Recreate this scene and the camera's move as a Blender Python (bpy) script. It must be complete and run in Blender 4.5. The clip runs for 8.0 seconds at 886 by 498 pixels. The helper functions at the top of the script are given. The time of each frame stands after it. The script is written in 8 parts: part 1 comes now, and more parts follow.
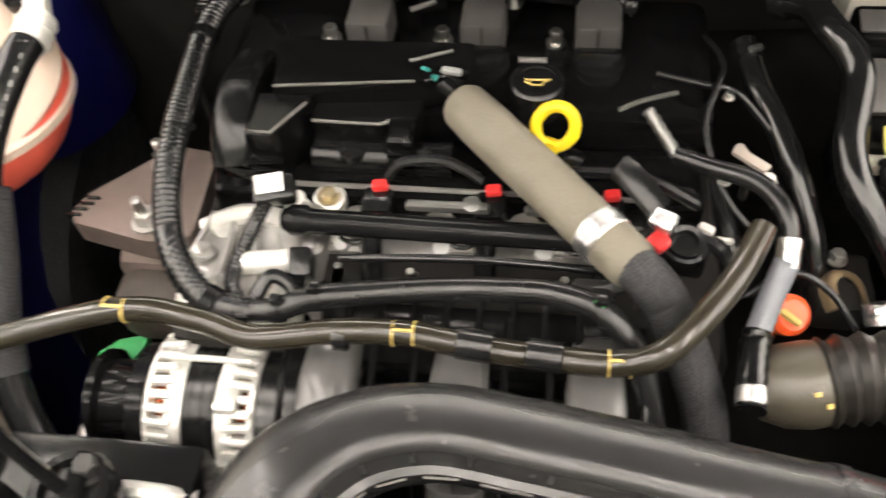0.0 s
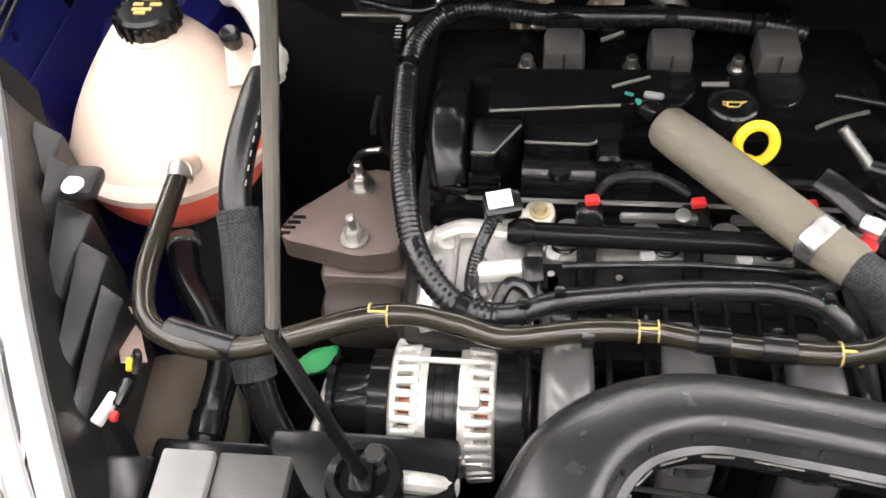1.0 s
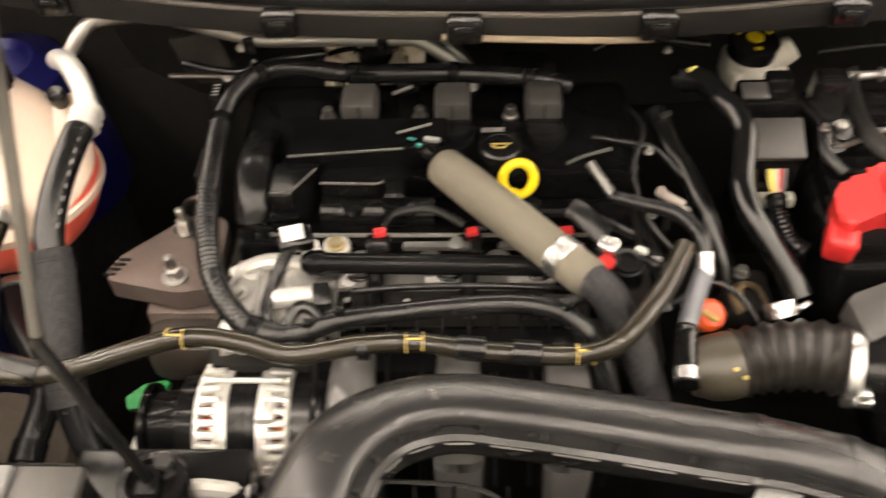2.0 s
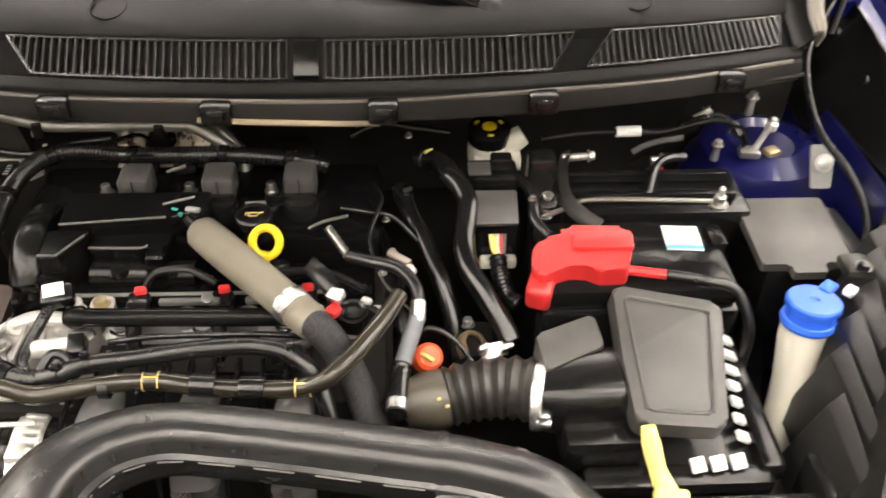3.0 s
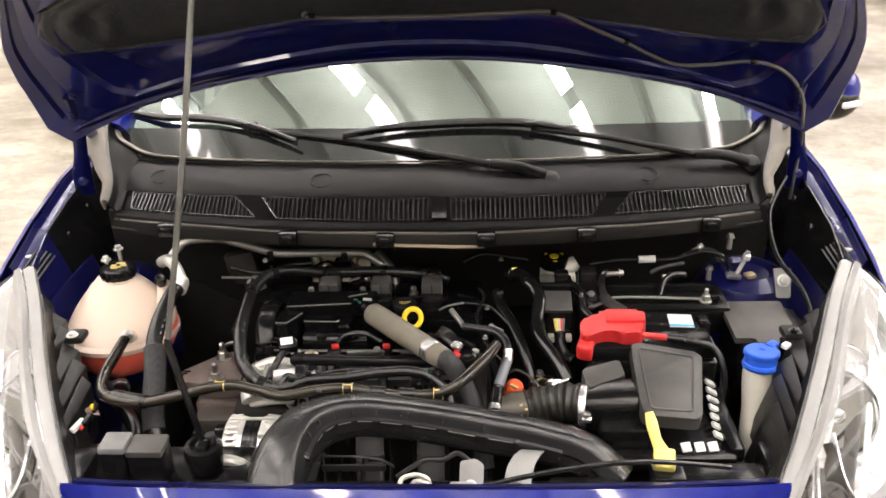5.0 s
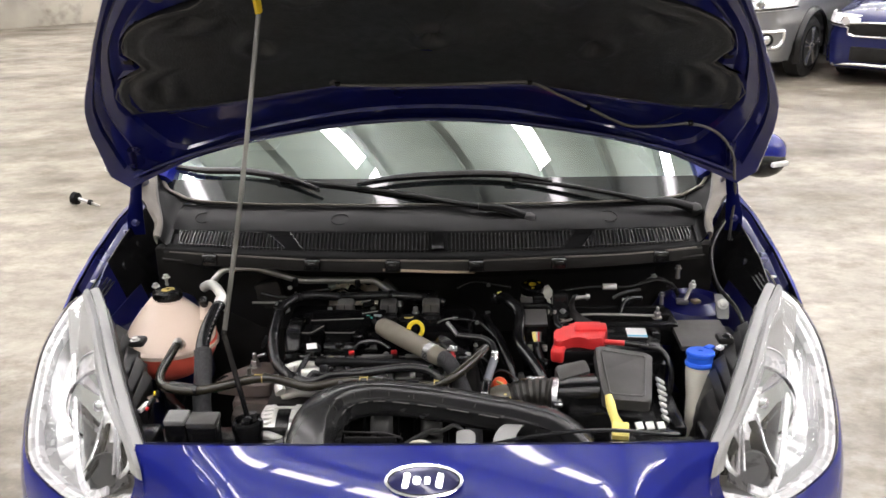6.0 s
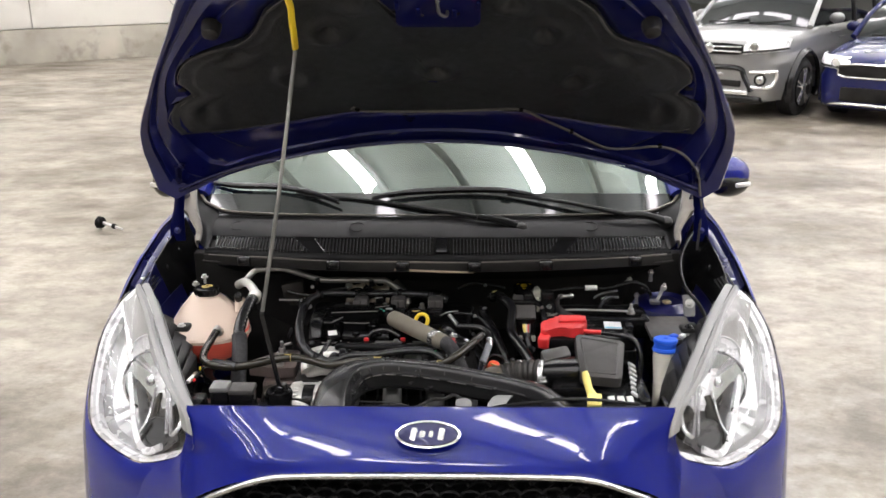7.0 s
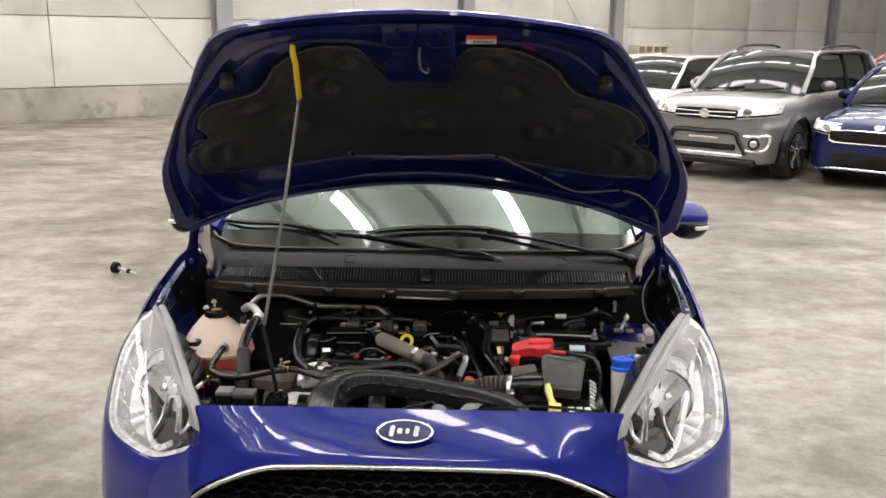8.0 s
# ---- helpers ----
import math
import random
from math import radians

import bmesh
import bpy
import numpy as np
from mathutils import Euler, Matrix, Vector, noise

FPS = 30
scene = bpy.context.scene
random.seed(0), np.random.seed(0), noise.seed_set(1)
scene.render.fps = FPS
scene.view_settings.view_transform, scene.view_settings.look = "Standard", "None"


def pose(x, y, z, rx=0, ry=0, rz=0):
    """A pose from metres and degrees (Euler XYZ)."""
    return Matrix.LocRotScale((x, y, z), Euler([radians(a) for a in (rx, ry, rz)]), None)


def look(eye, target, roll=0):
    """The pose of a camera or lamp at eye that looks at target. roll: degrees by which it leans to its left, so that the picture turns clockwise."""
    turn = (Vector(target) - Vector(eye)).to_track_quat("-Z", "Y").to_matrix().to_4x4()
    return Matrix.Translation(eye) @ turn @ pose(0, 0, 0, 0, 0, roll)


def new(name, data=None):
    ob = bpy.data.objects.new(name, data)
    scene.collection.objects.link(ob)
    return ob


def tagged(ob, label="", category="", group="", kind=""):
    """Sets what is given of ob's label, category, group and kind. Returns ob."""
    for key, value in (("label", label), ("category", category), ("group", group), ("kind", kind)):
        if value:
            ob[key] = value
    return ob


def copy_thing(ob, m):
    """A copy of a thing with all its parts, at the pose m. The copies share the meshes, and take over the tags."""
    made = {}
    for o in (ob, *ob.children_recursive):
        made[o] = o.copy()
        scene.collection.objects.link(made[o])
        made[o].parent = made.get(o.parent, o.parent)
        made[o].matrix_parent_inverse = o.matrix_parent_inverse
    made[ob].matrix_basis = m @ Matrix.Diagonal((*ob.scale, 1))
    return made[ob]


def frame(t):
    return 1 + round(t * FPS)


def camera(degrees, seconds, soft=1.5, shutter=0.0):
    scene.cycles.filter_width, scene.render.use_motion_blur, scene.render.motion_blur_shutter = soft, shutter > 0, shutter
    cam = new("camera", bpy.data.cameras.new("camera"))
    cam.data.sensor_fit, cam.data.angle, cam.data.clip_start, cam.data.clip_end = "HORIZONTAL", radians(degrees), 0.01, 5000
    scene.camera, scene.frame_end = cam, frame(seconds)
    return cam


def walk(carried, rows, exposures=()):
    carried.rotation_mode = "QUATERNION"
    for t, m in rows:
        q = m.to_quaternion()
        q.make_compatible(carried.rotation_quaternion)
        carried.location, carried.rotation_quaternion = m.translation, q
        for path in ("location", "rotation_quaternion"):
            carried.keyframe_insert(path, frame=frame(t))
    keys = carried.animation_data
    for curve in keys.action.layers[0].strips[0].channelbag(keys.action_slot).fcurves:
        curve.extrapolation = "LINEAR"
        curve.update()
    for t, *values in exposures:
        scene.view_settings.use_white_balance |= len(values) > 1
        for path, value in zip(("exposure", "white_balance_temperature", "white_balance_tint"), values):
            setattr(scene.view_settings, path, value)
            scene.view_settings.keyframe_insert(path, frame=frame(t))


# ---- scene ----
cam = camera(54.0, 8.0, 1.5, 0.4)
PATH = [
    (0, (-0.03, 0.007, 1.359), (-0.283, 1.176, -0.244), -6.8),
    (0.5, (-0.133, -0.031, 1.402), (-0.428, 1.139, -0.193), -8.4),
    (1, (-0.217, -0.064, 1.42), (-0.448, 1.151, -0.152), -6.6),
    (1.5, (-0.196, -0.098, 1.445), (-0.35, 1.152, -0.109), -4.5),
    (2, (-0.079, -0.143, 1.461), (-0.151, 1.199, -0.02), -2.7),
    (2.2, (-0.03, -0.164, 1.467), (-0.049, 1.213, 0.017), -1.2),
    (3.3, (0.124, -0.339, 1.514), (0.286, 1.236, 0.292), 1.9),
    (3.5, (0.118, -0.386, 1.527), (0.302, 1.219, 0.348), 1.8),
    (4, (0.059, -0.547, 1.582), (0.165, 1.145, 0.522), -0.2),
    (4.5, (0.056, -0.71, 1.623), (0.043, 1.045, 0.663), -1.5),
    (4.7, (0.074, -0.779, 1.647), (0.017, 0.99, 0.716), -1.7),
    (5.8, (0.076, -1.184, 1.688), (0.017, 0.684, 0.977), -0.8),
    (6, (0.056, -1.261, 1.691), (0.028, 0.617, 1.003), -0.7),
    (6.5, (0.026, -1.429, 1.705), (0.021, 0.463, 1.058), -0.3),
    (7, (0.064, -1.589, 1.715), (0.026, 0.316, 1.108), -0.3),
    (7.5, (0.132, -1.76, 1.707), (0.086, 0.176, 1.208), 0.1),
    (8, (0.143, -1.885, 1.708), (0.084, 0.058, 1.238), 0.4),
]
EXPOSURE = [(0.0, 1.14, 6950, 15), (0.5, 1.16, 6700, 16), (1.0, 1.0, 6400, 18), (1.5, 0.84, 6900, 18), (2.0, 0.84, 7600, 18), (3.5, 1.2, 6900, 15), (4.5, 0.76, 6900, 18), (6.0, 0.06, 6300, 17), (7.0, 0.0, 6250, 17), (7.5, -0.08, 6250, 17), (8.0, -0.28, 6350, 17)]
walk(cam, [(t, look(eye, target, roll)) for t, eye, target, roll in PATH], EXPOSURE)

# ---- world and light ----
world = bpy.data.worlds.new("world")
world.use_nodes = True
scene.world = world
world.node_tree.nodes["Background"].inputs["Color"].default_value = (0.8, 0.86, 0.9, 1)
world.node_tree.nodes["Background"].inputs["Strength"].default_value = 0.05
LAMP_POWER = 21.5


# ---- materials ----
def material(name, color, rough=0.5, metal=0.0, coat=0.0, bump=0.0, scale=60.0, vary=0.25, wear=None, spec=0.5, dust=0.0):
    """A procedural surface: colour variation at two scales, roughness variation, bump, optional wear colour and dust on upward faces."""
    m = bpy.data.materials.new(name)
    m.use_nodes = True
    nt = m.node_tree
    b = nt.nodes["Principled BSDF"]
    b.inputs["Metallic"].default_value = metal
    b.inputs["Specular IOR Level"].default_value = spec
    b.inputs["Coat Weight"].default_value = coat
    b.inputs["Coat Roughness"].default_value = 0.04
    tc = nt.nodes.new("ShaderNodeTexCoord")
    def noise_tex(sc, detail=4):
        n = nt.nodes.new("ShaderNodeTexNoise")
        n.inputs["Scale"].default_value = sc
        n.inputs["Detail"].default_value = detail
        nt.links.new(tc.outputs["Object"], n.inputs["Vector"])
        return n
    def ramp(src, stops):
        r = nt.nodes.new("ShaderNodeValToRGB")
        nt.links.new(src, r.inputs["Fac"])
        els = r.color_ramp.elements
        els[0].position, els[0].color = stops[0][0], (*stops[0][1], 1)
        els[1].position, els[1].color = stops[1][0], (*stops[1][1], 1)
        for p, c in stops[2:]:
            e = els.new(p)
            e.color = (*c, 1)
        return r
    big, fine = noise_tex(scale * 0.15), noise_tex(scale)
    lo = tuple(c * (1 - vary) for c in color)
    hi = tuple(min(1, c * (1 + vary)) for c in color)
    col = ramp(big.outputs["Fac"], [(0.3, lo), (0.7, hi)]).outputs["Color"]
    if wear:
        mix = nt.nodes.new("ShaderNodeMixRGB")
        w = ramp(noise_tex(scale * 0.4, 8).outputs["Fac"], [(0.56, (0, 0, 0)), (0.72, (1, 1, 1))])
        nt.links.new(w.outputs["Color"], mix.inputs["Fac"])
        nt.links.new(col, mix.inputs["Color1"])
        mix.inputs["Color2"].default_value = (*wear, 1)
        col = mix.outputs["Color"]
    if dust:
        geo = nt.nodes.new("ShaderNodeNewGeometry")
        sep = nt.nodes.new("ShaderNodeSeparateXYZ")
        nt.links.new(geo.outputs["Normal"], sep.inputs["Vector"])
        d = nt.nodes.new("ShaderNodeMath")
        d.operation = "MULTIPLY"
        r = ramp(noise_tex(scale * 0.3, 6).outputs["Fac"], [(0.35, (0, 0, 0)), (0.75, (dust, dust, dust))])
        nt.links.new(r.outputs["Color"], d.inputs[0])
        nt.links.new(sep.outputs["Z"], d.inputs[1])
        d.use_clamp = True
        mix = nt.nodes.new("ShaderNodeMixRGB")
        nt.links.new(d.outputs[0], mix.inputs["Fac"])
        nt.links.new(col, mix.inputs["Color1"])
        mix.inputs["Color2"].default_value = (0.32, 0.3, 0.27, 1)
        col = mix.outputs["Color"]
    nt.links.new(col, b.inputs["Base Color"])
    rr = ramp(fine.outputs["Fac"], [(0.3, (rough * 0.85,) * 3), (0.7, (min(1, rough * 1.15),) * 3)])
    nt.links.new(rr.outputs["Color"], b.inputs["Roughness"])
    if bump:
        bp = nt.nodes.new("ShaderNodeBump")
        bp.inputs["Strength"].default_value = bump
        bp.inputs["Distance"].default_value = 0.0015
        nt.links.new(noise_tex(scale * 5).outputs["Fac"], bp.inputs["Height"])
        nt.links.new(bp.outputs["Normal"], b.inputs["Normal"])
    return m


def glass(name, color=(1, 1, 1), rough=0.0, ior=1.5):
    m = bpy.data.materials.new(name)
    m.use_nodes = True
    nt = m.node_tree
    nt.nodes.remove(nt.nodes["Principled BSDF"])
    out = nt.nodes["Material Output"]
    tr, gl, mix = nt.nodes.new("ShaderNodeBsdfTransparent"), nt.nodes.new("ShaderNodeBsdfGlossy"), nt.nodes.new("ShaderNodeMixShader")
    fr = nt.nodes.new("ShaderNodeFresnel")
    fr.inputs["IOR"].default_value = ior
    tr.inputs["Color"].default_value = (*color, 1)
    gl.inputs["Roughness"].default_value = rough
    gl.inputs["Color"].default_value = (0.5 + 0.5 * color[0], 0.5 + 0.5 * color[1], 0.5 + 0.5 * color[2], 1)
    nt.links.new(fr.outputs["Fac"], mix.inputs["Fac"])
    nt.links.new(tr.outputs[0], mix.inputs[1])
    nt.links.new(gl.outputs[0], mix.inputs[2])
    nt.links.new(mix.outputs[0], out.inputs["Surface"])
    return m


BLACK = material("black plastic", (0.007, 0.007, 0.0072), 0.22, scale=80, vary=0.2, spec=0.42)
GLOSSBLK = material("glossy black plastic", (0.007, 0.007, 0.0073), 0.13, scale=60, dust=0.002, spec=0.12)
DUCT = material("duct plastic", (0.02, 0.02, 0.0202), 0.24, scale=50, vary=0.12, spec=0.55)
GREY = material("dark grey plastic", (0.019, 0.0185, 0.018), 0.38, bump=0.1, scale=90, dust=0.015, spec=0.34)
COWL = material("weathered cowl plastic", (0.006, 0.006, 0.0062), 0.34, bump=0.08, scale=25, vary=0.6, dust=0.008, spec=0.11)
TRIM = material("dusty grey rubber", (0.17, 0.153, 0.13), 0.6, bump=0.4, scale=30, vary=0.3)
# Pale grey; on the cam cover it paints the bright edge lines.
BEAD = material("pale grey and edge glints", (0.12, 0.114, 0.107), 0.5, bump=0.3, scale=60, vary=0.3)
SEAL = material("pale bonnet seal", (0.085, 0.074, 0.062), 0.5, bump=0.4, scale=20, vary=0.6)
RUBBER = material("black rubber", (0.010, 0.010, 0.0104), 0.24, scale=90, vary=0.2, spec=0.5)
BRAID = material("braided sleeve", (0.022, 0.022, 0.024), 0.6, bump=0.9, scale=160, vary=0.5)
VACUUM = material("brown black hose", (0.022, 0.019, 0.013), 0.14, scale=60, vary=0.3, dust=0.02)
checker = BRAID.node_tree.nodes.new("ShaderNodeTexChecker")
checker.inputs["Scale"].default_value = 420
checker.inputs["Color1"].default_value, checker.inputs["Color2"].default_value = (0.006, 0.006, 0.0065, 1), (0.032, 0.032, 0.035, 1)
BRAID.node_tree.links.new(next(n for n in BRAID.node_tree.nodes if n.type == "TEX_COORD").outputs["Object"], checker.inputs["Vector"])
BRAID.node_tree.links.new(checker.outputs["Color"], BRAID.node_tree.nodes["Principled BSDF"].inputs["Base Color"])
OLIVE = material("olive heat sleeve", (0.16, 0.145, 0.11), 0.62, bump=0.35, scale=70, vary=0.12)
ALU = material("cast aluminium", (0.5, 0.49, 0.47), 0.4, metal=0.85, bump=0.25, scale=70, vary=0.3)
ALUPALE = material("pale machined aluminium", (0.72, 0.71, 0.67), 0.4, metal=0.6, bump=0.15, scale=90, vary=0.15)
STEEL = material("bare steel", (0.5, 0.49, 0.47), 0.33, metal=1.0, scale=40, vary=0.12)
FOIL = material("silver clamp band", (0.75, 0.75, 0.74), 0.22, metal=0.9, scale=120, vary=0.25, bump=0.5)
RUST = material("coated mount steel", (0.2, 0.158, 0.14), 0.5, metal=0.4, bump=0.15, scale=50, vary=0.25)
COPPER = material("copper winding", (0.35, 0.09, 0.03), 0.4, metal=0.6, scale=90)
BLUE = material("metallic blue paint", (0.003, 0.0085, 0.18), 0.5, metal=0.08, coat=1.0, scale=4, vary=0.08, spec=0.05)
BLUE.node_tree.nodes["Principled BSDF"].inputs["Coat IOR"].default_value = 1.6
# Body blue darkened twice: shade in the bay and under the bonnet painted in.
BLUEIN = material("darkened inner blue", (0.0045, 0.0055, 0.075), 0.3, metal=0.2, coat=0.6, scale=10, vary=0.3, dust=0.02)
BLUEHOOD = material("shaded bonnet blue", (0.003, 0.0055, 0.09), 0.32, metal=0.25, coat=0.8, scale=8, vary=0.15, spec=0.12)
CHROME = material("chrome", (0.85, 0.85, 0.86), 0.08, metal=1.0, scale=30, vary=0.03)
SATIN = material("satin reflector", (0.85, 0.85, 0.86), 0.22, metal=0.85, scale=30, vary=0.05)
LAMPWHITE = material("bright lamp reflector", (0.93, 0.93, 0.93), 0.28, metal=0.3, scale=30, vary=0.05)
ROD = material("dull rod steel", (0.2, 0.2, 0.19), 0.35, metal=0.8, scale=60, vary=0.3)
LIDGREY = material("mid grey lid plastic", (0.05, 0.048, 0.046), 0.42, bump=0.12, scale=90, vary=0.2, dust=0.02)
BEZEL = material("faceted lamp bezel", (0.62, 0.62, 0.62), 0.25, metal=0.6, scale=30, vary=0.05)
SMOKE = material("smoky lamp shade", (0.3, 0.295, 0.28), 0.4, metal=0.1, scale=20, vary=0.12)
LAMPGREY = material("lamp housing grey", (0.1, 0.1, 0.103), 0.3, metal=0.4, scale=40)
FLANGE = material("pale grey lamp flange", (0.27, 0.27, 0.265), 0.45, scale=30, vary=0.15)
RUNNER = material("smooth manifold plastic", (0.09, 0.089, 0.087), 0.18, scale=40, vary=0.2)
RED = material("red plastic", (0.62, 0.03, 0.03), 0.4, bump=0.2, scale=60, vary=0.1)
ORANGE = material("orange plastic", (0.75, 0.09, 0.02), 0.4, scale=60, vary=0.1)
YELLOW = material("yellow plastic", (0.85, 0.62, 0.02), 0.4, scale=60, vary=0.08)
PALEYEL = material("pale yellow plastic", (0.85, 0.72, 0.2), 0.45, scale=60, vary=0.08)
CAPBLUE = material("blue cap plastic", (0.02, 0.12, 0.72), 0.35, scale=60, vary=0.08)
TEAL = material("teal paint", (0.02, 0.2, 0.17), 0.5, scale=60)
GREEN = material("green plastic", (0.02, 0.45, 0.12), 0.4, scale=60)
WHITE = material("white plastic", (0.75, 0.75, 0.73), 0.4, scale=60, vary=0.06)
MILK = material("milky washer bottle plastic", (0.6, 0.58, 0.5), 0.45, scale=30, vary=0.1)
TANK = material("cream translucent tank plastic", (0.6, 0.48, 0.39), 0.38, scale=20, vary=0.06)
COOLANT = material("pink coolant behind plastic", (0.78, 0.125, 0.08), 0.4, scale=20, vary=0.1)
PAD = material("felt insulation pad", (0.0135, 0.0165, 0.0195), 0.55, bump=0.7, scale=50, vary=0.35, dust=0.0)
PRINTY = material("yellow print", (0.5, 0.37, 0.11), 0.5, scale=60, vary=0.05)
PRINTW = material("white print", (0.7, 0.7, 0.7), 0.5, scale=60, vary=0.05)
PRINTB = material("cyan print", (0.05, 0.4, 0.6), 0.5, scale=60, vary=0.05)
SILVERPAINT = material("silver car paint", (0.24, 0.24, 0.237), 0.35, metal=0.55, coat=1.0, scale=4, vary=0.06)
WHITEPAINT = material("white car paint", (0.75, 0.75, 0.73), 0.3, coat=1.0, scale=4, vary=0.04)
REDPAINT = material("red car paint", (0.45, 0.02, 0.03), 0.3, coat=1.0, scale=4, vary=0.06)
NAVY = material("navy car paint", (0.004, 0.007, 0.07), 0.4, metal=0.1, coat=1.0, scale=4, vary=0.08, spec=0.05)
TYRE = material("tyre rubber", (0.018, 0.018, 0.018), 0.7, bump=0.4, scale=60)
DARK = material("underside black", (0.016, 0.015, 0.014), 0.75, scale=20, vary=0.4, spec=0.12)
HOSEGLOSS = material("shiny hose rubber", (0.007, 0.007, 0.0072), 0.13, scale=40, vary=0.3, spec=0.6)
VENTSLAT = material("vent slat plastic", (0.04, 0.04, 0.04), 0.3, scale=40, vary=0.2)
COVER = material("satin black cover plastic", (0.004, 0.004, 0.0042), 0.16, scale=60, vary=0.2, spec=0.14)
CABIN = material("dark cabin trim", (0.012, 0.012, 0.013), 0.7, scale=20)
LENS = glass("clear lamp lens", (0.97, 0.98, 0.98))
SCREEN = glass("tinted windscreen", (0.6, 0.8, 0.7), 0.0, 3.1)
DARKGLASS = material("dark car glass", (0.010, 0.012, 0.012), 0.05, spec=0.45, scale=3, vary=0.2)


def concrete():
    m = bpy.data.materials.new("polished concrete")
    m.use_nodes = True
    nt = m.node_tree
    b = nt.nodes["Principled BSDF"]
    tc = nt.nodes.new("ShaderNodeTexCoord")
    mp = nt.nodes.new("ShaderNodeMapping")
    mp.inputs["Rotation"].default_value = (0, 0, 0.4)
    mp.inputs["Scale"].default_value = (0.8, 1.15, 1)
    nt.links.new(tc.outputs["Object"], mp.inputs["Vector"])
    def tex(sc, det, rough=0.6, vec=mp.outputs["Vector"]):
        n = nt.nodes.new("ShaderNodeTexNoise")
        n.inputs["Scale"].default_value, n.inputs["Detail"].default_value, n.inputs["Roughness"].default_value = sc, det, rough
        nt.links.new(vec, n.inputs["Vector"])
        return n.outputs["Fac"]
    def ramp(src, a, b2, ca, cb):
        r = nt.nodes.new("ShaderNodeValToRGB")
        r.color_ramp.elements[0].position, r.color_ramp.elements[1].position = a, b2
        r.color_ramp.elements[0].color, r.color_ramp.elements[1].color = (*ca, 1), (*cb, 1)
        nt.links.new(src, r.inputs["Fac"])
        return r.outputs["Color"]
    def mul(a, b2, f=1.0):
        x = nt.nodes.new("ShaderNodeMixRGB")
        x.blend_type = "MULTIPLY"
        x.inputs["Fac"].default_value = f
        nt.links.new(a, x.inputs["Color1"])
        nt.links.new(b2, x.inputs["Color2"])
        return x.outputs["Color"]
    col = ramp(tex(0.6, 5), 0.3, 0.7, (0.28, 0.255, 0.21), (0.47, 0.435, 0.37))
    col = mul(col, ramp(tex(0.55, 9, 0.72, tc.outputs["Object"]), 0.45, 0.6, (1, 1, 1), (0.42, 0.39, 0.34)), 0.9)
    col = mul(col, ramp(tex(5.5, 9, 0.78), 0.46, 0.6, (1, 1, 1), (0.5, 0.46, 0.41)), 0.6)
    col = mul(col, ramp(tex(2.6, 8, 0.7), 0.36, 0.6, (0.55, 0.53, 0.5), (1, 1, 1)), 0.8)
    col = mul(col, ramp(tex(14, 6, 0.7, tc.outputs["Object"]), 0.35, 0.6, (0.8, 0.79, 0.77), (1, 1, 1)), 0.6)
    nt.links.new(col, b.inputs["Base Color"])
    nt.links.new(ramp(tex(2.0, 6), 0.35, 0.65, (0.28,) * 3, (0.55,) * 3), b.inputs["Roughness"])
    bp = nt.nodes.new("ShaderNodeBump")
    bp.inputs["Strength"].default_value, bp.inputs["Distance"].default_value = 0.15, 0.004
    nt.links.new(tex(9, 6), bp.inputs["Height"])
    nt.links.new(bp.outputs["Normal"], b.inputs["Normal"])
    return m


FLOOR = concrete()
WALLPAINT = material("painted wall panel", (0.64, 0.62, 0.565), 0.75, bump=0.4, scale=2.5, vary=0.12, wear=(0.54, 0.52, 0.46))
PLINTH = material("stained concrete plinth", (0.36, 0.335, 0.28), 0.85, bump=0.6, scale=5, vary=0.35, wear=(0.17, 0.155, 0.125))
COLUMN = material("grey painted steel column", (0.3, 0.3, 0.29), 0.5, scale=4, vary=0.15)
ROOFMAT = material("translucent roof sheet", (0.82, 0.88, 0.84), 0.6, scale=2, vary=0.1)
ROOFMAT.node_tree.nodes["Principled BSDF"].inputs["Emission Color"].default_value = (0.96, 1.0, 0.92, 1)
ROOFMAT.node_tree.nodes["Principled BSDF"].inputs["Emission Strength"].default_value = 0.3


def emitter(name, color, power):
    m = bpy.data.materials.new(name)
    m.use_nodes = True
    nt = m.node_tree
    nt.nodes.remove(nt.nodes["Principled BSDF"])
    e = nt.nodes.new("ShaderNodeEmission")
    e.inputs["Color"].default_value, e.inputs["Strength"].default_value = (*color, 1), power
    nt.links.new(e.outputs[0], nt.nodes["Material Output"].inputs["Surface"])
    return m


TUBE = emitter("lit lamp panel", (1.0, 0.955, 0.925), LAMP_POWER)


# ---- mesh helpers ----
def V(*a):
    return Vector(a)


def thing(name, base, label, category, group="", kind=""):
    """An empty at the thing's base, whose parts are built in world coordinates."""
    ob = new(name)
    ob.location = base
    ob.empty_display_size = 0.02
    return tagged(ob, label, category, group, kind)


def world_base(ob):
    return ob.location.copy() if ob.data is None else Vector((0, 0, 0))


def finish(bm, name, mat, sharp=35):
    bmesh.ops.recalc_face_normals(bm, faces=bm.faces)
    for f in bm.faces:
        f.smooth = True
    lim = radians(sharp)
    for e in bm.edges:
        if len(e.link_faces) == 2 and e.calc_face_angle(0) > lim:
            e.smooth = False
    me = bpy.data.meshes.new(name)
    bm.to_mesh(me)
    bm.free()
    me.materials.append(mat)
    return me


def part(name, bm, mat, parent=None, label="", sharp=35):
    """Links a bmesh, built in world coordinates, as one mesh object under its thing or part."""
    ob = new(name, finish(bm, name, mat, sharp))
    if parent is not None:
        ob.parent = parent
        ob.matrix_parent_inverse = Matrix.Translation(-world_base(parent))
    return tagged(ob, label) if label else ob


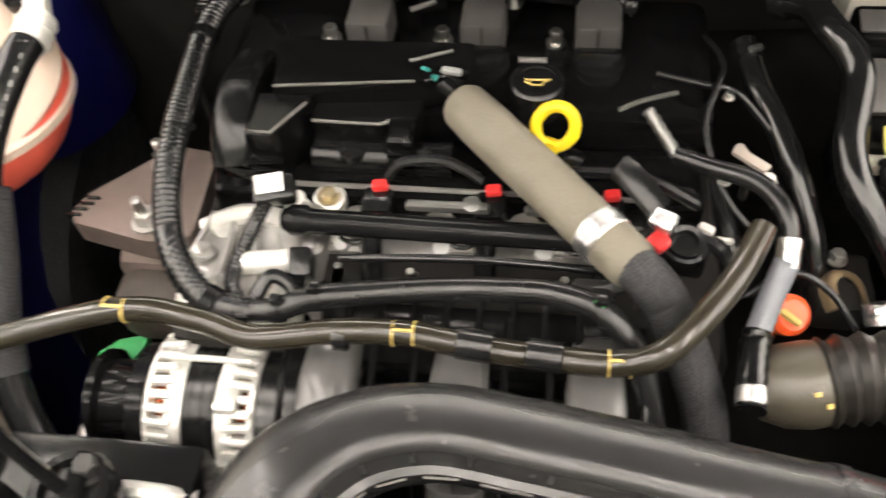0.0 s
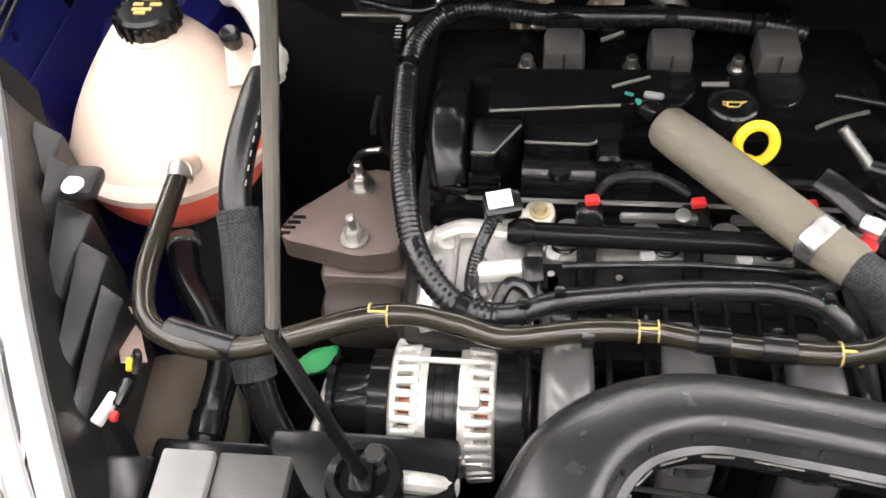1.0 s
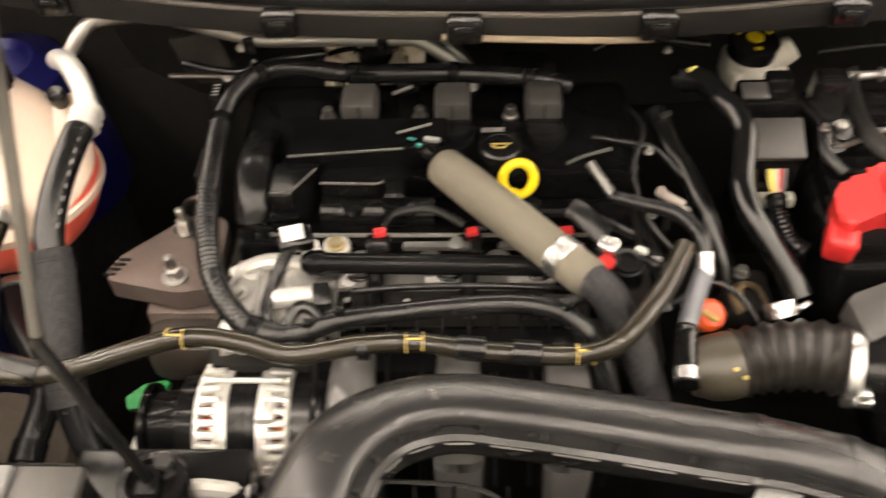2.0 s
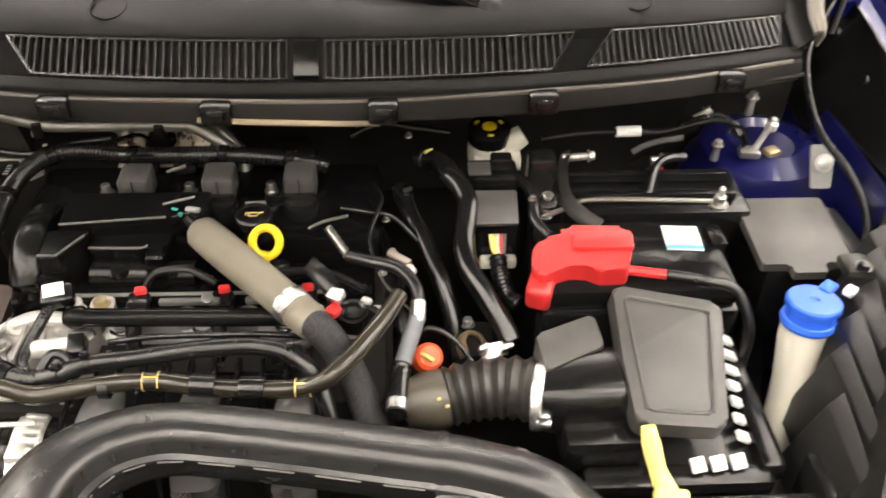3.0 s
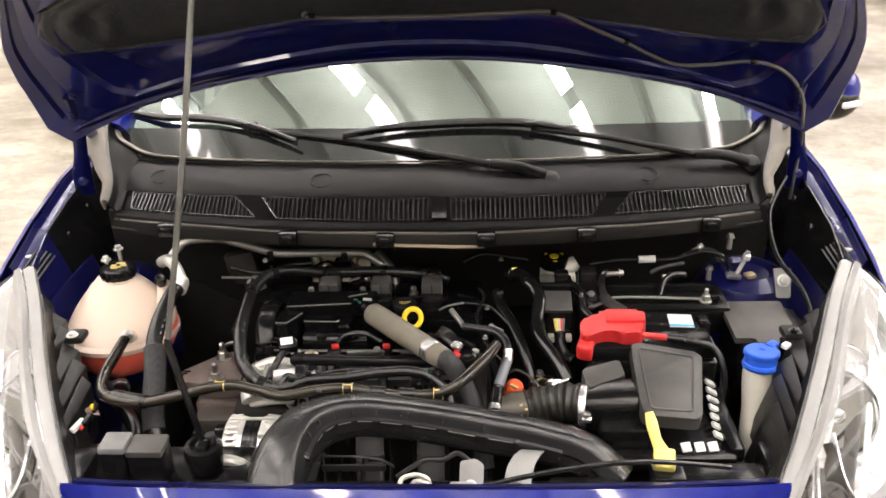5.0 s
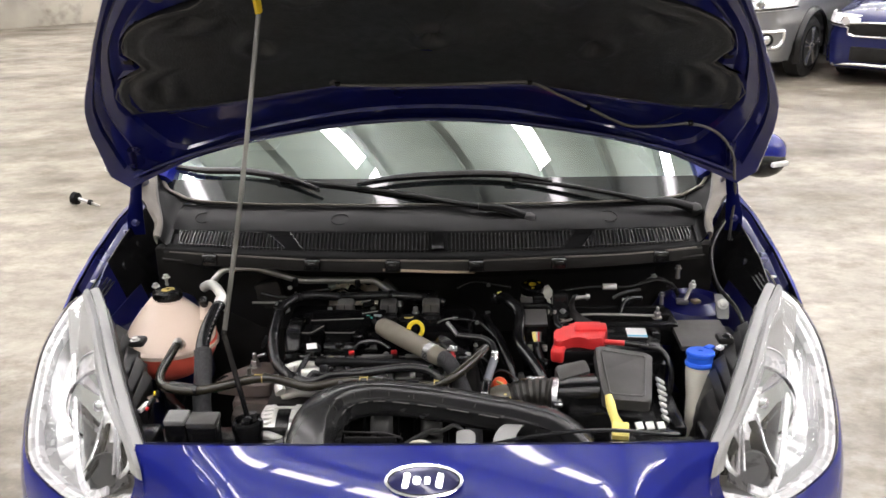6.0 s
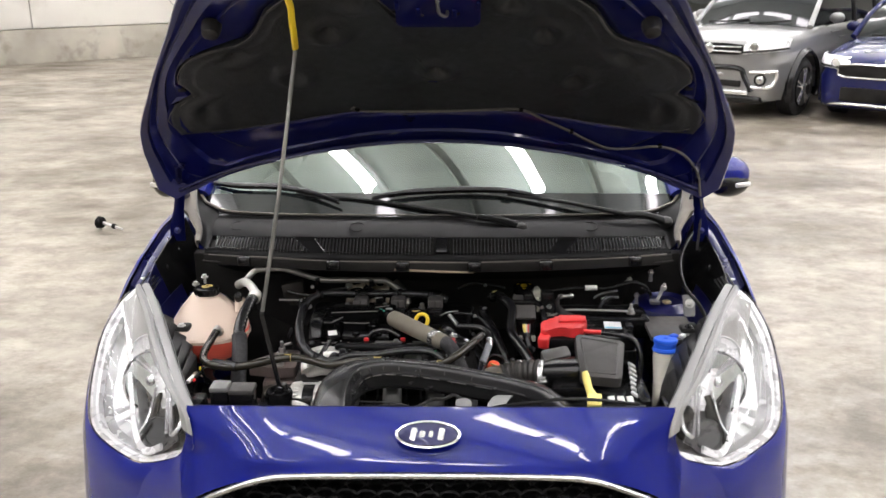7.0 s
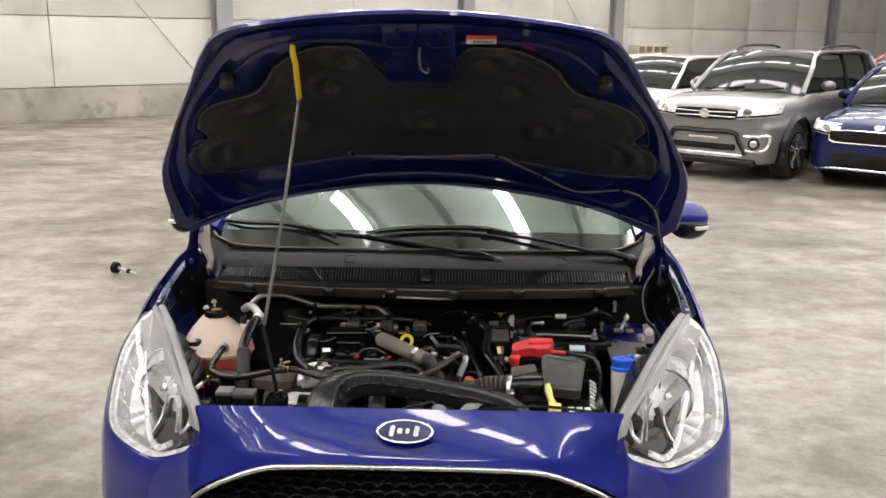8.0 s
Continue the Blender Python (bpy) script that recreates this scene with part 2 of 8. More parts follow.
def solo(name, bm, mat, label, category, group="", kind="", sharp=35):
    """A thing that is one mesh."""
    return tagged(part(name, bm, mat, None, "", sharp), label, category, group, kind)


def NB():
    return bmesh.new()


def box(bm, c, s, bev=0.003, rot=(0, 0, 0), taper=0.0, seg=2):
    m = pose(*c, *rot)
    r = bmesh.ops.create_cube(bm, size=1.0)
    vs = r["verts"]
    for v in vs:
        k = 1 - taper if v.co.z > 0 else 1
        v.co = m @ Vector((v.co.x * s[0] * k, v.co.y * s[1] * k, v.co.z * s[2]))
    if bev > 0:
        es = list({e for v in vs for e in v.link_edges})
        bmesh.ops.bevel(bm, geom=es, offset=min(bev, min(s) * 0.45), segments=seg, affect="EDGES", profile=0.5)
    return bm


def smooth_path(pts, sub=6):
    P = [Vector(p) for p in pts]
    if len(P) < 3:
        return P
    out = []
    for i in range(len(P) - 1):
        p0, p1, p2, p3 = P[max(i - 1, 0)], P[i], P[i + 1], P[min(i + 2, len(P) - 1)]
        for k in range(sub):
            t = k / sub
            out.append(0.5 * ((2 * p1) + (p2 - p0) * t + (2 * p0 - 5 * p1 + 4 * p2 - p3) * t * t + (3 * p1 - p0 - 3 * p2 + p3) * t ** 3))
    out.append(P[-1])
    return out


def tube(bm, pts, r, n=14, sub=6, ribs=0.0, pitch=0.006, flat=1.0, up=None, square=1.0):
    """A hose along a smoothed path; r is a radius or a list of radii per point; ribs makes it corrugated; flat squashes it."""
    path = smooth_path(pts, sub)
    if ribs:
        dense, step = [path[0]], pitch / 2
        for a, b in zip(path, path[1:]):
            k = max(1, round((b - a).length / step))
            dense += [a.lerp(b, (j + 1) / k) for j in range(k)]
        path = dense
    rr = [r] * len(path) if not isinstance(r, (list, tuple)) else list(np.interp(np.linspace(0, len(r) - 1, len(path)), range(len(r)), r))
    side = None
    rings = []
    for i, p in enumerate(path):
        d = (path[min(i + 1, len(path) - 1)] - path[max(i - 1, 0)]).normalized()
        if up is not None:
            side = d.cross(Vector(up)).normalized()
        elif side is None:
            side = d.orthogonal().normalized()
        else:
            side = (side - d * side.dot(d)).normalized()
        nor = side.cross(d)
        q = rr[i] * (1 + (ribs if i % 2 else 0))
        sq = lambda c: math.copysign(abs(c) ** square, c)
        rings.append([bm.verts.new(p + side * sq(math.cos(a)) * q + nor * sq(math.sin(a)) * q * flat) for a in (2 * math.pi * k / n for k in range(n))])
    for a, b in zip(rings, rings[1:]):
        for k in range(n):
            bm.faces.new((a[k], a[(k + 1) % n], b[(k + 1) % n], b[k]))
    bm.faces.new(rings[0])
    bm.faces.new(rings[-1])
    return bm


def cyl(bm, p0, p1, r0, r1=None, n=20):
    return lathe(bm, p0, Vector(p1) - Vector(p0), [(0, r0), (1, r0 if r1 is None else r1)], n, unit=True)


def lathe(bm, origin, axis, profile, n=28, unit=False, sx=1.0, arc=None):
    """Turns a profile of (height, radius) round the axis; radius 0 closes it."""
    o, ax = Vector(origin), Vector(axis)
    L = ax.length if unit else 1.0
    ax = ax.normalized()
    s = ax.orthogonal().normalized() if abs(ax.z) < 0.99 else Vector((1, 0, 0))
    t = ax.cross(s)
    rings = []
    for h, r in profile:
        if r <= 1e-6:
            rings.append([bm.verts.new(o + ax * h * L)])
        else:
            rings.append([bm.verts.new(o + ax * h * L + s * math.cos(2 * math.pi * k / n) * r * sx + t * math.sin(2 * math.pi * k / n) * r) for k in range(n)])
    for a, b in zip(rings, rings[1:]):
        for k in range(n):
            q = [a[k % len(a)], a[(k + 1) % len(a)], b[(k + 1) % len(b)], b[k % len(b)]]
            q = list(dict.fromkeys(q))
            if len(q) > 2:
                bm.faces.new(q)
    for ring in (rings[0], rings[-1]):
        if len(ring) > 2:
            bm.faces.new(ring)
    return bm


def sheet(bm, rows, thick=0.0, closed=False):
    """A surface through a grid of points; thick gives it depth."""
    g = [[bm.verts.new(p) for p in row] for row in rows]
    fs = []
    for a, b in zip(g, g[1:]):
        for k in range(len(a) - (0 if closed else 1)):
            j = (k + 1) % len(a)
            fs.append(bm.faces.new((a[k], a[j], b[j], b[k])))
    if thick:
        bmesh.ops.recalc_face_normals(bm, faces=fs)
        bmesh.ops.solidify(bm, geom=fs, thickness=thick)
    return bm


def prism(bm, poly, depth, m=None, bev=0.0, seg=2):
    """A polygon (x, y) in the pose m, thick by depth along its z."""
    m = m or Matrix()
    lo = [bm.verts.new(m @ Vector((x, y, 0))) for x, y in poly]
    hi = [bm.verts.new(m @ Vector((x, y, depth))) for x, y in poly]
    top = bm.faces.new(hi)
    bm.faces.new(lo[::-1])
    n = len(poly)
    for k in range(n):
        bm.faces.new((lo[k], lo[(k + 1) % n], hi[(k + 1) % n], hi[k]))
    if bev:
        bmesh.ops.bevel(bm, geom=list(top.edges), offset=bev, segments=seg, affect="EDGES", profile=0.5)
    return bm


def round_poly(poly, r, seg=4):
    """Rounds the corners of a polygon."""
    out = []
    n = len(poly)
    for i in range(n):
        a, b, c = Vector(poly[i - 1]), Vector(poly[i]), Vector(poly[(i + 1) % n])
        k = min(r, (a - b).length * 0.45, (c - b).length * 0.45)
        p, q = b + (a - b).normalized() * k, b + (c - b).normalized() * k
        for j in range(seg + 1):
            t = j / seg
            w = p.lerp(b, t).lerp(b.lerp(q, t), t)
            out.append((w.x, w.y))
    return out


def bolt(bm, p, r=0.008, h=0.008, axis=(0, 0, 1), stud=0.0):
    """A hexagon bolt head on a washer, with a stud where one shows."""
    ax = Vector(axis).normalized()
    p = Vector(p)
    lathe(bm, p, ax, [(0, r * 1.45), (h * 0.25, r * 1.45)], 16)
    lathe(bm, p + ax * h * 0.25, ax, [(0, r), (h * 0.9, r), (h, r * 0.85)], 6)
    if stud:
        lathe(bm, p + ax * h, ax, [(0, r * 0.5), (stud, r * 0.5), (stud + 0.002, r * 0.3)], 10)
    return bm


# ---- the hall ----
bm = NB()
sheet(bm, [[V(x, y, 0) for x in (-30, 30)] for y in (-26, 44)], 0)
tagged(part("floor", bm, FLOOR), "polished grey concrete warehouse floor with dark stains", "floor", kind="structure")

WALL_A, WALL_D = V(-9.3, 15.27, 0), V(0.742, 0.67, 0).normalized()
WALL_N = V(0.67, -0.742, 0).normalized()


def along(s, z=0.0, out=0.0):
    return WALL_A + WALL_D * s + WALL_N * out + V(0, 0, z)


def wall_block(bm, s0, s1, z0, z1, out0, out1, bev=0.0):
    c = along((s0 + s1) / 2, (z0 + z1) / 2, (out0 + out1) / 2)
    box(bm, c, (s1 - s0, abs(out1 - out0), z1 - z0), bev, (0, 0, math.degrees(math.atan2(WALL_D.y, WALL_D.x))))


wall_far = thing("wall_north", along(12, 0, 0), "off-white panelled warehouse wall above a stained concrete plinth", "wall", kind="structure")
bm = NB()
wall_block(bm, -22, 46, 0, 8.6, -0.35, -0.1)
part("backing", bm, WALLPAINT, wall_far)
bm = NB()
wall_block(bm, -22, 46, 0, 0.67, -0.098, 0.03, 0.01)
part("plinth", bm, PLINTH, wall_far, "stained bare concrete plinth")
for row, (z0, z1) in enumerate(((0.69, 2.1), (2.12, 3.9), (3.92, 6.2), (6.22, 8.5))):
    for k in range(18):
        bm = NB()
        wall_block(bm, -21.2 + k * 3.73 + 0.008, -21.2 + (k + 1) * 3.73 - 0.008, z0, z1, -0.098, 0.0, 0.008)
        part("panel", bm, WALLPAINT, wall_far)
for s in (-2.5, 4.92, 12.37, 19.0, 33.7):
    bm = NB()
    wall_block(bm, s - 0.2, s + 0.2, 0, 8.5, 0.004, 0.04)
    wall_block(bm, s - 0.2, s + 0.2, 0, 8.5, 0.26, 0.3)
    wall_block(bm, s - 0.03, s + 0.03, 0, 8.5, 0.041, 0.259)
    solo("steel_column", bm, COLUMN, "grey painted steel column standing against the wall", "column", "wall columns")
bm = NB()
tube(bm, [along(1.6, 4.05, 0.06), along(4.7, 0.4, 0.06)], 0.012, 8)
solo("wall_cable", bm, COLUMN, "thin grey cable running slantwise down the wall", "cable", "wall cables")
bm = NB()
tube(bm, [along(15.5, 4.1, 0.06), along(18.7, 0.66, 0.06)], 0.012, 8)
solo("wall_cable", bm, COLUMN, "thin grey cable running slantwise down the wall", "cable", "wall cables")
bm = NB()
box(bm, along(0.55, 2.575, 0.03), (0.9, 0.03, 0.3), 0.01, (0, 0, 42))
solo("wall_sign", bm, GREEN, "small green sign fixed high on the wall", "sign")

for nm, c, s in (("wall_south", (0, -26.1, 4.3), (60, 0.25, 8.6)), ("wall_east", (30.1, 9, 4.3), (0.25, 70, 8.6)), ("wall_west", (-30.1, 9, 4.3), (0.25, 70, 8.6)),
                 ("wall_back", (0, 44.1, 4.3), (60, 0.25, 8.6))):
    bm = NB()
    box(bm, c, s, 0)
    tagged(part(nm, bm, WALLPAINT), "off-white warehouse wall", "wall", kind="structure")
bm = NB()
box(bm, (0, 9, 8.75), (60, 70, 0.1), 0)
tagged(part("ceiling", bm, ROOFMAT), "pale roof sheets over the hall", "ceiling", kind="structure")
bm = NB()
for k in range(-11, 12):
    box(bm, (1.2 + 1.96 * k, 9, 8.5), (0.16, 64, 0.2), 0, (0, 0, math.degrees(math.atan2(0.67, 0.742))))
tagged(part("roof_beams", bm, material("pale roof steel", (0.62, 0.65, 0.63), 0.6, scale=4)), "pale steel purlins under the roof sheets", "beam", kind="structure")

# rows of lamp panels under the roof, square to the far wall
ROW_DIR, LAMP_Z = V(-0.67, 0.742, 0), 7.9
turn = math.degrees(math.atan2(-ROW_DIR.x, ROW_DIR.y))
first_lamp = None
for k in range(-5, 9):
    foot = V(-0.75 + 3.92 * k, 2.1, LAMP_Z)
    for j in range(-8, 24):
        p = foot + ROW_DIR * (j * 1.72 + 0.4)
        if (p - WALL_A).dot(WALL_N) < 0.8 or not (-26 < p.x < 28 and -14 < p.y < 42):
            continue
        if first_lamp is None:
            first_lamp = thing("ceiling_light", p, "long lit lamp panel hanging under the roof", "lamp", "ceiling lights")
            bm = NB()
            box(bm, p + V(0, 0, 0.03), (0.06, 1.44, 0.05), 0.005)
            for dy in (-0.6, 0.6):
                cyl(bm, p + V(0, dy, 0.05), p + V(0, dy, 0.81), 0.006, None, 6)
            part("housing", bm, WHITE, first_lamp)
            bm = NB()
            box(bm, p, (0.29, 1.42, 0.012), 0)
            part("diffuser", bm, TUBE, first_lamp)
            first_lamp.rotation_euler = (0, 0, radians(turn))
        else:
            copy_thing(first_lamp, pose(*p, 0, 0, turn))


# ---- parked cars ----
def parked_car(name, at, heading, paint, label, L=4.2, W=1.78, Hb=1.0, Hr=1.6, nose=0.82, clear=0.22, suv=True):
    """A parked car: lofted body with wheel recesses, curved glass, lamps, grille, bumper, wheels with rims, mirrors. Front towards -y before turning."""
    car = thing(name, at, label, "car", "parked cars")
    M = pose(*at, 0, 0, heading)
    w, h = W / 2, L / 2
    R = 0.35 if suv else 0.315
    axles = (-h + 0.84, h - 0.78)

    def put(nm, bm, mat, parent=car, lab="", sharp=35):
        bmesh.ops.transform(bm, matrix=M, verts=bm.verts)
        return part(nm, bm, mat, parent, lab, sharp)

    def section(y, hw, z0, z1, crown):
        d = z1 - z0
        pts = [(0.0, z0), (hw * 0.84, z0), (hw * 0.965, z0 + 0.1 * d), (hw * 0.995, z0 + 0.36 * d), (hw, z0 + 0.6 * d), (hw * 0.975, z0 + 0.72 * d), (hw * 0.965, z0 + 0.86 * d), (hw * 0.90, z1 - 0.015), (hw * 0.78, z1 + crown * 0.4), (hw * 0.4, z1 + crown), (0.0, z1 + crown * 1.15)]
        half_s = smooth_path([V(x, y, z) for x, z in pts], 4)
        return half_s + [V(-p.x, p.y, p.z) for p in half_s[-2:0:-1]]
    st = [(-h, w * 0.70, clear + 0.14, nose - 0.16, 0), (-h + 0.025, w * 0.80, clear + 0.05, nose - 0.06, 0.004), (-h + 0.09, w * 0.88, clear + 0.01, nose - 0.015, 0.01), (-h + 0.25, w * 0.945, clear, nose + 0.02, 0.022), (-h + 0.6, w * 0.99, clear, nose + (Hb - nose) * 0.5, 0.035),
          (-h + 1.05, w, clear, Hb - 0.03, 0.035), (-h + 1.4, w, clear, Hb, 0.0), (0.2, w, clear, Hb + 0.01, 0.0), (h - 0.9, w, clear, Hb + 0.03, 0), (h - 0.3, w * 0.97, clear, Hb + 0.03, 0), (h - 0.06, w * 0.9, clear + 0.05, Hb, 0), (h, w * 0.8, clear + 0.15, Hb - 0.1, 0)]
    cols = [smooth_path(c, 5) for c in zip(*[section(*s) for s in st])]
    rows = [list(r) for r in zip(*cols)]
    for r in rows:
        for k, p in enumerate(r):
            for ay in axles:
                if math.hypot(p.y - ay, p.z - R) < R + 0.06 and abs(p.x) > w * 0.6:
                    r[k] = V(math.copysign(w * 0.6, p.x), p.y, p.z)
    bm = NB()
    sheet(bm, rows, 0, True)
    bm.verts.ensure_lookup_table()
    n = len(rows[0])
    bm.faces.new([bm.verts[k] for k in range(n)])
    bm.faces.new([bm.verts[len(bm.verts) - n + k] for k in range(n)])
    put("body", bm, paint, sharp=40)

    ya, yb, yc, yd = -h + 1.08, -h + 1.82, h - (0.42 if suv else 0.95), h - 0.1
    lo, hi = w * 0.9, w * 0.72
    zl, zt = Hb - 0.01, Hr - 0.05

    def screen(y0, y1, z0, z1, bow):
        out = []
        for t in np.linspace(0, 1, 7):
            hw, y, z = lo + (hi - lo) * t, y0 + (y1 - y0) * t, z0 + (z1 - z0) * (t + 0.12 * math.sin(math.pi * t))
            out.append([V(hw * q, y + bow * (1 - q * q), z + 0.03 * t * (1 - q * q)) for q in np.linspace(-1, 1, 11)])
        return out
    bm = NB()
    sheet(bm, screen(ya, yb, zl, zt, -0.09), 0)
    put("windscreen", bm, DARKGLASS, car, "dark glass with bright reflections", 80)
    bm = NB()
    sheet(bm, screen(yd, yc, zl, zt, 0.07), 0)
    put("rear_screen", bm, DARKGLASS, car, "", 80)
    bm = NB()
    sheet(bm, [[V(x * hi * 1.03, y, z + 0.045 * (1 - x * x)) for x in np.linspace(-1, 1, 13)] for y, z in
               zip(np.linspace(yb - 0.07, yc + 0.05, 9), [zt - 0.03, zt + 0.002, zt + 0.014, zt + 0.02, zt + 0.022, zt + 0.02, zt + 0.014, zt, zt - 0.03])], 0.02)
    put("roof", bm, paint, sharp=60)
    for sx in (-1, 1):
        bm = NB()
        rws = []
        for t in np.linspace(0, 1, 5):
            x = sx * (lo + (hi - lo) * t + 0.02 * math.sin(math.pi * t) - 0.004)
            rws.append([V(x, ya + (yb - ya) * t + f * ((yd + (yc - yd) * t) - (ya + (yb - ya) * t)), zl + (zt - zl) * (t + 0.12 * math.sin(math.pi * t) * (1 if f in (0, 1) else 0.3))) for f in np.linspace(0, 1, 9)])
        sheet(bm, rws, 0)
        put("side_glass", bm, DARKGLASS, car, "", 80)
        bm = NB()
        tube(bm, [V(sx * lo, ya - 0.02, zl), V(sx * (lo + hi + 0.03) / 2, (ya + yb) / 2, (zl + zt) / 2 + 0.055), V(sx * hi * 1.01, yb, zt), V(sx * hi * 1.04, (yb + yc) / 2, zt + 0.02), V(sx * hi * 1.01, yc, zt), V(sx * (lo + hi + 0.03) / 2, (yc + yd) / 2, (zl + zt) / 2 + 0.05), V(sx * lo, yd, zl)], [0.036, 0.03, 0.027, 0.026, 0.045, 0.07, 0.07], 10)
        put("roof_frame", bm, paint)
        ym = (ya + yd) / 2 + 0.12
        for yy, dy in ((ym, 0.06), (ym + 0.85, 0.0)):
            bm = NB()
            tube(bm, [V(sx * (lo + 0.006), yy, zl), V(sx * ((lo + hi) / 2 + 0.022), yy + dy / 2, (zl + zt) / 2), V(sx * (hi + 0.012), yy + dy, zt)], 0.03, 8)
            put("pillar", bm, DARK)
        bm = NB()
        tube(bm, [V(sx * (w + 0.004), -h + 1.55, Hb - 0.09), V(sx * (w + 0.004), h - 0.8, Hb - 0.05)], 0.008, 6)
        put("door_crease", bm, paint)
        for yy in (-0.15, 0.8):
            bm = NB()
            tube(bm, [V(sx * (w + 0.004), yy, Hb - 0.16), V(sx * (w + 0.03), yy + 0.05, Hb - 0.155), V(sx * (w + 0.03), yy + 0.14, Hb - 0.15), V(sx * (w + 0.004), yy + 0.19, Hb - 0.15)], 0.011, 8)
            put("door_handle", bm, paint)
        if suv:
            bm = NB()
            tube(bm, [V(sx * hi * 0.98, yb + 0.12, zt + 0.02), V(sx * hi * 0.98, yb + 0.32, zt + 0.085), V(sx * hi * 0.98, (yb + yc) / 2, zt + 0.1), V(sx * hi * 0.98, yc - 0.3, zt + 0.085), V(sx * hi * 0.98, yc - 0.05, zt + 0.02)], 0.017, 8)
            put("roof_rail", bm, BLACK, car, "black roof rail")
            bm = NB()
            tube(bm, [V(sx * (w + 0.0), axles[0] + 0.4, clear + 0.05), V(sx * (w + 0.004), axles[1] - 0.4, clear + 0.05)], 0.06, 8, flat=1.0)
            put("sill_cladding", bm, BLACK)
        # headlight: bright box behind clear glass, dark bezel, projector
        zb, zu = nose - 0.17, nose - 0.02
        prof = ((0.50, -0.02), (0.62, -0.02), (0.74, -0.01), (0.84, 0.03), (0.925, 0.14), (0.975, 0.34))
        hl = NB()
        sheet(hl, [[V(sx * w * a, -h + b + 0.07 * t * t, zb + (z - zb) * (1.1 - 0.25 * a) + 0.09 * (a - 0.5)) for a, b in prof] for t, z in ((0, zb), (0.5, (zb + zu) / 2), (1, zu))], 0.02)
        lamp = put("headlight", hl, LAMPWHITE, car, "clear bright headlight", 20)
        b2 = NB()
        lathe(b2, (sx * w * 0.66, -h - 0.03, (zb + zu) / 2 + 0.015), (sx * 0.2, -1, 0.1), [(0, 0.055), (0.012, 0.056), (0.016, 0.047), (0.004, 0.042), (0.006, 0.0)], 20)
        put("projector", b2, CHROME, lamp)
        b2 = NB()
        tube(b2, [V(sx * w * a, -h + b - 0.004, zb + 0.02 + 0.09 * (a - 0.5)) for a, b in prof], 0.012, 8, 3)
        put("bezel", b2, DARK, lamp)
        # mirror on its stalk
        bm = NB()
        bmesh.ops.create_uvsphere(bm, u_segments=18, v_segments=10, radius=1, matrix=pose(sx * (w + 0.07), ya + 0.42, Hb + 0.09) @ Matrix.Diagonal((0.095, 0.06, 0.065, 1)))
        mir = put("mirror", bm, paint)
        bm = NB()
        tube(bm, [V(sx * w * 0.92, ya + 0.44, Hb + 0.01), V(sx * (w + 0.03), ya + 0.43, Hb + 0.04)], 0.03, 8)
        put("stalk", bm, BLACK, mir)
        # fog lamp in its bright bracket
        if suv:
            fx, fz = w * 0.76, clear + 0.27
            bm = NB()
            tube(bm, [V(sx * (fx - 0.12), -h + 0.0, fz + 0.085), V(sx * (fx + 0.05), -h + 0.03, fz + 0.09), V(sx * (fx + 0.14), -h + 0.13, fz + 0.09), V(sx * (fx + 0.13), -h + 0.13, fz - 0.03), V(sx * (fx + 0.08), -h + 0.07, fz - 0.09), V(sx * (fx - 0.1), -h + 0.0, fz - 0.095)], 0.024, 8, 4)
            put("fog_lamp_bracket", bm, SATIN, car, "bright bracket round the fog lamp")
            bm = NB()
            lathe(bm, (sx * fx, -h + 0.03, fz), (sx * 0.25, -1, 0), [(-0.03, 0.075), (0.02, 0.07), (0.02, 0.05), (0.005, 0.046), (0.005, 0)], 20)
            fog = put("fog_lamp", bm, BLACK)
            bm = NB()
            lathe(bm, (sx * fx, -h + 0.022, fz), (sx * 0.25, -1, 0), [(0.0, 0.045), (0.012, 0.042), (0.02, 0.025), (0.022, 0)], 18)
            put("fog_glass", bm, CHROME, fog)
        for wy in axles:
            cx = sx * (w - 0.11)
            bm = NB()
            lathe(bm, (cx - 0.11, wy, R), (1, 0, 0), [(0, R * 0.66), (0.005, R * 0.9), (0.03, R), (0.19, R), (0.215, R * 0.9), (0.22, R * 0.66)], 36)
            wheel = put("wheel", bm, TYRE)
            bm = NB()
            lathe(bm, (cx + sx * 0.046, wy, R), (sx, 0, 0), [(0, R * 0.72), (0.072, R * 0.7), (0.072, R * 0.655), (0.02, R * 0.62), (0.0, R * 0.4), (0.0, 0)], 36)
            rim = put("rim", bm, BLACK if suv else SATIN, wheel)
            for k in range(5):
                for da in (-0.13, 0.13):
                    a = 2 * math.pi * k / 5 + da
                    bm = NB()
                    tube(bm, [V(cx + sx * 0.118, wy + math.sin(a * 1.0) * R * 0.16, R + math.cos(a) * R * 0.16), V(cx + sx * 0.112, wy + math.sin(a) * R * 0.64, R + math.cos(a) * R * 0.64)], [0.014, 0.018], 6, 1, flat=0.6)
                    put("spoke", bm, SATIN, rim)
            bm = NB()
            lathe(bm, (cx + sx * 0.09, wy, R), (sx, 0, 0), [(0, 0.06), (0.035, 0.05), (0.04, 0)], 18)
            put("hub", bm, SATIN, rim)
            bm = NB()
            arch = [V(sx * (w + 0.004), wy + math.sin(a) * (R + 0.085), R + math.cos(a) * (R + 0.085)) for a in np.linspace(-1.9, 1.9, 17)]
            tube(bm, arch, 0.045 if suv else 0.03, 8, 2, flat=0.5)
            put("arch", bm, BLACK if suv else paint)
    # upper grille with its bright bars and blank badge
    gw, gh = (w * 0.98, 0.13) if suv else (w * 1.25, 0.15)
    gz = nose - 0.12 if suv else nose - 0.17
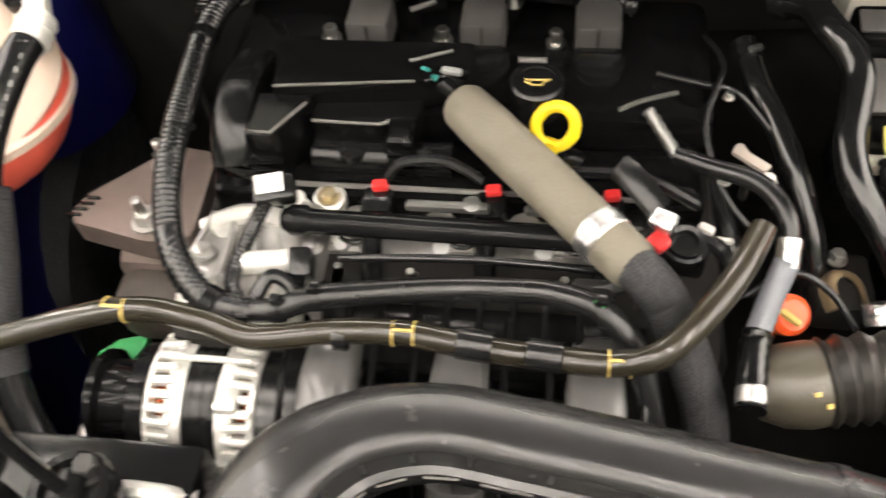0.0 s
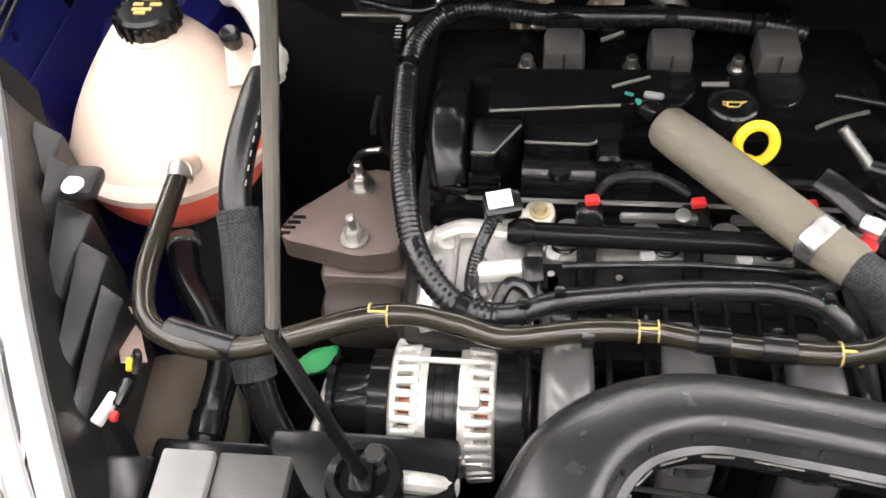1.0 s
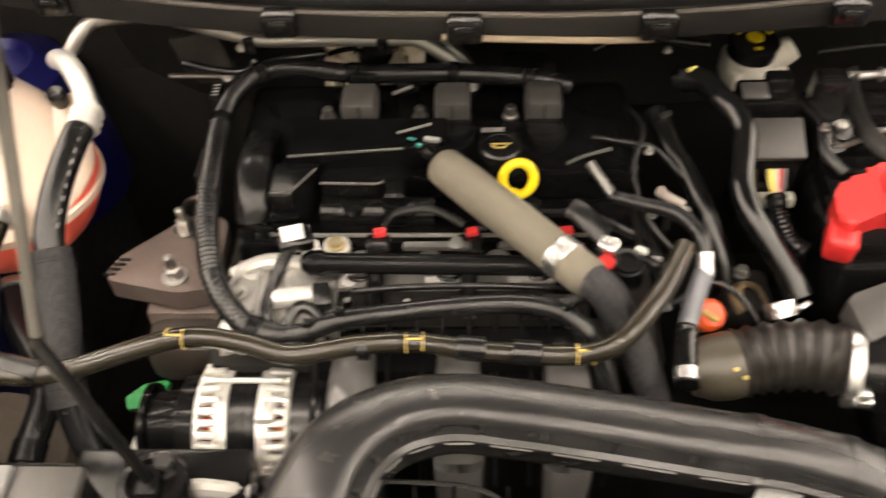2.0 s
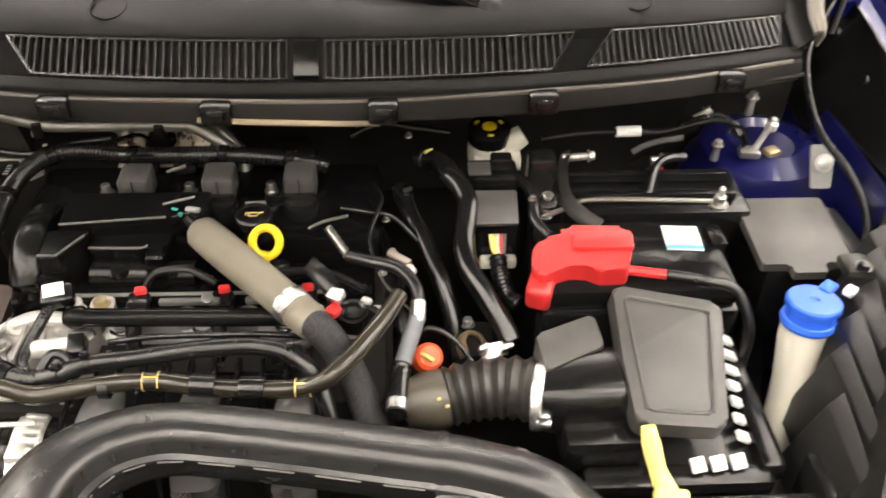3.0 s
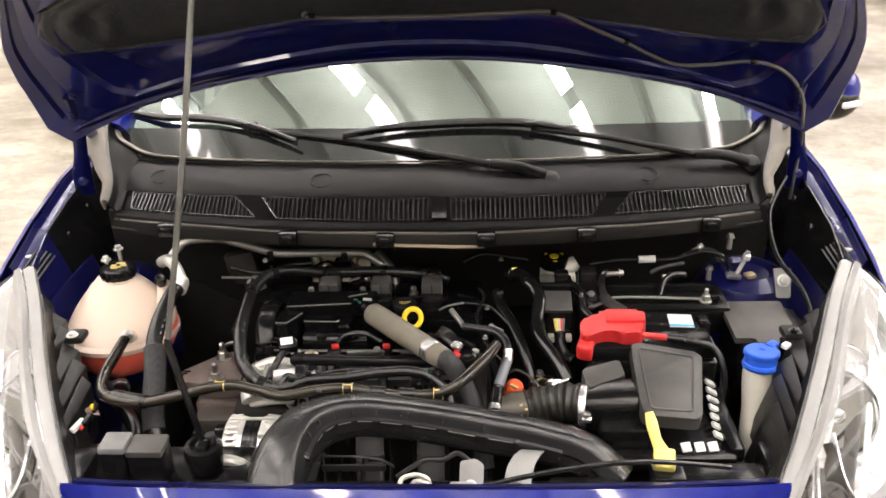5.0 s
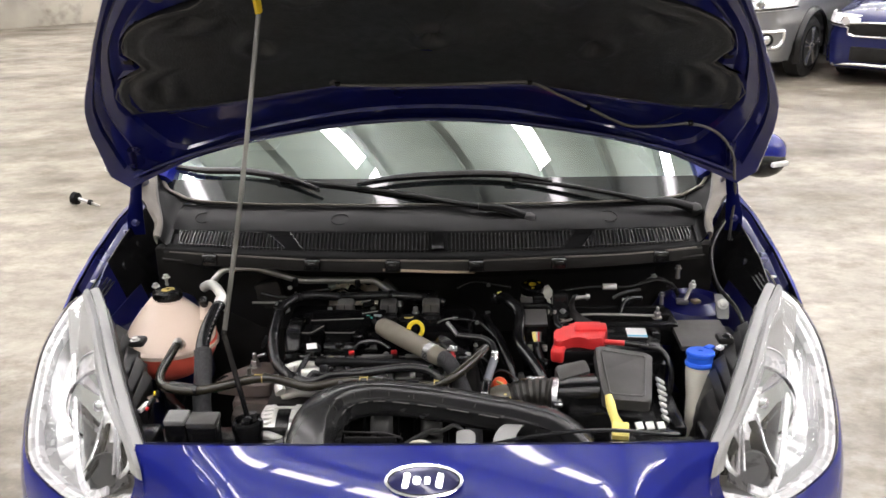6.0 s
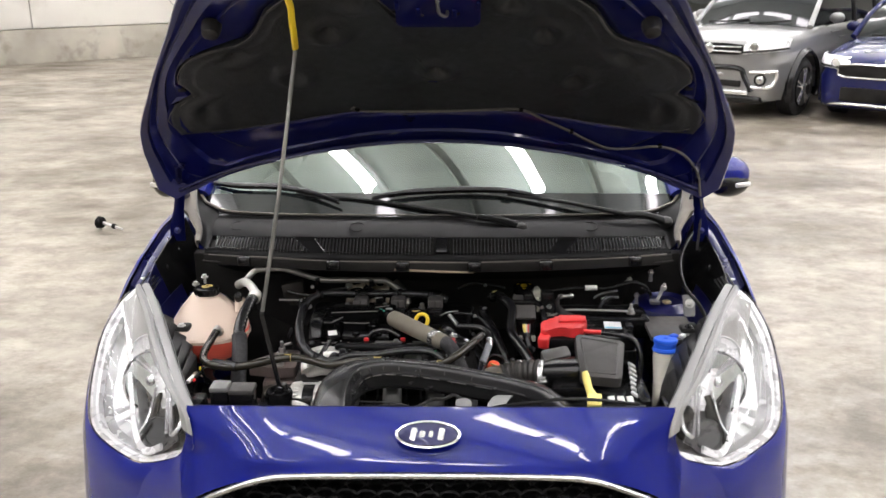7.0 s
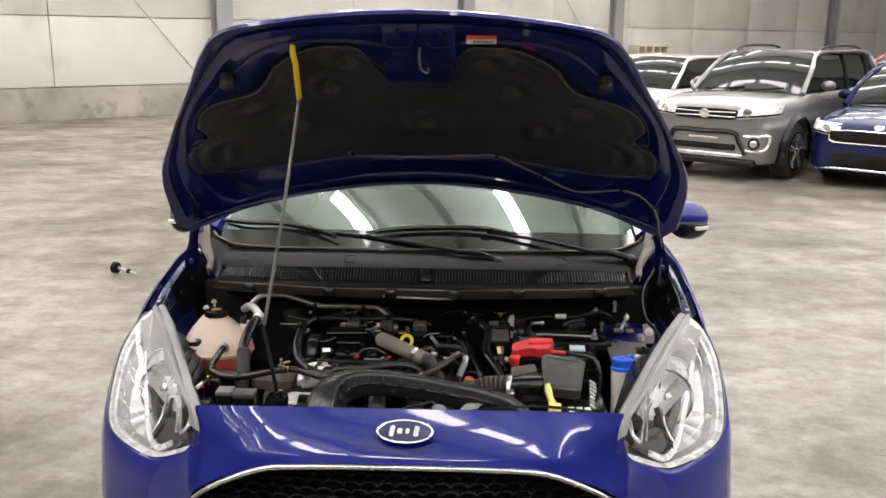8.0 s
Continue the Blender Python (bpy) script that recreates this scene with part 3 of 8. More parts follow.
    bm = NB()
    prism(bm, round_poly([(-gw * 0.5, -gh * 0.35), (-gw * 0.42, -gh * 0.5), (gw * 0.42, -gh * 0.5), (gw * 0.5, -gh * 0.35), (gw * 0.5, gh * 0.4), (gw * 0.3, gh * 0.5), (-gw * 0.3, gh * 0.5), (-gw * 0.5, gh * 0.4)], 0.02), 0.03, pose(0, -h + 0.005, gz, 90), 0.005)
    grille = put("grille", bm, DARK)
    if suv:
        for dz in (-0.03, 0.03):
            bm = NB()
            tube(bm, [V(-gw * 0.49, -h - 0.025, gz + dz), V(0, -h - 0.035, gz + dz * 0.8), V(gw * 0.49, -h - 0.025, gz + dz)], 0.013, 8, 4, flat=0.8)
            put("bar", bm, CHROME, grille)
        bm = NB()
        prism(bm, round_poly([(-0.07, -0.02), (-0.02, -0.06), (0.05, -0.05), (0.07, 0.02), (0.02, 0.06), (-0.05, 0.05)], 0.02), 0.02, pose(0, -h - 0.03, gz, 90), 0.006)
        put("badge", bm, CHROME, grille)
        lz = clear + 0.27
        bm = NB()
        tube(bm, [V(-w * 0.66, -h + 0.005, lz - 0.14), V(-w * 0.55, -h - 0.012, lz + 0.02), V(-w * 0.46, -h - 0.015, lz + 0.12), V(0, -h - 0.02, lz + 0.125), V(w * 0.46, -h - 0.015, lz + 0.12), V(w * 0.55, -h - 0.012, lz + 0.02), V(w * 0.66, -h + 0.005, lz - 0.14)], 0.032, 8, 5)
        put("lower_frame", bm, BLACK, car, "black lower intake frame")
        bm = NB()
        box(bm, (0, -h - 0.004, lz - 0.06), (w * 1.0, 0.03, 0.075), 0.01)
        put("lower_intake", bm, DARK)
        bm = NB()
        box(bm, (0, -h + 0.01, lz - 0.16), (w * 1.25, 0.07, 0.06), 0.02)
        put("skid_plate", bm, SATIN)
        bm = NB()
        box(bm, (0, -h + 0.06, clear + 0.03), (w * 1.6, 0.16, 0.09), 0.03)
        put("bumper_lip", bm, BLACK)
        bm = NB()
        box(bm, (0, -h - 0.022, lz + 0.045), (0.4, 0.012, 0.03), 0.004)
        put("plate_holder", bm, SATIN)
    else:
        bm = NB()
        ring = round_poly([(-gw * 0.5, -gh * 0.35), (-gw * 0.42, -gh * 0.5), (gw * 0.42, -gh * 0.5), (gw * 0.5, -gh * 0.35), (gw * 0.5, gh * 0.4), (gw * 0.3, gh * 0.5), (-gw * 0.3, gh * 0.5), (-gw * 0.5, gh * 0.4)], 0.02)
        tube(bm, [V(x, -h - 0.022, gz + z) for x, z in ring] + [V(ring[0][0], -h - 0.022, gz + ring[0][1])], 0.011, 8, 2)
        put("grille_surround", bm, CHROME, grille)
        bm = NB()
        box(bm, (0, -h + 0.0, clear + 0.18), (w * 1.15, 0.05, 0.16), 0.03)
        put("lower_intake", bm, DARK)
        bm = NB()
        tube(bm, [V(-w * 0.8, -h + 0.06, clear + 0.05), V(-w * 0.4, -h - 0.01, clear + 0.07), V(0, -h - 0.02, clear + 0.07), V(w * 0.4, -h - 0.01, clear + 0.07), V(w * 0.8, -h + 0.06, clear + 0.05)], 0.018, 8, 4)
        put("bumper_lip", bm, SATIN)
        bm = NB()
        prism(bm, [(0.06 * math.cos(a), 0.03 * math.sin(a)) for a in np.linspace(0, 2 * math.pi, 25)[:-1]], 0.012, pose(0, -h + 0.02, nose - 0.05, 70), 0.003)
        put("badge", bm, CHROME)
    for x0, x1 in ((-0.55, -0.02), (0.0, 0.52)):
        bm = NB()
        tube(bm, [V(x0, ya - 0.07, zl + 0.03), V((x0 + x1) / 2, ya - 0.07, zl + 0.04), V(x1, ya - 0.03, zl + 0.07)], 0.011, 6)
        put("wiper", bm, DARK)
    return car


parked_car("silver_suv", (4.42, 10.67, 0), -42, SILVERPAINT, "silver sport utility car with black roof rails, parked", 3.98, 1.68, 1.06, 1.6, 0.95)
parked_car("blue_sedan", (6.31, 9.98, 0), -42, NAVY, "dark blue car with a wide chrome-edged grille, parked", 4.3, 1.74, 0.93, 1.44, 0.78, 0.16, False)
parked_car("white_sedan", (3.55, 13.8, 0), -42, WHITEPAINT, "white car with arched side windows, parked behind the others", 4.3, 1.74, 0.95, 1.46, 0.8, 0.18, False)
parked_car("red_car", (8.6, 15.2, 0), -42, REDPAINT, "red car parked far behind", 4.0, 1.7, 0.95, 1.48, 0.8, 0.18, False)
BEIGE = material("beige painted wood", (0.6, 0.54, 0.4), 0.6, scale=20)
crate = thing("beige_crate", along(20.8, 1.26, 0.2), "beige slatted crate fixed on the wall", "crate")
for k in range(5):
    bm = NB()
    wall_block(bm, 19.9 + k * 0.41, 20.0 + k * 0.41, 1.30, 1.50, 0.01, 0.4, 0.01)
    part("upright", bm, BEIGE, crate)
for z in (1.24, 1.48):
    bm = NB()
    wall_block(bm, 19.9, 21.64, z, z + 0.06, 0.01, 0.4, 0.01)
    part("rail", bm, BEIGE, crate)

# a dropped part on the floor
tool = thing("dropped_bolt", (-2.475, 4.286, 0), "black-headed bolt lying on the concrete floor", "bolt")
bm = NB()
lathe(bm, (-2.44, 4.25, 0.045), (-0.9, 0.3, 0.05), [(0, 0.02), (0.01, 0.04), (0.04, 0.044), (0.055, 0.03), (0.06, 0)], 16)
part("head", bm, GLOSSBLK, tool)
bm = NB()
lathe(bm, (-2.37, 4.229, 0.03), (0.9, -0.27, -0.15), [(0, 0.01), (0.002, 0.018), (0.022, 0.018), (0.024, 0.01)], 12)
part("collar", bm, GLOSSBLK, tool)
bm = NB()
cyl(bm, (-2.44, 4.25, 0.045), (-2.29, 4.205, 0.012), 0.012, 0.006, 12)
part("shank", bm, STEEL, tool)


# ---- the blue car ----
car = thing("blue_hatchback", (0, 1.6, 0), "metallic blue hatchback with its bonnet propped open", "car")


def flip(p, sx):
    return V(sx * p.x, p.y, p.z)


# nose panel between the lamps, running out below them to the bumper corners
bm = NB()
rows = []
for k in range(17):
    t = k / 16
    row = []
    for x in np.linspace(-0.525, 0.525, 49):
        a = abs(x) / 0.525
        xb = x * 0.985
        q = abs(xb) / 0.5
        top = V(x, 0.055 + 0.03 * a ** 4, 0.841 - 0.014 * a ** 4)
        bot = V(xb, -0.036 + 0.045 * q ** 4.4, 0.742 - 0.094 * q ** 4.05)
        b = max(0.0, (a - 0.62) / 0.38)
        b = b * b * (3 - 2 * b)
        mid = top + V(0, -0.082 + 0.05 * b, -0.086 - 0.012 * b)
        p = top.lerp(mid, t / 0.8) if t <= 0.8 else mid.lerp(bot, (t - 0.8) / 0.2)
        bulge = math.sin(math.pi * min(t / 0.8, 1)) * (0.0018 + 0.004 * a ** 3)
        row.append(p + V(0, -bulge * 0.75, bulge * 0.65))
    rows.append(row)
sheet(bm, rows, 0)
for sx in (1, -1):
    col = 48 if sx > 0 else 0
    first = [rows[16 - n][col] for n in range(8)]
    ca = smooth_path([V(0.53, 0.018, 0.616), V(0.545, 0.028, 0.59), V(0.57, 0.044, 0.555), V(0.607, 0.06, 0.5), V(0.62, 0.08, 0.38)], 4)
    cb = smooth_path([V(0.535, 0.053, 0.732), V(0.565, 0.068, 0.704), V(0.625, 0.094, 0.672), V(0.70, 0.125, 0.59), V(0.725, 0.14, 0.38)], 4)
    sheet(bm, [first] + [[flip(a.lerp(b, t) + V(0, -0.012 * math.sin(math.pi * t), 0.004 * math.sin(math.pi * t)), sx) for t in np.linspace(0, 1, 8)] for a, b in zip(ca, cb)], 0)
bmesh.ops.remove_doubles(bm, verts=bm.verts, dist=0.0008)
part("nose_panel", bm, BLUE, car, sharp=75)
# inner lip behind the nose panel
bm = NB()
sheet(bm, [[V(x, 0.062 + 0.03 * (abs(x) / 0.52) ** 3 + dy, 0.836 - 0.014 * (abs(x) / 0.52) ** 3 + dz) for x in np.linspace(-0.51, 0.51, 31)] for dy, dz in ((0, 0), (0.012, -0.006), (0.016, -0.04))], -0.003)
part("nose_lip", bm, BLUEIN, car)

# badge with plain marks
bm = NB()
M = pose(0, -0.007, 0.811, 50, 0, 0)
prism(bm, [(0.068 * math.cos(a), 0.0285 * math.sin(a)) for a in np.linspace(0, 2 * math.pi, 41)[:-1]], 0.006, M, 0.002)
badge = part("badge", bm, CHROME, car, "chrome-rimmed oval badge")
bm = NB()
prism(bm, [(0.06 * math.cos(a), 0.0225 * math.sin(a)) for a in np.linspace(0, 2 * math.pi, 41)[:-1]], 0.0075, M, 0.0008)
part("badge_field", bm, BLUEIN, badge, "dark blue badge field")
bm = NB()
prism(bm, [(0.062 * math.cos(a), 0.0245 * math.sin(a)) for a in np.linspace(0, 2 * math.pi, 41)[:-1]], 0.0068, M)
part("badge_ring", bm, DARK, badge)
for bx, bw, bh in ((-0.03, 0.011, 0.026), (-0.012, 0.012, 0.013), (0.006, 0.009, 0.013), (0.027, 0.012, 0.025)):
    bm = NB()
    m2 = M @ pose(bx, 0, 0.0076, 0, 0, -12)
    prism(bm, round_poly([(-bw / 2, -bh / 2), (bw / 2, -bh / 2), (bw / 2, bh / 2), (-bw / 2, bh / 2)], 0.004), 0.0012, m2)
    part("badge_mark", bm, CHROME, badge)

# chrome grille frame and honeycomb
half_frame = [V(0.585, 0.06, 0.48), V(0.545, 0.03, 0.58), V(0.49, 0.0, 0.642), V(0.405, -0.026, 0.695), V(0.33, -0.036, 0.724), V(0.24, -0.04, 0.733), V(0, -0.043, 0.737)]
frame_pts = [flip(p, -1) for p in half_frame] + half_frame[-2::-1]
bm = NB()
tube(bm, frame_pts, 0.0085, 12, 8, flat=0.8)
grille = part("grille_frame", bm, material("satin grille chrome", (0.5, 0.5, 0.5), 0.24, metal=0.9, scale=30, vary=0.08), car, "chrome grille surround")
bm = NB()
sheet(bm, [[V(s * f, 0.025 + 0.05 * (s * f / 0.6) ** 2, z) for f in np.linspace(-1, 1, 9)] for s, z in ((0.34, 0.73), (0.42, 0.69), (0.49, 0.64), (0.54, 0.58), (0.57, 0.42))], 0.004)
part("grille_back", bm, DARK, grille)
hexes = NB()
rx, rz = 0.026, 0.0135
for iz in range(14):
    z = 0.72 - iz * rz * 1.62
    for ix in range(-14, 15):
        x = ix * rx * 1.66 + (rx * 0.83 if iz % 2 else 0)
        lim = 0.33 + max(0.0, 0.72 - z) * 1.9 - (0.04 if z > 0.68 else 0)
        if abs(x) > min(lim, 0.58):
            continue
        y = -0.02 + 0.055 * (abs(x) / 0.5) ** 2
        ring = [(math.cos(a), math.sin(a)) for a in np.linspace(0, 2 * math.pi, 7)[:-1]]
        loops = []
        for k, dy in ((0.98, 0.028), (0.97, 0.0), (0.72, -0.004), (0.62, 0.012)):
            loops.append([hexes.verts.new((x + c * rx * k, y + dy, z + s * rz * k)) for c, s in ring])
        for a, b in zip(loops, loops[1:]):
            for k in range(6):
                hexes.faces.new((a[k], a[(k + 1) % 6], b[(k + 1) % 6], b[k]))
        hexes.faces.new(loops[-1])
tagged(part("honeycomb", hexes, COWL, grille), "black plastic honeycomb mesh", kind="stuff")

# headlight outline, from its rear tip round the inner edge and back along the bottom and the outer edge
LAMP = [V(*p) for p in ((0.788, 0.575, 0.927), (0.722, 0.455, 0.914), (0.648, 0.295, 0.893), (0.578, 0.16, 0.858), (0.522, 0.078, 0.82), (0.506, 0.054, 0.77), (0.513, 0.047, 0.738),
                        (0.565, 0.072, 0.706), (0.625, 0.10, 0.678), (0.668, 0.12, 0.670), (0.735, 0.165, 0.675), (0.803, 0.225, 0.692), (0.832, 0.285, 0.727), (0.843, 0.36, 0.788),
                        (0.843, 0.44, 0.85), (0.824, 0.53, 0.90))]


for sx in (1, -1):
    bm = NB()
    rows = [[], [], [], [], []]
    low = smooth_path(LAMP[7:16], 4)
    for k, p in enumerate(low):
        a = k / (len(low) - 1)
        n = V(0.15 + 0.95 * min(1, a * 1.8), -1 + min(1, a * 1.7), 0).normalized() * min(1.0, 0.75 + a)
        xm = lambda q, lim: V(min(q.x, lim), q.y, q.z)
        rows[0].append(flip(p + n * 0.001 - V(0, 0, 0.002), sx))
        rows[1].append(flip(xm(p + n * 0.010, 0.852) - V(0, 0, 0.012), sx))
        rows[2].append(flip(xm(p + n * 0.022, 0.86) - V(0, 0, 0.06), sx))
        q = p + n * 0.035
        rows[3].append(flip(xm(V(q.x, q.y, min(p.z - 0.1, 0.5)), 0.862), sx))
        q = p + n * 0.02
        rows[4].append(flip(xm(V(q.x, q.y, 0.26), 0.852), sx))
    sheet(bm, rows, 0)
    part("bumper_corner", bm, BLUE, car)
bm = NB()
sheet(bm, [[V(x, -0.03 + 0.15 * (abs(x) / 0.6) ** 2.5, z) for x in np.linspace(-0.62, 0.62, 25)] for z in (0.43, 0.36, 0.24)], 0.006)
part("bumper_lower", bm, BLACK, car)

for sx in (-1, 1):
    bm = NB()
    rows = []
    for y, xo, zt, xi in ((0.528, 0.84, 0.90, 0.824), (0.60, 0.849, 0.923, 0.826), (0.72, 0.853, 0.953, 0.828), (0.9, 0.858, 0.986, 0.828), (1.1, 0.861, 1.01, 0.812), (1.3, 0.863, 1.02, 0.77)):
        rows.append([V(sx * xi, y, zt + 0.003), V(sx * (xi + (xo - xi) * 0.45), y, zt - 0.002), V(sx * (xi + (xo - xi) * 0.8), y, zt - 0.018), V(sx * (xo - 0.003), y, zt - 0.05), V(sx * xo, y, zt - 0.12), V(sx * (xo - 0.006), y, 0.62), V(sx * (xo - 0.02), y, 0.3)])
    sheet(bm, rows, 0)
    part("fender", bm, BLUE, car)
    bm = NB()
    rows = [[V(sx * (0.861 - 0.02 * abs(z - 0.65)), y, z) for z in (0.25, 0.5, 0.8, 1.02)] for y in (1.3, 2.2, 3.4, 3.8)]
    sheet(bm, rows, 0.004)
    part("door_side", bm, BLUE, car)
    # inner flange with slots and rubber strip
    bm = NB()
    rows = [[V(sx * xi, y, zt), V(sx * (xi - 0.008), y, zt - 0.014), V(sx * (xi - 0.024), y, zt - 0.018), V(sx * (xi - 0.031), y, zt - 0.026), V(sx * (xi - 0.036), y, zt - 0.09)] for y, zt, xi in ((0.59, 0.921, 0.819), (0.72, 0.953, 0.823), (0.9, 0.986, 0.825), (1.08, 1.005, 0.812))]
    sheet(bm, rows, 0.003)
    part("fender_flange", bm, BLUEIN, car)
    for k in range(4):
        bm = NB()
        bolt(bm, (sx * 0.803, 0.64 + k * 0.1, 0.914 + k * 0.0185), 0.007, 0.006)
        part("flange_bolt", bm, STEEL, car)
    bm = NB()
    for k in range(5):
        tube(bm, [V(sx * (0.80 - k * 0.007), 0.585, 0.905 - k * 0.004), V(sx * (0.79 - k * 0.007), 0.66, 0.93 - k * 0.005)], 0.0025, 6)
    part("ribbed_strip", bm, BLACK, car)


# headlights: clear shell over a chrome housing
ROUND = smooth_path(LAMP + [LAMP[0]], 5)[:-1]
LAMP_C, LAMP_OUT = V(0.685, 0.27, 0.78), V(0.42, -0.66, 0.62).normalized()


def lamp_ring(f, lift, sx, ripple=0.0):
    out = []
    for k, p in enumerate(ROUND):
        q = LAMP_C + (p - LAMP_C) * f + LAMP_OUT * (lift + ripple * (math.sin(k * 1.9) + 0.6 * math.sin(k * 0.83 + f * 9)))
        out.append(flip(q, sx))
    return out


for sx in (1, -1):
    bm = NB()
    sheet(bm, [lamp_ring(f, d, sx) for f, d in ((0.995, -0.004), (0.97, -0.012), (0.93, -0.03), (0.8, -0.075), (0.5, -0.09), (0.02, -0.1))], 0, True)
    lamp = part("headlight", bm, DARK, car, "clear headlight with chrome reflectors")
    bm = NB()
    sheet(bm, [lamp_ring(f, d, sx) for f, d in ((1.0, 0.0), (0.985, 0.006), (0.93, 0.012), (0.8, 0.02), (0.6, 0.028), (0.35, 0.033), (0.02, 0.035))], 0, True)
    lens = part("lens", bm, LENS, lamp, "clear polycarbonate lens", sharp=80)
    lens.visible_shadow = False
    bm = NB()
    sheet(bm, [lamp_ring(f, d, sx) for f, d in ((0.992, -0.003), (0.955, -0.004), (0.935, -0.012), (0.90, -0.014), (0.885, -0.03))], 0, True)
    part("rim", bm, LAMPWHITE, lamp, "bright rim round the lamp")

    bm = NB()
    inner_edge = range(0, len(ROUND) * 5 // len(LAMP) + 1)
    sheet(bm, [[lamp_ring(f, d, sx)[k] for k in inner_edge] for f, d in ((1.0, 0.003), (0.97, 0.013), (0.90, 0.018), (0.885, 0.0165))], 0.0012)
    part("inner_flange", bm, FLANGE, lamp, "pale flange along the inner edge")

    def at(u, v, d=0.0):
        """A place inside the lamp: u along it from the inner tip to the rear tip, v across from the inner to the outer edge, d out of it."""
        inner_p = LAMP[5].lerp(LAMP[0], u)
        outer_p = LAMP[9].lerp(LAMP[15], u)
        return flip(inner_p.lerp(outer_p, v) + LAMP_OUT * d, sx)
    ax = flip(V(0.2, -0.85, 0.42), sx)
    # bright faceted field over the front of the lamp
    bm = NB()
    rows = []
    for f, d in ((0.885, -0.028), (0.8, -0.045), (0.68, -0.05), (0.54, -0.056), (0.4, -0.062), (0.25, -0.064), (0.02, -0.066)):
        ring = lamp_ring(f, d, sx, 0.0018)
        rows.append(ring)
    sheet(bm, rows, 0, True)
    part("bezel", bm, BEZEL, lamp, "bright faceted bezel", sharp=15)
    bm = NB()
    rows = []
    for f in np.linspace(0, 1, 8):
        rows.append([at(u0 + (0.985 - u0) * f, v, -0.001 - 0.006 * math.sin(math.pi * v)) for v, u0 in ((0.06, 0.60), (0.2, 0.64), (0.35, 0.67), (0.5, 0.69), (0.65, 0.68), (0.8, 0.64), (0.92, 0.58), (0.97, 0.56))])
    sheet(bm, rows, 0.002)
    part("rear_shade", bm, SMOKE, lamp, "smoky grey rear shade", sharp=80)
    bm = NB()
    sheet(bm, [[at(u, v0 + dv, -0.010 - d) for dv, d in ((-0.1, 0.02), (-0.05, 0.004), (0.0, 0.0), (0.02, 0.004))] for u, v0 in ((0.06, 0.84), (0.14, 0.87), (0.24, 0.885), (0.36, 0.89), (0.46, 0.885), (0.54, 0.87), (0.59, 0.82))], 0.002)
    part("dark_band", bm, LAMPGREY, lamp, "dark grey outer band", sharp=60)
    # main bowl with its bulb shield
    c = at(0.42, 0.62, -0.02)
    bm = NB()
    lathe(bm, c - ax.normalized() * 0.055, ax, [(0, 0.0), (0.001, 0.022), (0.012, 0.05), (0.034, 0.064), (0.05, 0.068), (0.054, 0.072), (0.048, 0.076)], 36)
    bowl = part("reflector", bm, CHROME, lamp, "round chrome reflector")
    bm = NB()
    lathe(bm, c - ax.normalized() * 0.05, ax, [(0, 0.012), (0.03, 0.015), (0.045, 0.012), (0.05, 0)], 16)
    part("bulb", bm, CHROME, bowl)
    # indicator bowl, dark lower insert, bright bars in a V and the outer light band
    bm = NB()
    sheet(bm, [[at(u, v, -0.03 + 0.012 * math.sin(v * 6)) for v in (0.3, 0.45, 0.6, 0.75, 0.86, 0.93)] for u in (0.03, 0.1, 0.18, 0.27, 0.33)], 0.003)
    part("lower_insert", bm, LAMPGREY, lamp, "dark grey lower insert", sharp=20)
    bm = NB()
    sheet(bm, [[at(u, v + 0.12 * (u - 0.3), -0.012 - 0.01 * math.sin(v * 7)) for v in (0.14, 0.22, 0.3, 0.38, 0.44)] for u in (0.22, 0.32, 0.42, 0.52, 0.6, 0.66)], 0.002)
    part("inner_bezel", bm, LAMPWHITE, lamp, "bright inner bezel", sharp=15)
    bm = NB()
    lathe(bm, at(0.13, 0.62, -0.04), ax, [(0, 0.0), (0.004, 0.018), (0.018, 0.03), (0.03, 0.033), (0.026, 0.036)], 24)
    part("reflector", bm, LAMPGREY, lamp)
    bm = NB()
    lathe(bm, at(0.60, 0.56, -0.05), ax, [(0, 0.0), (0.006, 0.03), (0.024, 0.044), (0.036, 0.047), (0.03, 0.051)], 24)
    part("reflector", bm, LAMPWHITE, lamp)
    bm = NB()
    tube(bm, [at(0.30, 0.40, -0.012), at(0.18, 0.62, -0.01), at(0.10, 0.9, -0.008)], [0.011, 0.014, 0.009], 10, 5, flat=0.4)
    part("blade", bm, DARK, lamp, "dark blade")
    for pts in ([at(0.36, 0.12, -0.012), at(0.24, 0.22, -0.01), at(0.06, 0.36, -0.008)], [at(0.06, 0.36, -0.008), at(0.08, 0.2, -0.008), at(0.15, 0.05, -0.008)], [at(0.33, 0.2, -0.012), at(0.22, 0.3, -0.01), at(0.08, 0.44, -0.01)],
                [at(0.34, 0.44, -0.01), at(0.21, 0.68, -0.008), at(0.14, 0.9, -0.006)]):
        bm = NB()
        tube(bm, pts, 0.0055, 8, 3, flat=0.7)
        part("bright_bar", bm, SATIN, lamp)
    bm = NB()
    tube(bm, [at(0.02, 0.55, -0.006), at(0.03, 0.82, -0.005), at(0.14, 0.955, -0.004), at(0.34, 0.97, -0.004), at(0.55, 0.955, -0.004), at(0.72, 0.93, -0.006)], 0.009, 8, 4, flat=0.5)
    part("light_band", bm, LAMPWHITE, lamp, "bright light band")
    # pale flange on the lens's inner margin
    bm = NB()
    ins = smooth_path(LAMP[0:5], 6)
    rows = []
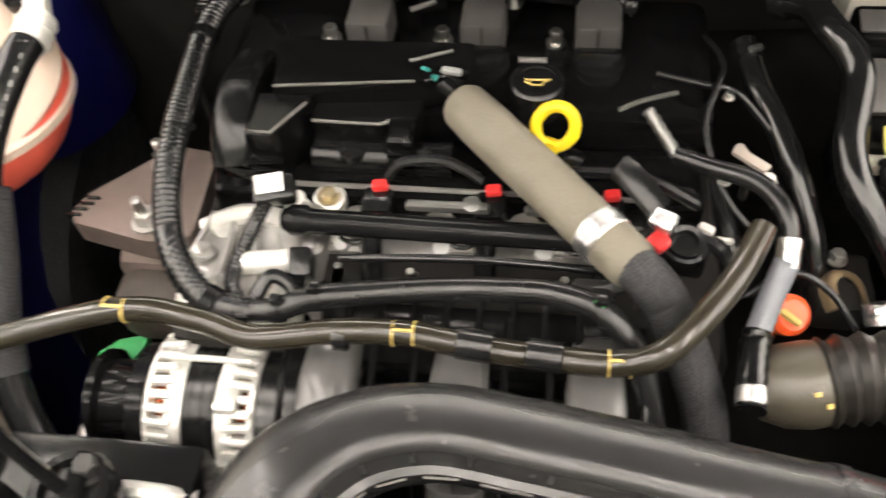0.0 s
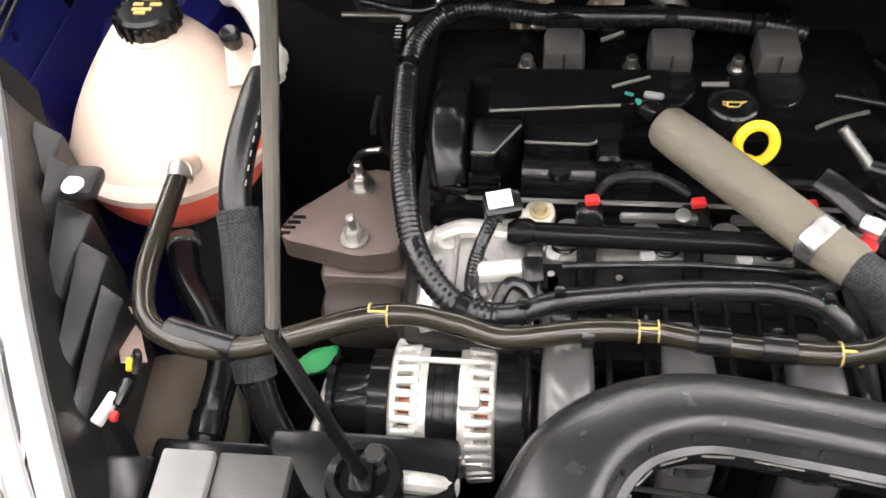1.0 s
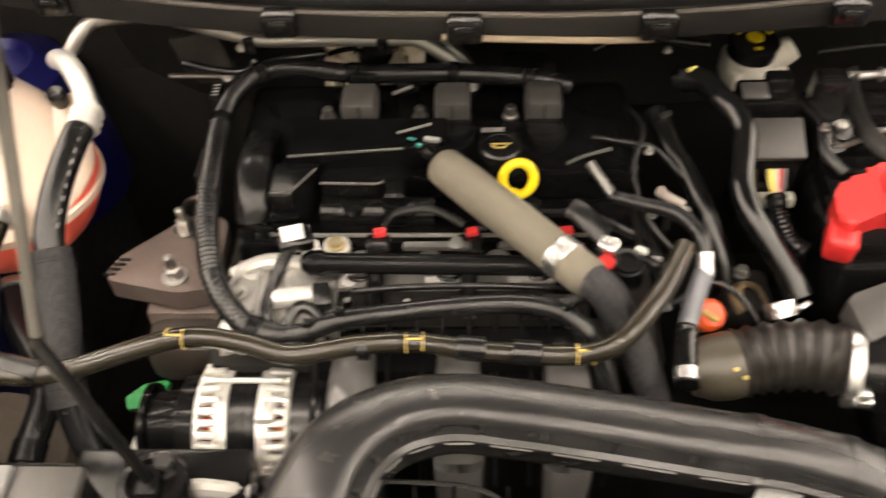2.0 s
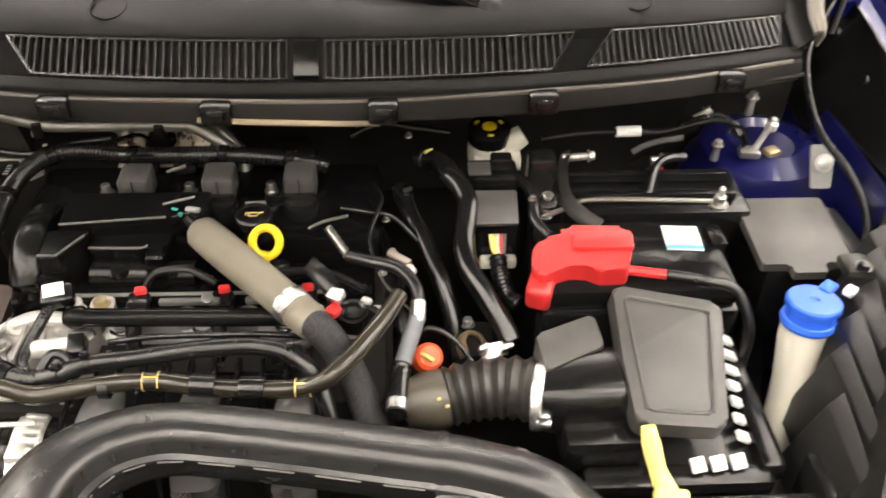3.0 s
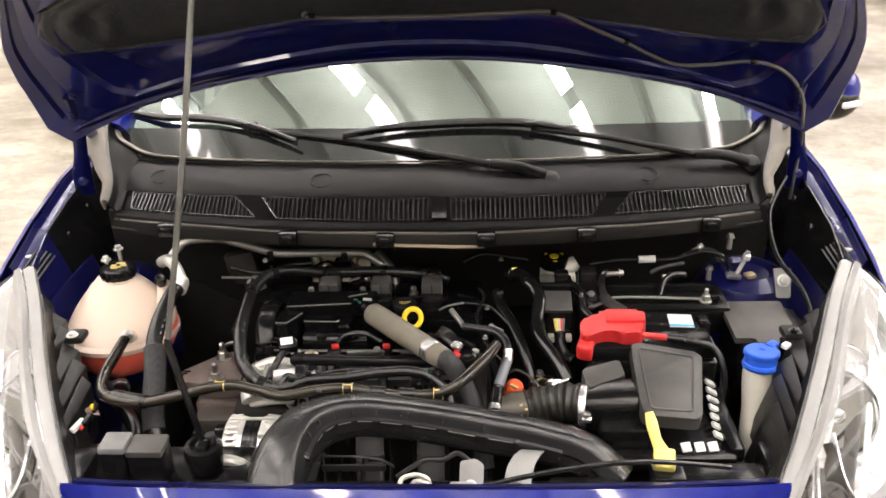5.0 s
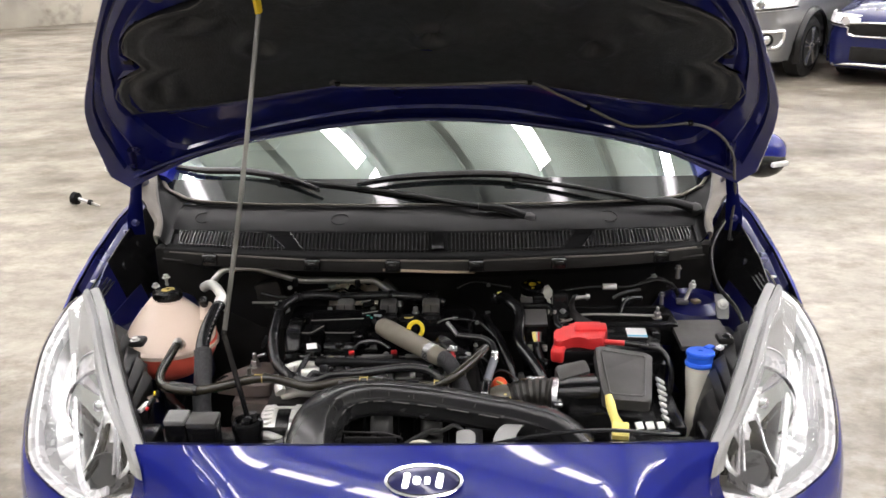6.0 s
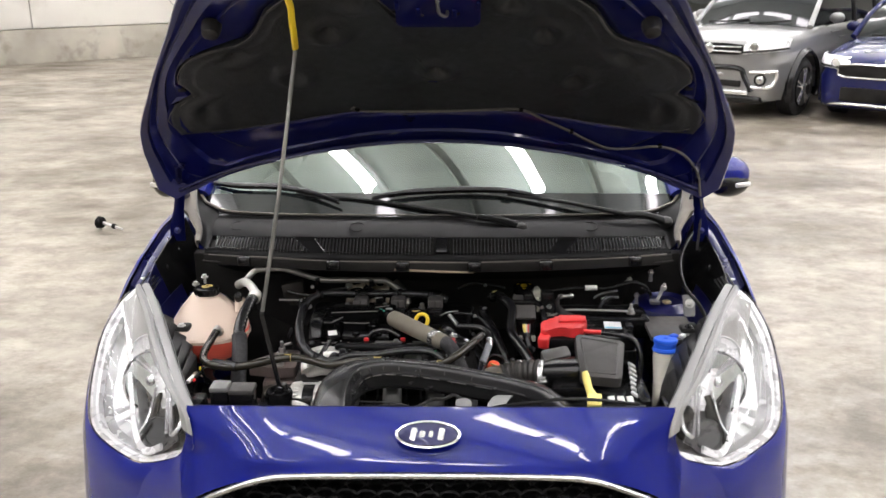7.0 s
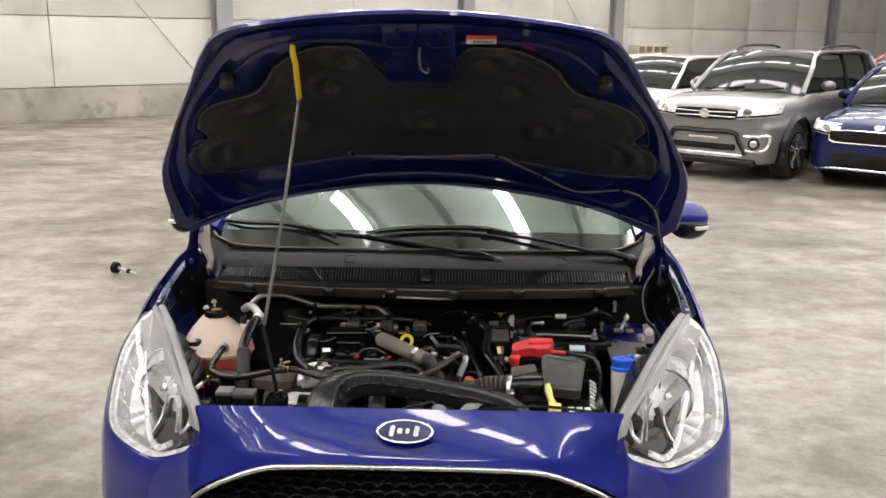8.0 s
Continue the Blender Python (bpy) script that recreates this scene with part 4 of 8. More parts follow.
    for p in ins:
        q = (LAMP_C - p).normalized()
        rows.append([flip(p + V(0, 0, 0.001), sx), flip(p + q * 0.008 + LAMP_OUT * 0.008, sx), flip(p + q * 0.036 + LAMP_OUT * 0.014, sx), flip(p + q * 0.044 + LAMP_OUT * 0.006, sx)])
    sheet(bm, rows, 0)
    part("flange", bm, FLANGE, lamp, "pale grey lamp flange")


# cabin shell behind the screen, so that the screen has a car behind it
bm = NB()
box(bm, (0, 1.35, 0.93), (1.36, 0.75, 0.1), 0.03)
part("dashboard", bm, CABIN, car)
bm = NB()
sheet(bm, [[V(-0.62, 1.75, 1.47), V(0, 1.72, 1.51), V(0.62, 1.75, 1.47)], [V(-0.62, 2.5, 1.5), V(0, 2.5, 1.54), V(0.62, 2.5, 1.5)], [V(-0.6, 3.5, 1.45), V(0, 3.5, 1.49), V(0.6, 3.5, 1.45)],
           [V(-0.6, 3.85, 1.0), V(0, 3.9, 1.0), V(0.6, 3.85, 1.0)], [V(-0.8, 3.85, 0.3), V(0, 3.9, 0.3), V(0.8, 3.85, 0.3)]], 0.01)
part("roof", bm, BLUE, car)
bm = NB()
box(bm, (0, 2.3, 0.5), (1.6, 2.9, 0.5), 0.05)
part("floor_pan", bm, DARK, car)
for sx in (-1, 1):
    bm = NB()
    tube(bm, [V(sx * 0.735, 0.99, 1.06), V(sx * 0.69, 1.4, 1.29), V(sx * 0.62, 1.75, 1.47)], 0.035, 10)
    part("pillar", bm, BLUE, car)
    bm = NB()
    sheet(bm, [[V(sx * 0.84, 1.25, 1.02), V(sx * 0.63, 1.8, 1.45)], [V(sx * 0.84, 2.4, 1.03), V(sx * 0.63, 2.4, 1.48)], [V(sx * 0.82, 3.5, 1.05), V(sx * 0.6, 3.4, 1.44)]], 0.004)
    part("side_glass", bm, DARKGLASS, car)
    for wy in (0.78, 3.27):
        bm = NB()
        lathe(bm, (sx * 0.83 - 0.1 * sx, wy, 0.29), (sx, 0, 0), [(-0.09, 0.19), (-0.08, 0.27), (-0.05, 0.29), (0.07, 0.29), (0.095, 0.27), (0.1, 0.19)], 30)
        part("wheel", bm, TYRE, car)
    bm = NB()
    mx, mw = (0.905, 0.068) if sx > 0 else (0.865, 0.045)
    bmesh.ops.create_uvsphere(bm, u_segments=20, v_segments=12, radius=1, matrix=pose(sx * mx, 1.10, 1.105) @ Matrix.Diagonal((mw, 0.055, 0.058, 1)))
    mir = part("mirror", bm, BLUE, car, "blue door mirror")
    bm = NB()
    bmesh.ops.create_uvsphere(bm, u_segments=20, v_segments=12, radius=1, matrix=pose(sx * mx, 1.098, 1.083) @ Matrix.Diagonal((mw * 0.99, 0.061, 0.048, 1)))
    part("mirror_base", bm, BLACK, mir)
    bm = NB()
    box(bm, (sx * (mx + mw * 0.5), 1.045, 1.085), (mw * 0.8, 0.012, 0.014), 0.004, (0, 0, sx * 25))
    part("indicator", bm, WHITE, mir)

# windscreen
bm = NB()
rows = []
for t in np.linspace(0, 1, 9):
    row = []
    for x in np.linspace(-1, 1, 25):
        xx = x * (0.72 - 0.10 * t)
        base = V(xx, 0.764 + 0.31 * xx * xx, 1.058 - 0.073 * xx * xx)
        row.append(base + V(0, t * (0.96 - 0.12 * x * x), t * (0.43 + 0.02 * (1 - x * x)) + 0.03 * math.sin(math.pi * t)))
    rows.append(row)
sheet(bm, rows, 0)
ws = part("windscreen", bm, SCREEN, car, "reflective windscreen with a faint green tint", sharp=80)
ws.visible_shadow = False
bm = NB()
sheet(bm, [[p.lerp(q, f) + V(0, -0.0015, 0.003) for p, q in zip(rows[0], rows[1])] for f in (0.0, 0.25, 0.5, 0.7)], 0)
part("screen_border", bm, DARKGLASS, ws, "black glass border", sharp=80)
# rear quarters and tailgate
for sx in (-1, 1):
    bm = NB()
    sheet(bm, [[V(sx * 0.845, 3.3, 1.03), V(sx * 0.74, 3.3, 1.28), V(sx * 0.61, 3.25, 1.47)], [V(sx * 0.835, 3.6, 1.03), V(sx * 0.72, 3.58, 1.26), V(sx * 0.605, 3.5, 1.45)], [V(sx * 0.80, 3.85, 1.0), V(sx * 0.70, 3.76, 1.2), V(sx * 0.6, 3.55, 1.44)]], 0.006)
    part("rear_quarter", bm, BLUE, car)
    bm = NB()
    sheet(bm, [[V(sx * 0.845, 3.78, z), V(sx * 0.80, 3.88, z), V(sx * 0.55, 3.9, z)] for z in (1.02, 0.7, 0.3)], 0.006)
    part("rear_corner", bm, BLUE, car)


# ---- bonnet ----
HU, HN, HP = V(0, -0.696, 0.7177), V(0, 0.7177, 0.696), V(0, 0.815, 1.104)
half = [(0.0, 0.927), (0.12, 0.922), (0.227, 0.907), (0.34, 0.885), (0.445, 0.857), (0.492, 0.82), (0.545, 0.735), (0.60, 0.62), (0.685, 0.455), (0.735, 0.35), (0.775, 0.27), (0.80, 0.205), (0.811, 0.13), (0.808, 0.045), (0.798, 0.0),
        (0.775, -0.014), (0.735, 0.002), (0.66, 0.031), (0.53, 0.074), (0.36, 0.113), (0.20, 0.14), (0.10, 0.15), (0.0, 0.153)]
pad_half = [(0.0, 0.69), (0.10, 0.69), (0.104, 0.70), (0.114, 0.79), (0.164, 0.803), (0.235, 0.798), (0.30, 0.765), (0.36, 0.705), (0.39, 0.645), (0.42, 0.602), (0.50, 0.572), (0.57, 0.53), (0.608, 0.487), (0.63, 0.422), (0.602, 0.392), (0.605, 0.355),
            (0.662, 0.343), (0.688, 0.30), (0.694, 0.25), (0.682, 0.212), (0.57, 0.222), (0.36, 0.262), (0.22, 0.294), (0.0, 0.296)]
HC = (0.0, 0.43)


def hood_n(x, u):
    a = max(0.0, min(1.0, u / 0.92))
    return 0.095 * math.sin(math.pi * a ** 0.6) * (1 - 0.25 * (x / 0.8) ** 2)


def hood_pt(x, u, extra=0.0):
    return HP + V(x, 0, 0) + HU * u + HN * (hood_n(x, u) + extra)


def polar(half_poly, count=144):
    """Radii of a symmetric outline round the bonnet's middle, by angle."""
    full = [(x, u) for x, u in half_poly] + [(-x, u) for x, u in half_poly[-2:0:-1]]
    out = []
    for k in range(count):
        a = 2 * math.pi * k / count
        d = (math.sin(a), math.cos(a))
        best = 0.0
        for (x0, u0), (x1, u1) in zip(full, full[1:] + full[:1]):
            ex, eu = x1 - x0, u1 - u0
            det = d[0] * -eu + d[1] * ex
            if abs(det) < 1e-9:
                continue
            px, pu = x0 - HC[0], u0 - HC[1]
            r = (px * -eu + pu * ex) / det
            s = (d[0] * pu - d[1] * px) / det
            if r > 0 and -1e-6 <= s <= 1 + 1e-6:
                best = max(best, r)
        out.append(best)
    return out


R_OUT, R_PAD = polar(half), polar(pad_half)


def soften(radii, width):
    n = len(radii)
    return [sum(radii[(k + j) % n] for j in range(-width, width + 1)) / (2 * width + 1) for k in range(n)]


def hood_ring(radii, extra):
    n = len(radii)
    return [hood_pt(HC[0] + r * math.sin(2 * math.pi * k / n), HC[1] + r * math.cos(2 * math.pi * k / n), extra) for k, r in enumerate(radii)]


bonnet = thing("bonnet", HP, "open blue bonnet with a black felt pad underneath", "bonnet")
bm = NB()
rings = [hood_ring(R_OUT, 0.004)]
for f, e in ((0.99, 0.014), (0.9, 0.034), (0.7, 0.04), (0.4, 0.042), (0.02, 0.042)):
    rings.append(hood_ring([r * f for r in R_OUT], e))
sheet(bm, rings, 0, True)
part("outer_skin", bm, BLUE, bonnet)
bm = NB()
SOFT_PAD = soften(soften(R_PAD, 6), 5)
mix = lambda t: [b + (a - b) * t for a, b in zip(R_OUT, SOFT_PAD if t > 0.3 else R_PAD)]
rings = [hood_ring(R_OUT, 0.004), hood_ring(mix(0.985), -0.005), hood_ring(mix(0.90), -0.007), hood_ring(mix(0.885), 0.001), hood_ring(mix(0.80), 0.002), hood_ring(mix(0.775), -0.006), hood_ring(mix(0.62), -0.010), hood_ring(mix(0.595), -0.003),
         hood_ring(mix(0.40), -0.003), hood_ring(mix(0.37), -0.010), hood_ring(mix(0.14), -0.011), hood_ring(mix(0.06), -0.004), hood_ring(mix(0.01), 0.006), hood_ring([r * 0.9 for r in R_PAD], 0.014)]
sheet(bm, rings, 0, True)
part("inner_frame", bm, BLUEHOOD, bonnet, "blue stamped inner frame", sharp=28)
bm = NB()
dimples = [(0.01, 0.473), (0.343, 0.44), (0.257, 0.629), (-0.165, 0.752), (-0.229, 0.639), (0.586, 0.312), (-0.335, 0.455), (0.181, 0.748), (0.448, 0.536), (-0.455, 0.55), (-0.59, 0.31)]


def pad_ring(f, e):
    out = []
    n = len(R_PAD)
    for k, r in enumerate(R_PAD):
        x, u = HC[0] + r * f * math.sin(2 * math.pi * k / n), HC[1] + r * f * math.cos(2 * math.pi * k / n)
        d = 0.0
        for dx, du in dimples:
            q = math.hypot(x - dx, u - du)
            d += 0.02 * math.exp(-(q / 0.017) ** 2) - 0.008 * math.exp(-((q - 0.036) / 0.015) ** 2)
        wob = 0.004 * noise.noise(V(x * 7, u * 7, 3))
        out.append(hood_pt(x, u, e + d + wob))
    return out


rings = [pad_ring(1.0, 0.012), pad_ring(1.0, -0.012), pad_ring(0.985, -0.014), pad_ring(0.965, -0.010)] + [pad_ring(f, -0.014 - 0.004 * math.sin(math.pi * f)) for f in np.linspace(0.94, 0.02, 64)]
sheet(bm, rings, 0, True)
pad = part("insulation_pad", bm, PAD, bonnet, "black felt heat pad with pressed dimples", sharp=80)
bm = NB()
tube(bm, pad_ring(1.0, -0.011)[::2] + [pad_ring(1.0, -0.011)[0]], 0.0015, 6, 2)
part("pad_edge", bm, BEAD, pad, "pale stitched edging")
# bonnet hinges
for sx in (-1, 1):
    bm = NB()
    sheet(bm, [[V(sx * (x - w), y, z), V(sx * x, y - 0.004, z), V(sx * (x + w), y, z)] for x, y, z, w in ((0.70, 0.785, 1.215, 0.018), (0.722, 0.815, 1.165, 0.016), (0.742, 0.84, 1.115, 0.013), (0.757, 0.86, 1.06, 0.014), (0.772, 0.878, 1.005, 0.02), (0.776, 0.882, 0.955, 0.022))], 0.005)
    hinge = part("hinge", bm, BLUEHOOD, bonnet, "dark blue hinge arm")
    for p in (V(0.712, 0.795, 1.198), V(0.772, 0.872, 0.99)):
        bm = NB()
        bolt(bm, flip(p, sx), 0.008, 0.006, (0, -0.9, 0.4))
        part("hinge_bolt", bm, BLUEHOOD, hinge)
# rubber buffers, latch striker, warning label, hook eye, washer wire
for sx in (-1, 1):
    bm = NB()
    lathe(bm, hood_pt(sx * 0.482, 0.667, -0.01), -HN, [(0, 0.022), (0.012, 0.022), (0.03, 0.018), (0.034, 0.012), (0.035, 0)], 18)
    part("buffer", bm, GREY, bonnet, "grey rubber buffer")
    bm = NB()
    box(bm, hood_pt(sx * 0.628, 0.402, -0.004), (0.022, 0.018, 0.014), 0.004, (45, 0, 0))
    part("slot", bm, DARK, bonnet)
    bm = NB()
    tube(bm, [V(sx * 0.755, 1.0, 1.0), V(sx * 0.75, 0.93, 1.07), V(sx * 0.735, 0.84, 1.125), hood_pt(sx * 0.72, 0.09, 0.0)], [0.014, 0.012, 0.011, 0.02], 10, 5, flat=0.5)
    hinge = part("hinge", bm, BLUEIN, bonnet, "painted steel bonnet hinge")
    for q in ((0.71, 0.10), (0.73, 0.05)):
        bm = NB()
        bolt(bm, hood_pt(sx * q[0], q[1], -0.012), 0.007, 0.006, -HN)
        part("hinge_bolt", bm, BLUEIN, hinge)
bm = NB()
MH = Matrix.Translation(hood_pt(0.018, 0.79, -0.012)) @ Matrix((( -1, 0, 0, 0), (0, HU.y, -HN.y, 0), (0, HU.z, -HN.z, 0), (0, 0, 0, 1)))
prism(bm, round_poly([(-0.09, -0.097), (0.09, -0.097), (0.088, 0.085), (0.074, 0.097), (-0.074, 0.097), (-0.088, 0.085)], 0.015), 0.012, MH, 0.004)
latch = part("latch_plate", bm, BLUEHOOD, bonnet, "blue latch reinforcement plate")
bm = NB()
tube(bm, [MH @ V(-0.02, -0.05, 0.01), MH @ V(-0.018, -0.045, 0.03), MH @ V(-0.004, -0.03, 0.036), MH @ V(0.0, 0.01, 0.036), MH @ V(0.0, 0.02, 0.01)], 0.0035, 8)
part("striker", bm, ROD, latch, "steel striker loop")
for q in ((-0.05, 0.07), (0.05, 0.07), (0.0, 0.085), (-0.035, -0.052), (0.04, -0.048), (-0.085, -0.03), (0.085, -0.03)):
    bm = NB()
    box(bm, MH @ V(q[0], q[1], 0.016), (0.010, 0.006, 0.022), 0.002, (45, 0, 0))
    part("latch_tab", bm, BLUEHOOD, latch)
for q in ((-0.05, 0.025), (0.05, 0.025)):
    bm = NB()
    tube(bm, [MH @ V(q[0] - 0.03, q[1] + 0.02, 0.013), MH @ V(q[0] - 0.026, q[1], 0.014), MH @ V(q[0] + 0.026, q[1], 0.014), MH @ V(q[0] + 0.03, q[1] + 0.02, 0.013)], 0.0035, 8, 3)
    part("stamped_rib", bm, BLUEHOOD, latch)
for q in ((-0.04, -0.055), (0.035, -0.06), (0.0, -0.02)):
    bm = NB()
    box(bm, MH @ V(q[0], q[1], 0.0125), (0.012, 0.008, 0.002), 0.0005, (45, 0, 0))
    part("slot", bm, DARK, latch)
MLBL = Matrix.Translation(hood_pt(0.166, 0.838, -0.014)) @ Matrix(((-1, 0, 0, 0), (0, HU.y, -HN.y, 0), (0, HU.z, -HN.z, 0), (0, 0, 0, 1)))
bm = NB()
prism(bm, [(-0.036, -0.014), (0.036, -0.014), (0.036, 0.014), (-0.036, 0.014)], 0.001, MLBL)
warn = part("warning_label", bm, PRINTW, bonnet, "orange and white warning label")
bm = NB()
prism(bm, [(-0.036, 0.002), (0.036, 0.002), (0.036, 0.014), (-0.036, 0.014)], 0.0015, MLBL)
part("label_band", bm, ORANGE, warn)
bm = NB()
for k in range(3):
    prism(bm, [(-0.032, -0.004 - k * 0.0035), (0.02, -0.004 - k * 0.0035), (0.02, -0.0025 - k * 0.0035), (-0.032, -0.0025 - k * 0.0035)], 0.0016, MLBL)
part("label_bar", bm, DARK, warn)
bm = NB()
tube(bm, [hood_pt(x, u, -0.018) for x, u in ((-0.205, 0.322), (-0.198, 0.303), (0.0, 0.298), (0.15, 0.306), (0.222, 0.307), (0.29, 0.262), (0.361, 0.217), (0.42, 0.178), (0.469, 0.156), (0.53, 0.158), (0.604, 0.168), (0.67, 0.142), (0.722, 0.08), (0.74, 0.02))] + [V(0.765, 0.86, 1.05), V(0.765, 0.87, 0.93)], 0.0035, 8, 6)
wire = part("washer_wire", bm, BEAD, bonnet, "thin grey hose clipped under the bonnet")
for x, u in ((0.222, 0.307), (0.361, 0.217), (0.604, 0.168), (-0.2, 0.308)):
    bm = NB()
    box(bm, hood_pt(x, u, -0.016), (0.012, 0.012, 0.012), 0.003, (45, 0, 0))
    part("wire_clip", bm, BLACK, wire)
bm = NB()
tube(bm, [hood_pt(x, u, -0.013) for x, u in ((0.735, 0.02), (0.66, 0.049), (0.53, 0.092), (0.36, 0.131), (0.20, 0.158), (0.10, 0.168), (0, 0.171), (-0.10, 0.168), (-0.20, 0.158), (-0.36, 0.131), (-0.53, 0.092), (-0.66, 0.049), (-0.735, 0.02))], 0.005, 8, 4)
part("rear_seam", bm, BLUEIN, bonnet)

# prop rod
rod = thing("prop_rod", (-0.34, 0.175, 0.79), "thin steel bonnet prop rod with a yellow grip", "prop rod")
KNEE, ROD_TOP = V(-0.375, 0.199, 0.99), hood_pt(-0.30, 0.63, -0.055)
bm = NB()
tube(bm, [KNEE.lerp(ROD_TOP, 0.012), KNEE.lerp(ROD_TOP, 0.45) + V(0.004, 0, 0), ROD_TOP], 0.0045, 10, 3)
part("rod", bm, ROD, rod, "grey steel rod")
bm = NB()
tube(bm, [KNEE.lerp(ROD_TOP, 0.014), KNEE, KNEE.lerp(V(-0.344, 0.186, 0.825), 0.1), V(-0.344, 0.186, 0.825)], 0.0052, 10, 4)
part("lower_rod", bm, BLACK, rod, "black lower rod")
bm = NB()
tube(bm, [ROD_TOP, hood_pt(-0.295, 0.68, -0.05), hood_pt(-0.291, 0.73, -0.042), hood_pt(-0.289, 0.755, -0.034), hood_pt(-0.292, 0.785, -0.02), hood_pt(-0.289, 0.807, -0.006)], 0.0085, 10, 4, flat=0.7)
part("grip", bm, YELLOW, rod, "yellow plastic grip")
bm = NB()
lathe(bm, (-0.346, 0.19, 0.80), (0, 0, 1), [(-0.03, 0.027), (-0.012, 0.029), (0.004, 0.0305), (0.011, 0.028), (0.013, 0.021), (0.006, 0.018), (0.006, 0)], 28)
box(bm, (-0.346, 0.19, 0.806), (0.02, 0.03, 0.024), 0.006)
part("socket", bm, GLOSSBLK, rod)


# ---- cowl ----
def cowl_low(x):
    return V(x, 0.622 + 0.30 * x * x, 0.996 - 0.05 * x * x)


def cowl_high(x):
    return V(x, 0.657 + 0.34 * x * x, 1.027 - 0.09 * x * x)


def cowl_back(x):
    return V(x, 0.762 + 0.31 * x * x, 1.062 - 0.073 * x * x)


def cowl_at(x, t):
    """A place on the cowl: t runs from the front lip over the vents (0.09 to 0.39) to the windscreen."""
    if t < 0.39:
        return cowl_low(x).lerp(cowl_high(x), (t - 0.09) / 0.30)
    return cowl_high(x).lerp(cowl_back(x), (t - 0.39) / 0.61)


def cowl_front(x):
    return cowl_at(x, 0.0)


cowl = thing("cowl_panel", (0, 0.62, 0.98), "weathered black plastic cowl with four slatted vents", "cowl")
xs = np.linspace(-0.655, 0.655, 45)
bm = NB()
rows = []
for t, dz in ((-0.03, -0.014), (-0.02, -0.003), (0.0, 0.0), (0.06, 0.002), (0.08, -0.006), (0.39, -0.007), (0.41, 0.003), (0.46, 0.004), (0.6, 0.005), (0.75, 0.004), (0.9, 0.0), (1.0, -0.004), (1.03, 0.002)):
    rows.append([cowl_at(x, t) + V(0, 0, dz) for x in xs])
sheet(bm, rows, -0.004)
part("panel", bm, COWL, cowl)
# each vent: its ends along the upper edge, then along the lower edge
VENTS = [(-0.632, -0.395, -0.62, -0.345), (-0.337, -0.006, -0.302, -0.006), (0.038, 0.339, 0.038, 0.308), (0.389, 0.640, 0.352, 0.625)]
slat = None
for b0, b1, a0, a1 in VENTS:
    def vp(x, t, lift=0.0):
        return cowl_at(x, t) + V(0, -0.5 * lift, lift)
    bm = NB()
    ring = [vp(x, 0.09, 0.003) for x in np.linspace(a0, a1, 7)] + [vp(x, 0.385, 0.003) for x in np.linspace(b1, b0, 7)]
    for p, q in zip(ring, ring[1:] + ring[:1]):
        tube(bm, [p, q], 0.0019, 6, 1)
    rim = part("vent_rim", bm, DUCT, cowl)
    bm = NB()
    sheet(bm, [[vp(x, 0.09, -0.004) for x in np.linspace(a0, a1, 9)], [vp(x, 0.385, -0.004) for x in np.linspace(b0, b1, 9)]], 0)
    part("vent_opening", bm, DARK, rim)
    lo_x, hi_x = min(a0, b0), max(a1, b1)
    count = round((hi_x - lo_x) / 0.0094)
    for k in range(1, count):
        x = lo_x + (hi_x - lo_x) * k / count
        t0, t1 = 0.095, 0.38
        if x < max(a0, b0):
            f = (x - a0) / (b0 - a0)
            t0, t1 = (t0, 0.09 + 0.295 * f) if a0 < b0 else (0.09 + 0.295 * f, t1)
        elif x > min(a1, b1):
            f = (x - a1) / (b1 - a1)
            t0, t1 = (0.09 + 0.295 * f, t1) if a1 < b1 else (t0, 0.09 + 0.295 * f)
        if t1 - t0 < 0.02:
            continue
        p, q = vp(x, t0, 0.0005), vp(x, t1, 0.0005)
        if slat is None:
            bm = NB()
            box(bm, (0, 0, 0), (0.0026, 1, 0.008), 0.0)
            slat = finish(bm, "slat", VENTSLAT)
        ob = new("slat", slat)
        ob.parent = rim
        d = q - p
        ob.matrix_parent_inverse = Matrix.Translation(-world_base(rim))
        ob.matrix_basis = Matrix.Translation((p + q) / 2) @ d.to_track_quat("Y", "Z").to_matrix().to_4x4() @ Matrix.Diagonal((1, d.length, 1, 1))
# front flange and seal with clips
bm = NB()
sheet(bm, [[cowl_front(x) + V(0, dy, dz) for x in xs] for dy, dz in ((0.002, -0.008), (-0.008, -0.012), (-0.011, -0.02), (-0.010, -0.034))], -0.003)
part("flange", bm, DARK, cowl)
# The lip's pale line of reflected light is put into the seal's colour.
bm = NB()
tube(bm, [cowl_front(x) + V(0, -0.007, -0.009 - 0.0015 * math.sin(x * 17)) for x in np.linspace(-0.64, 0.64, 25)], 0.003, 10, 3)
part("seal", bm, SEAL, cowl, "pale rubber bonnet seal")
for x in (-0.53, -0.275, -0.087, 0.104, 0.295, 0.545):
    bm = NB()
    c = cowl_front(x) + V(0, -0.015, -0.018)
    box(bm, c, (0.036, 0.022, 0.026), 0.004)
    box(bm, c + V(0, -0.012, 0.002), (0.02, 0.008, 0.014), 0.003)
    part("clip", bm, BLACK, cowl)
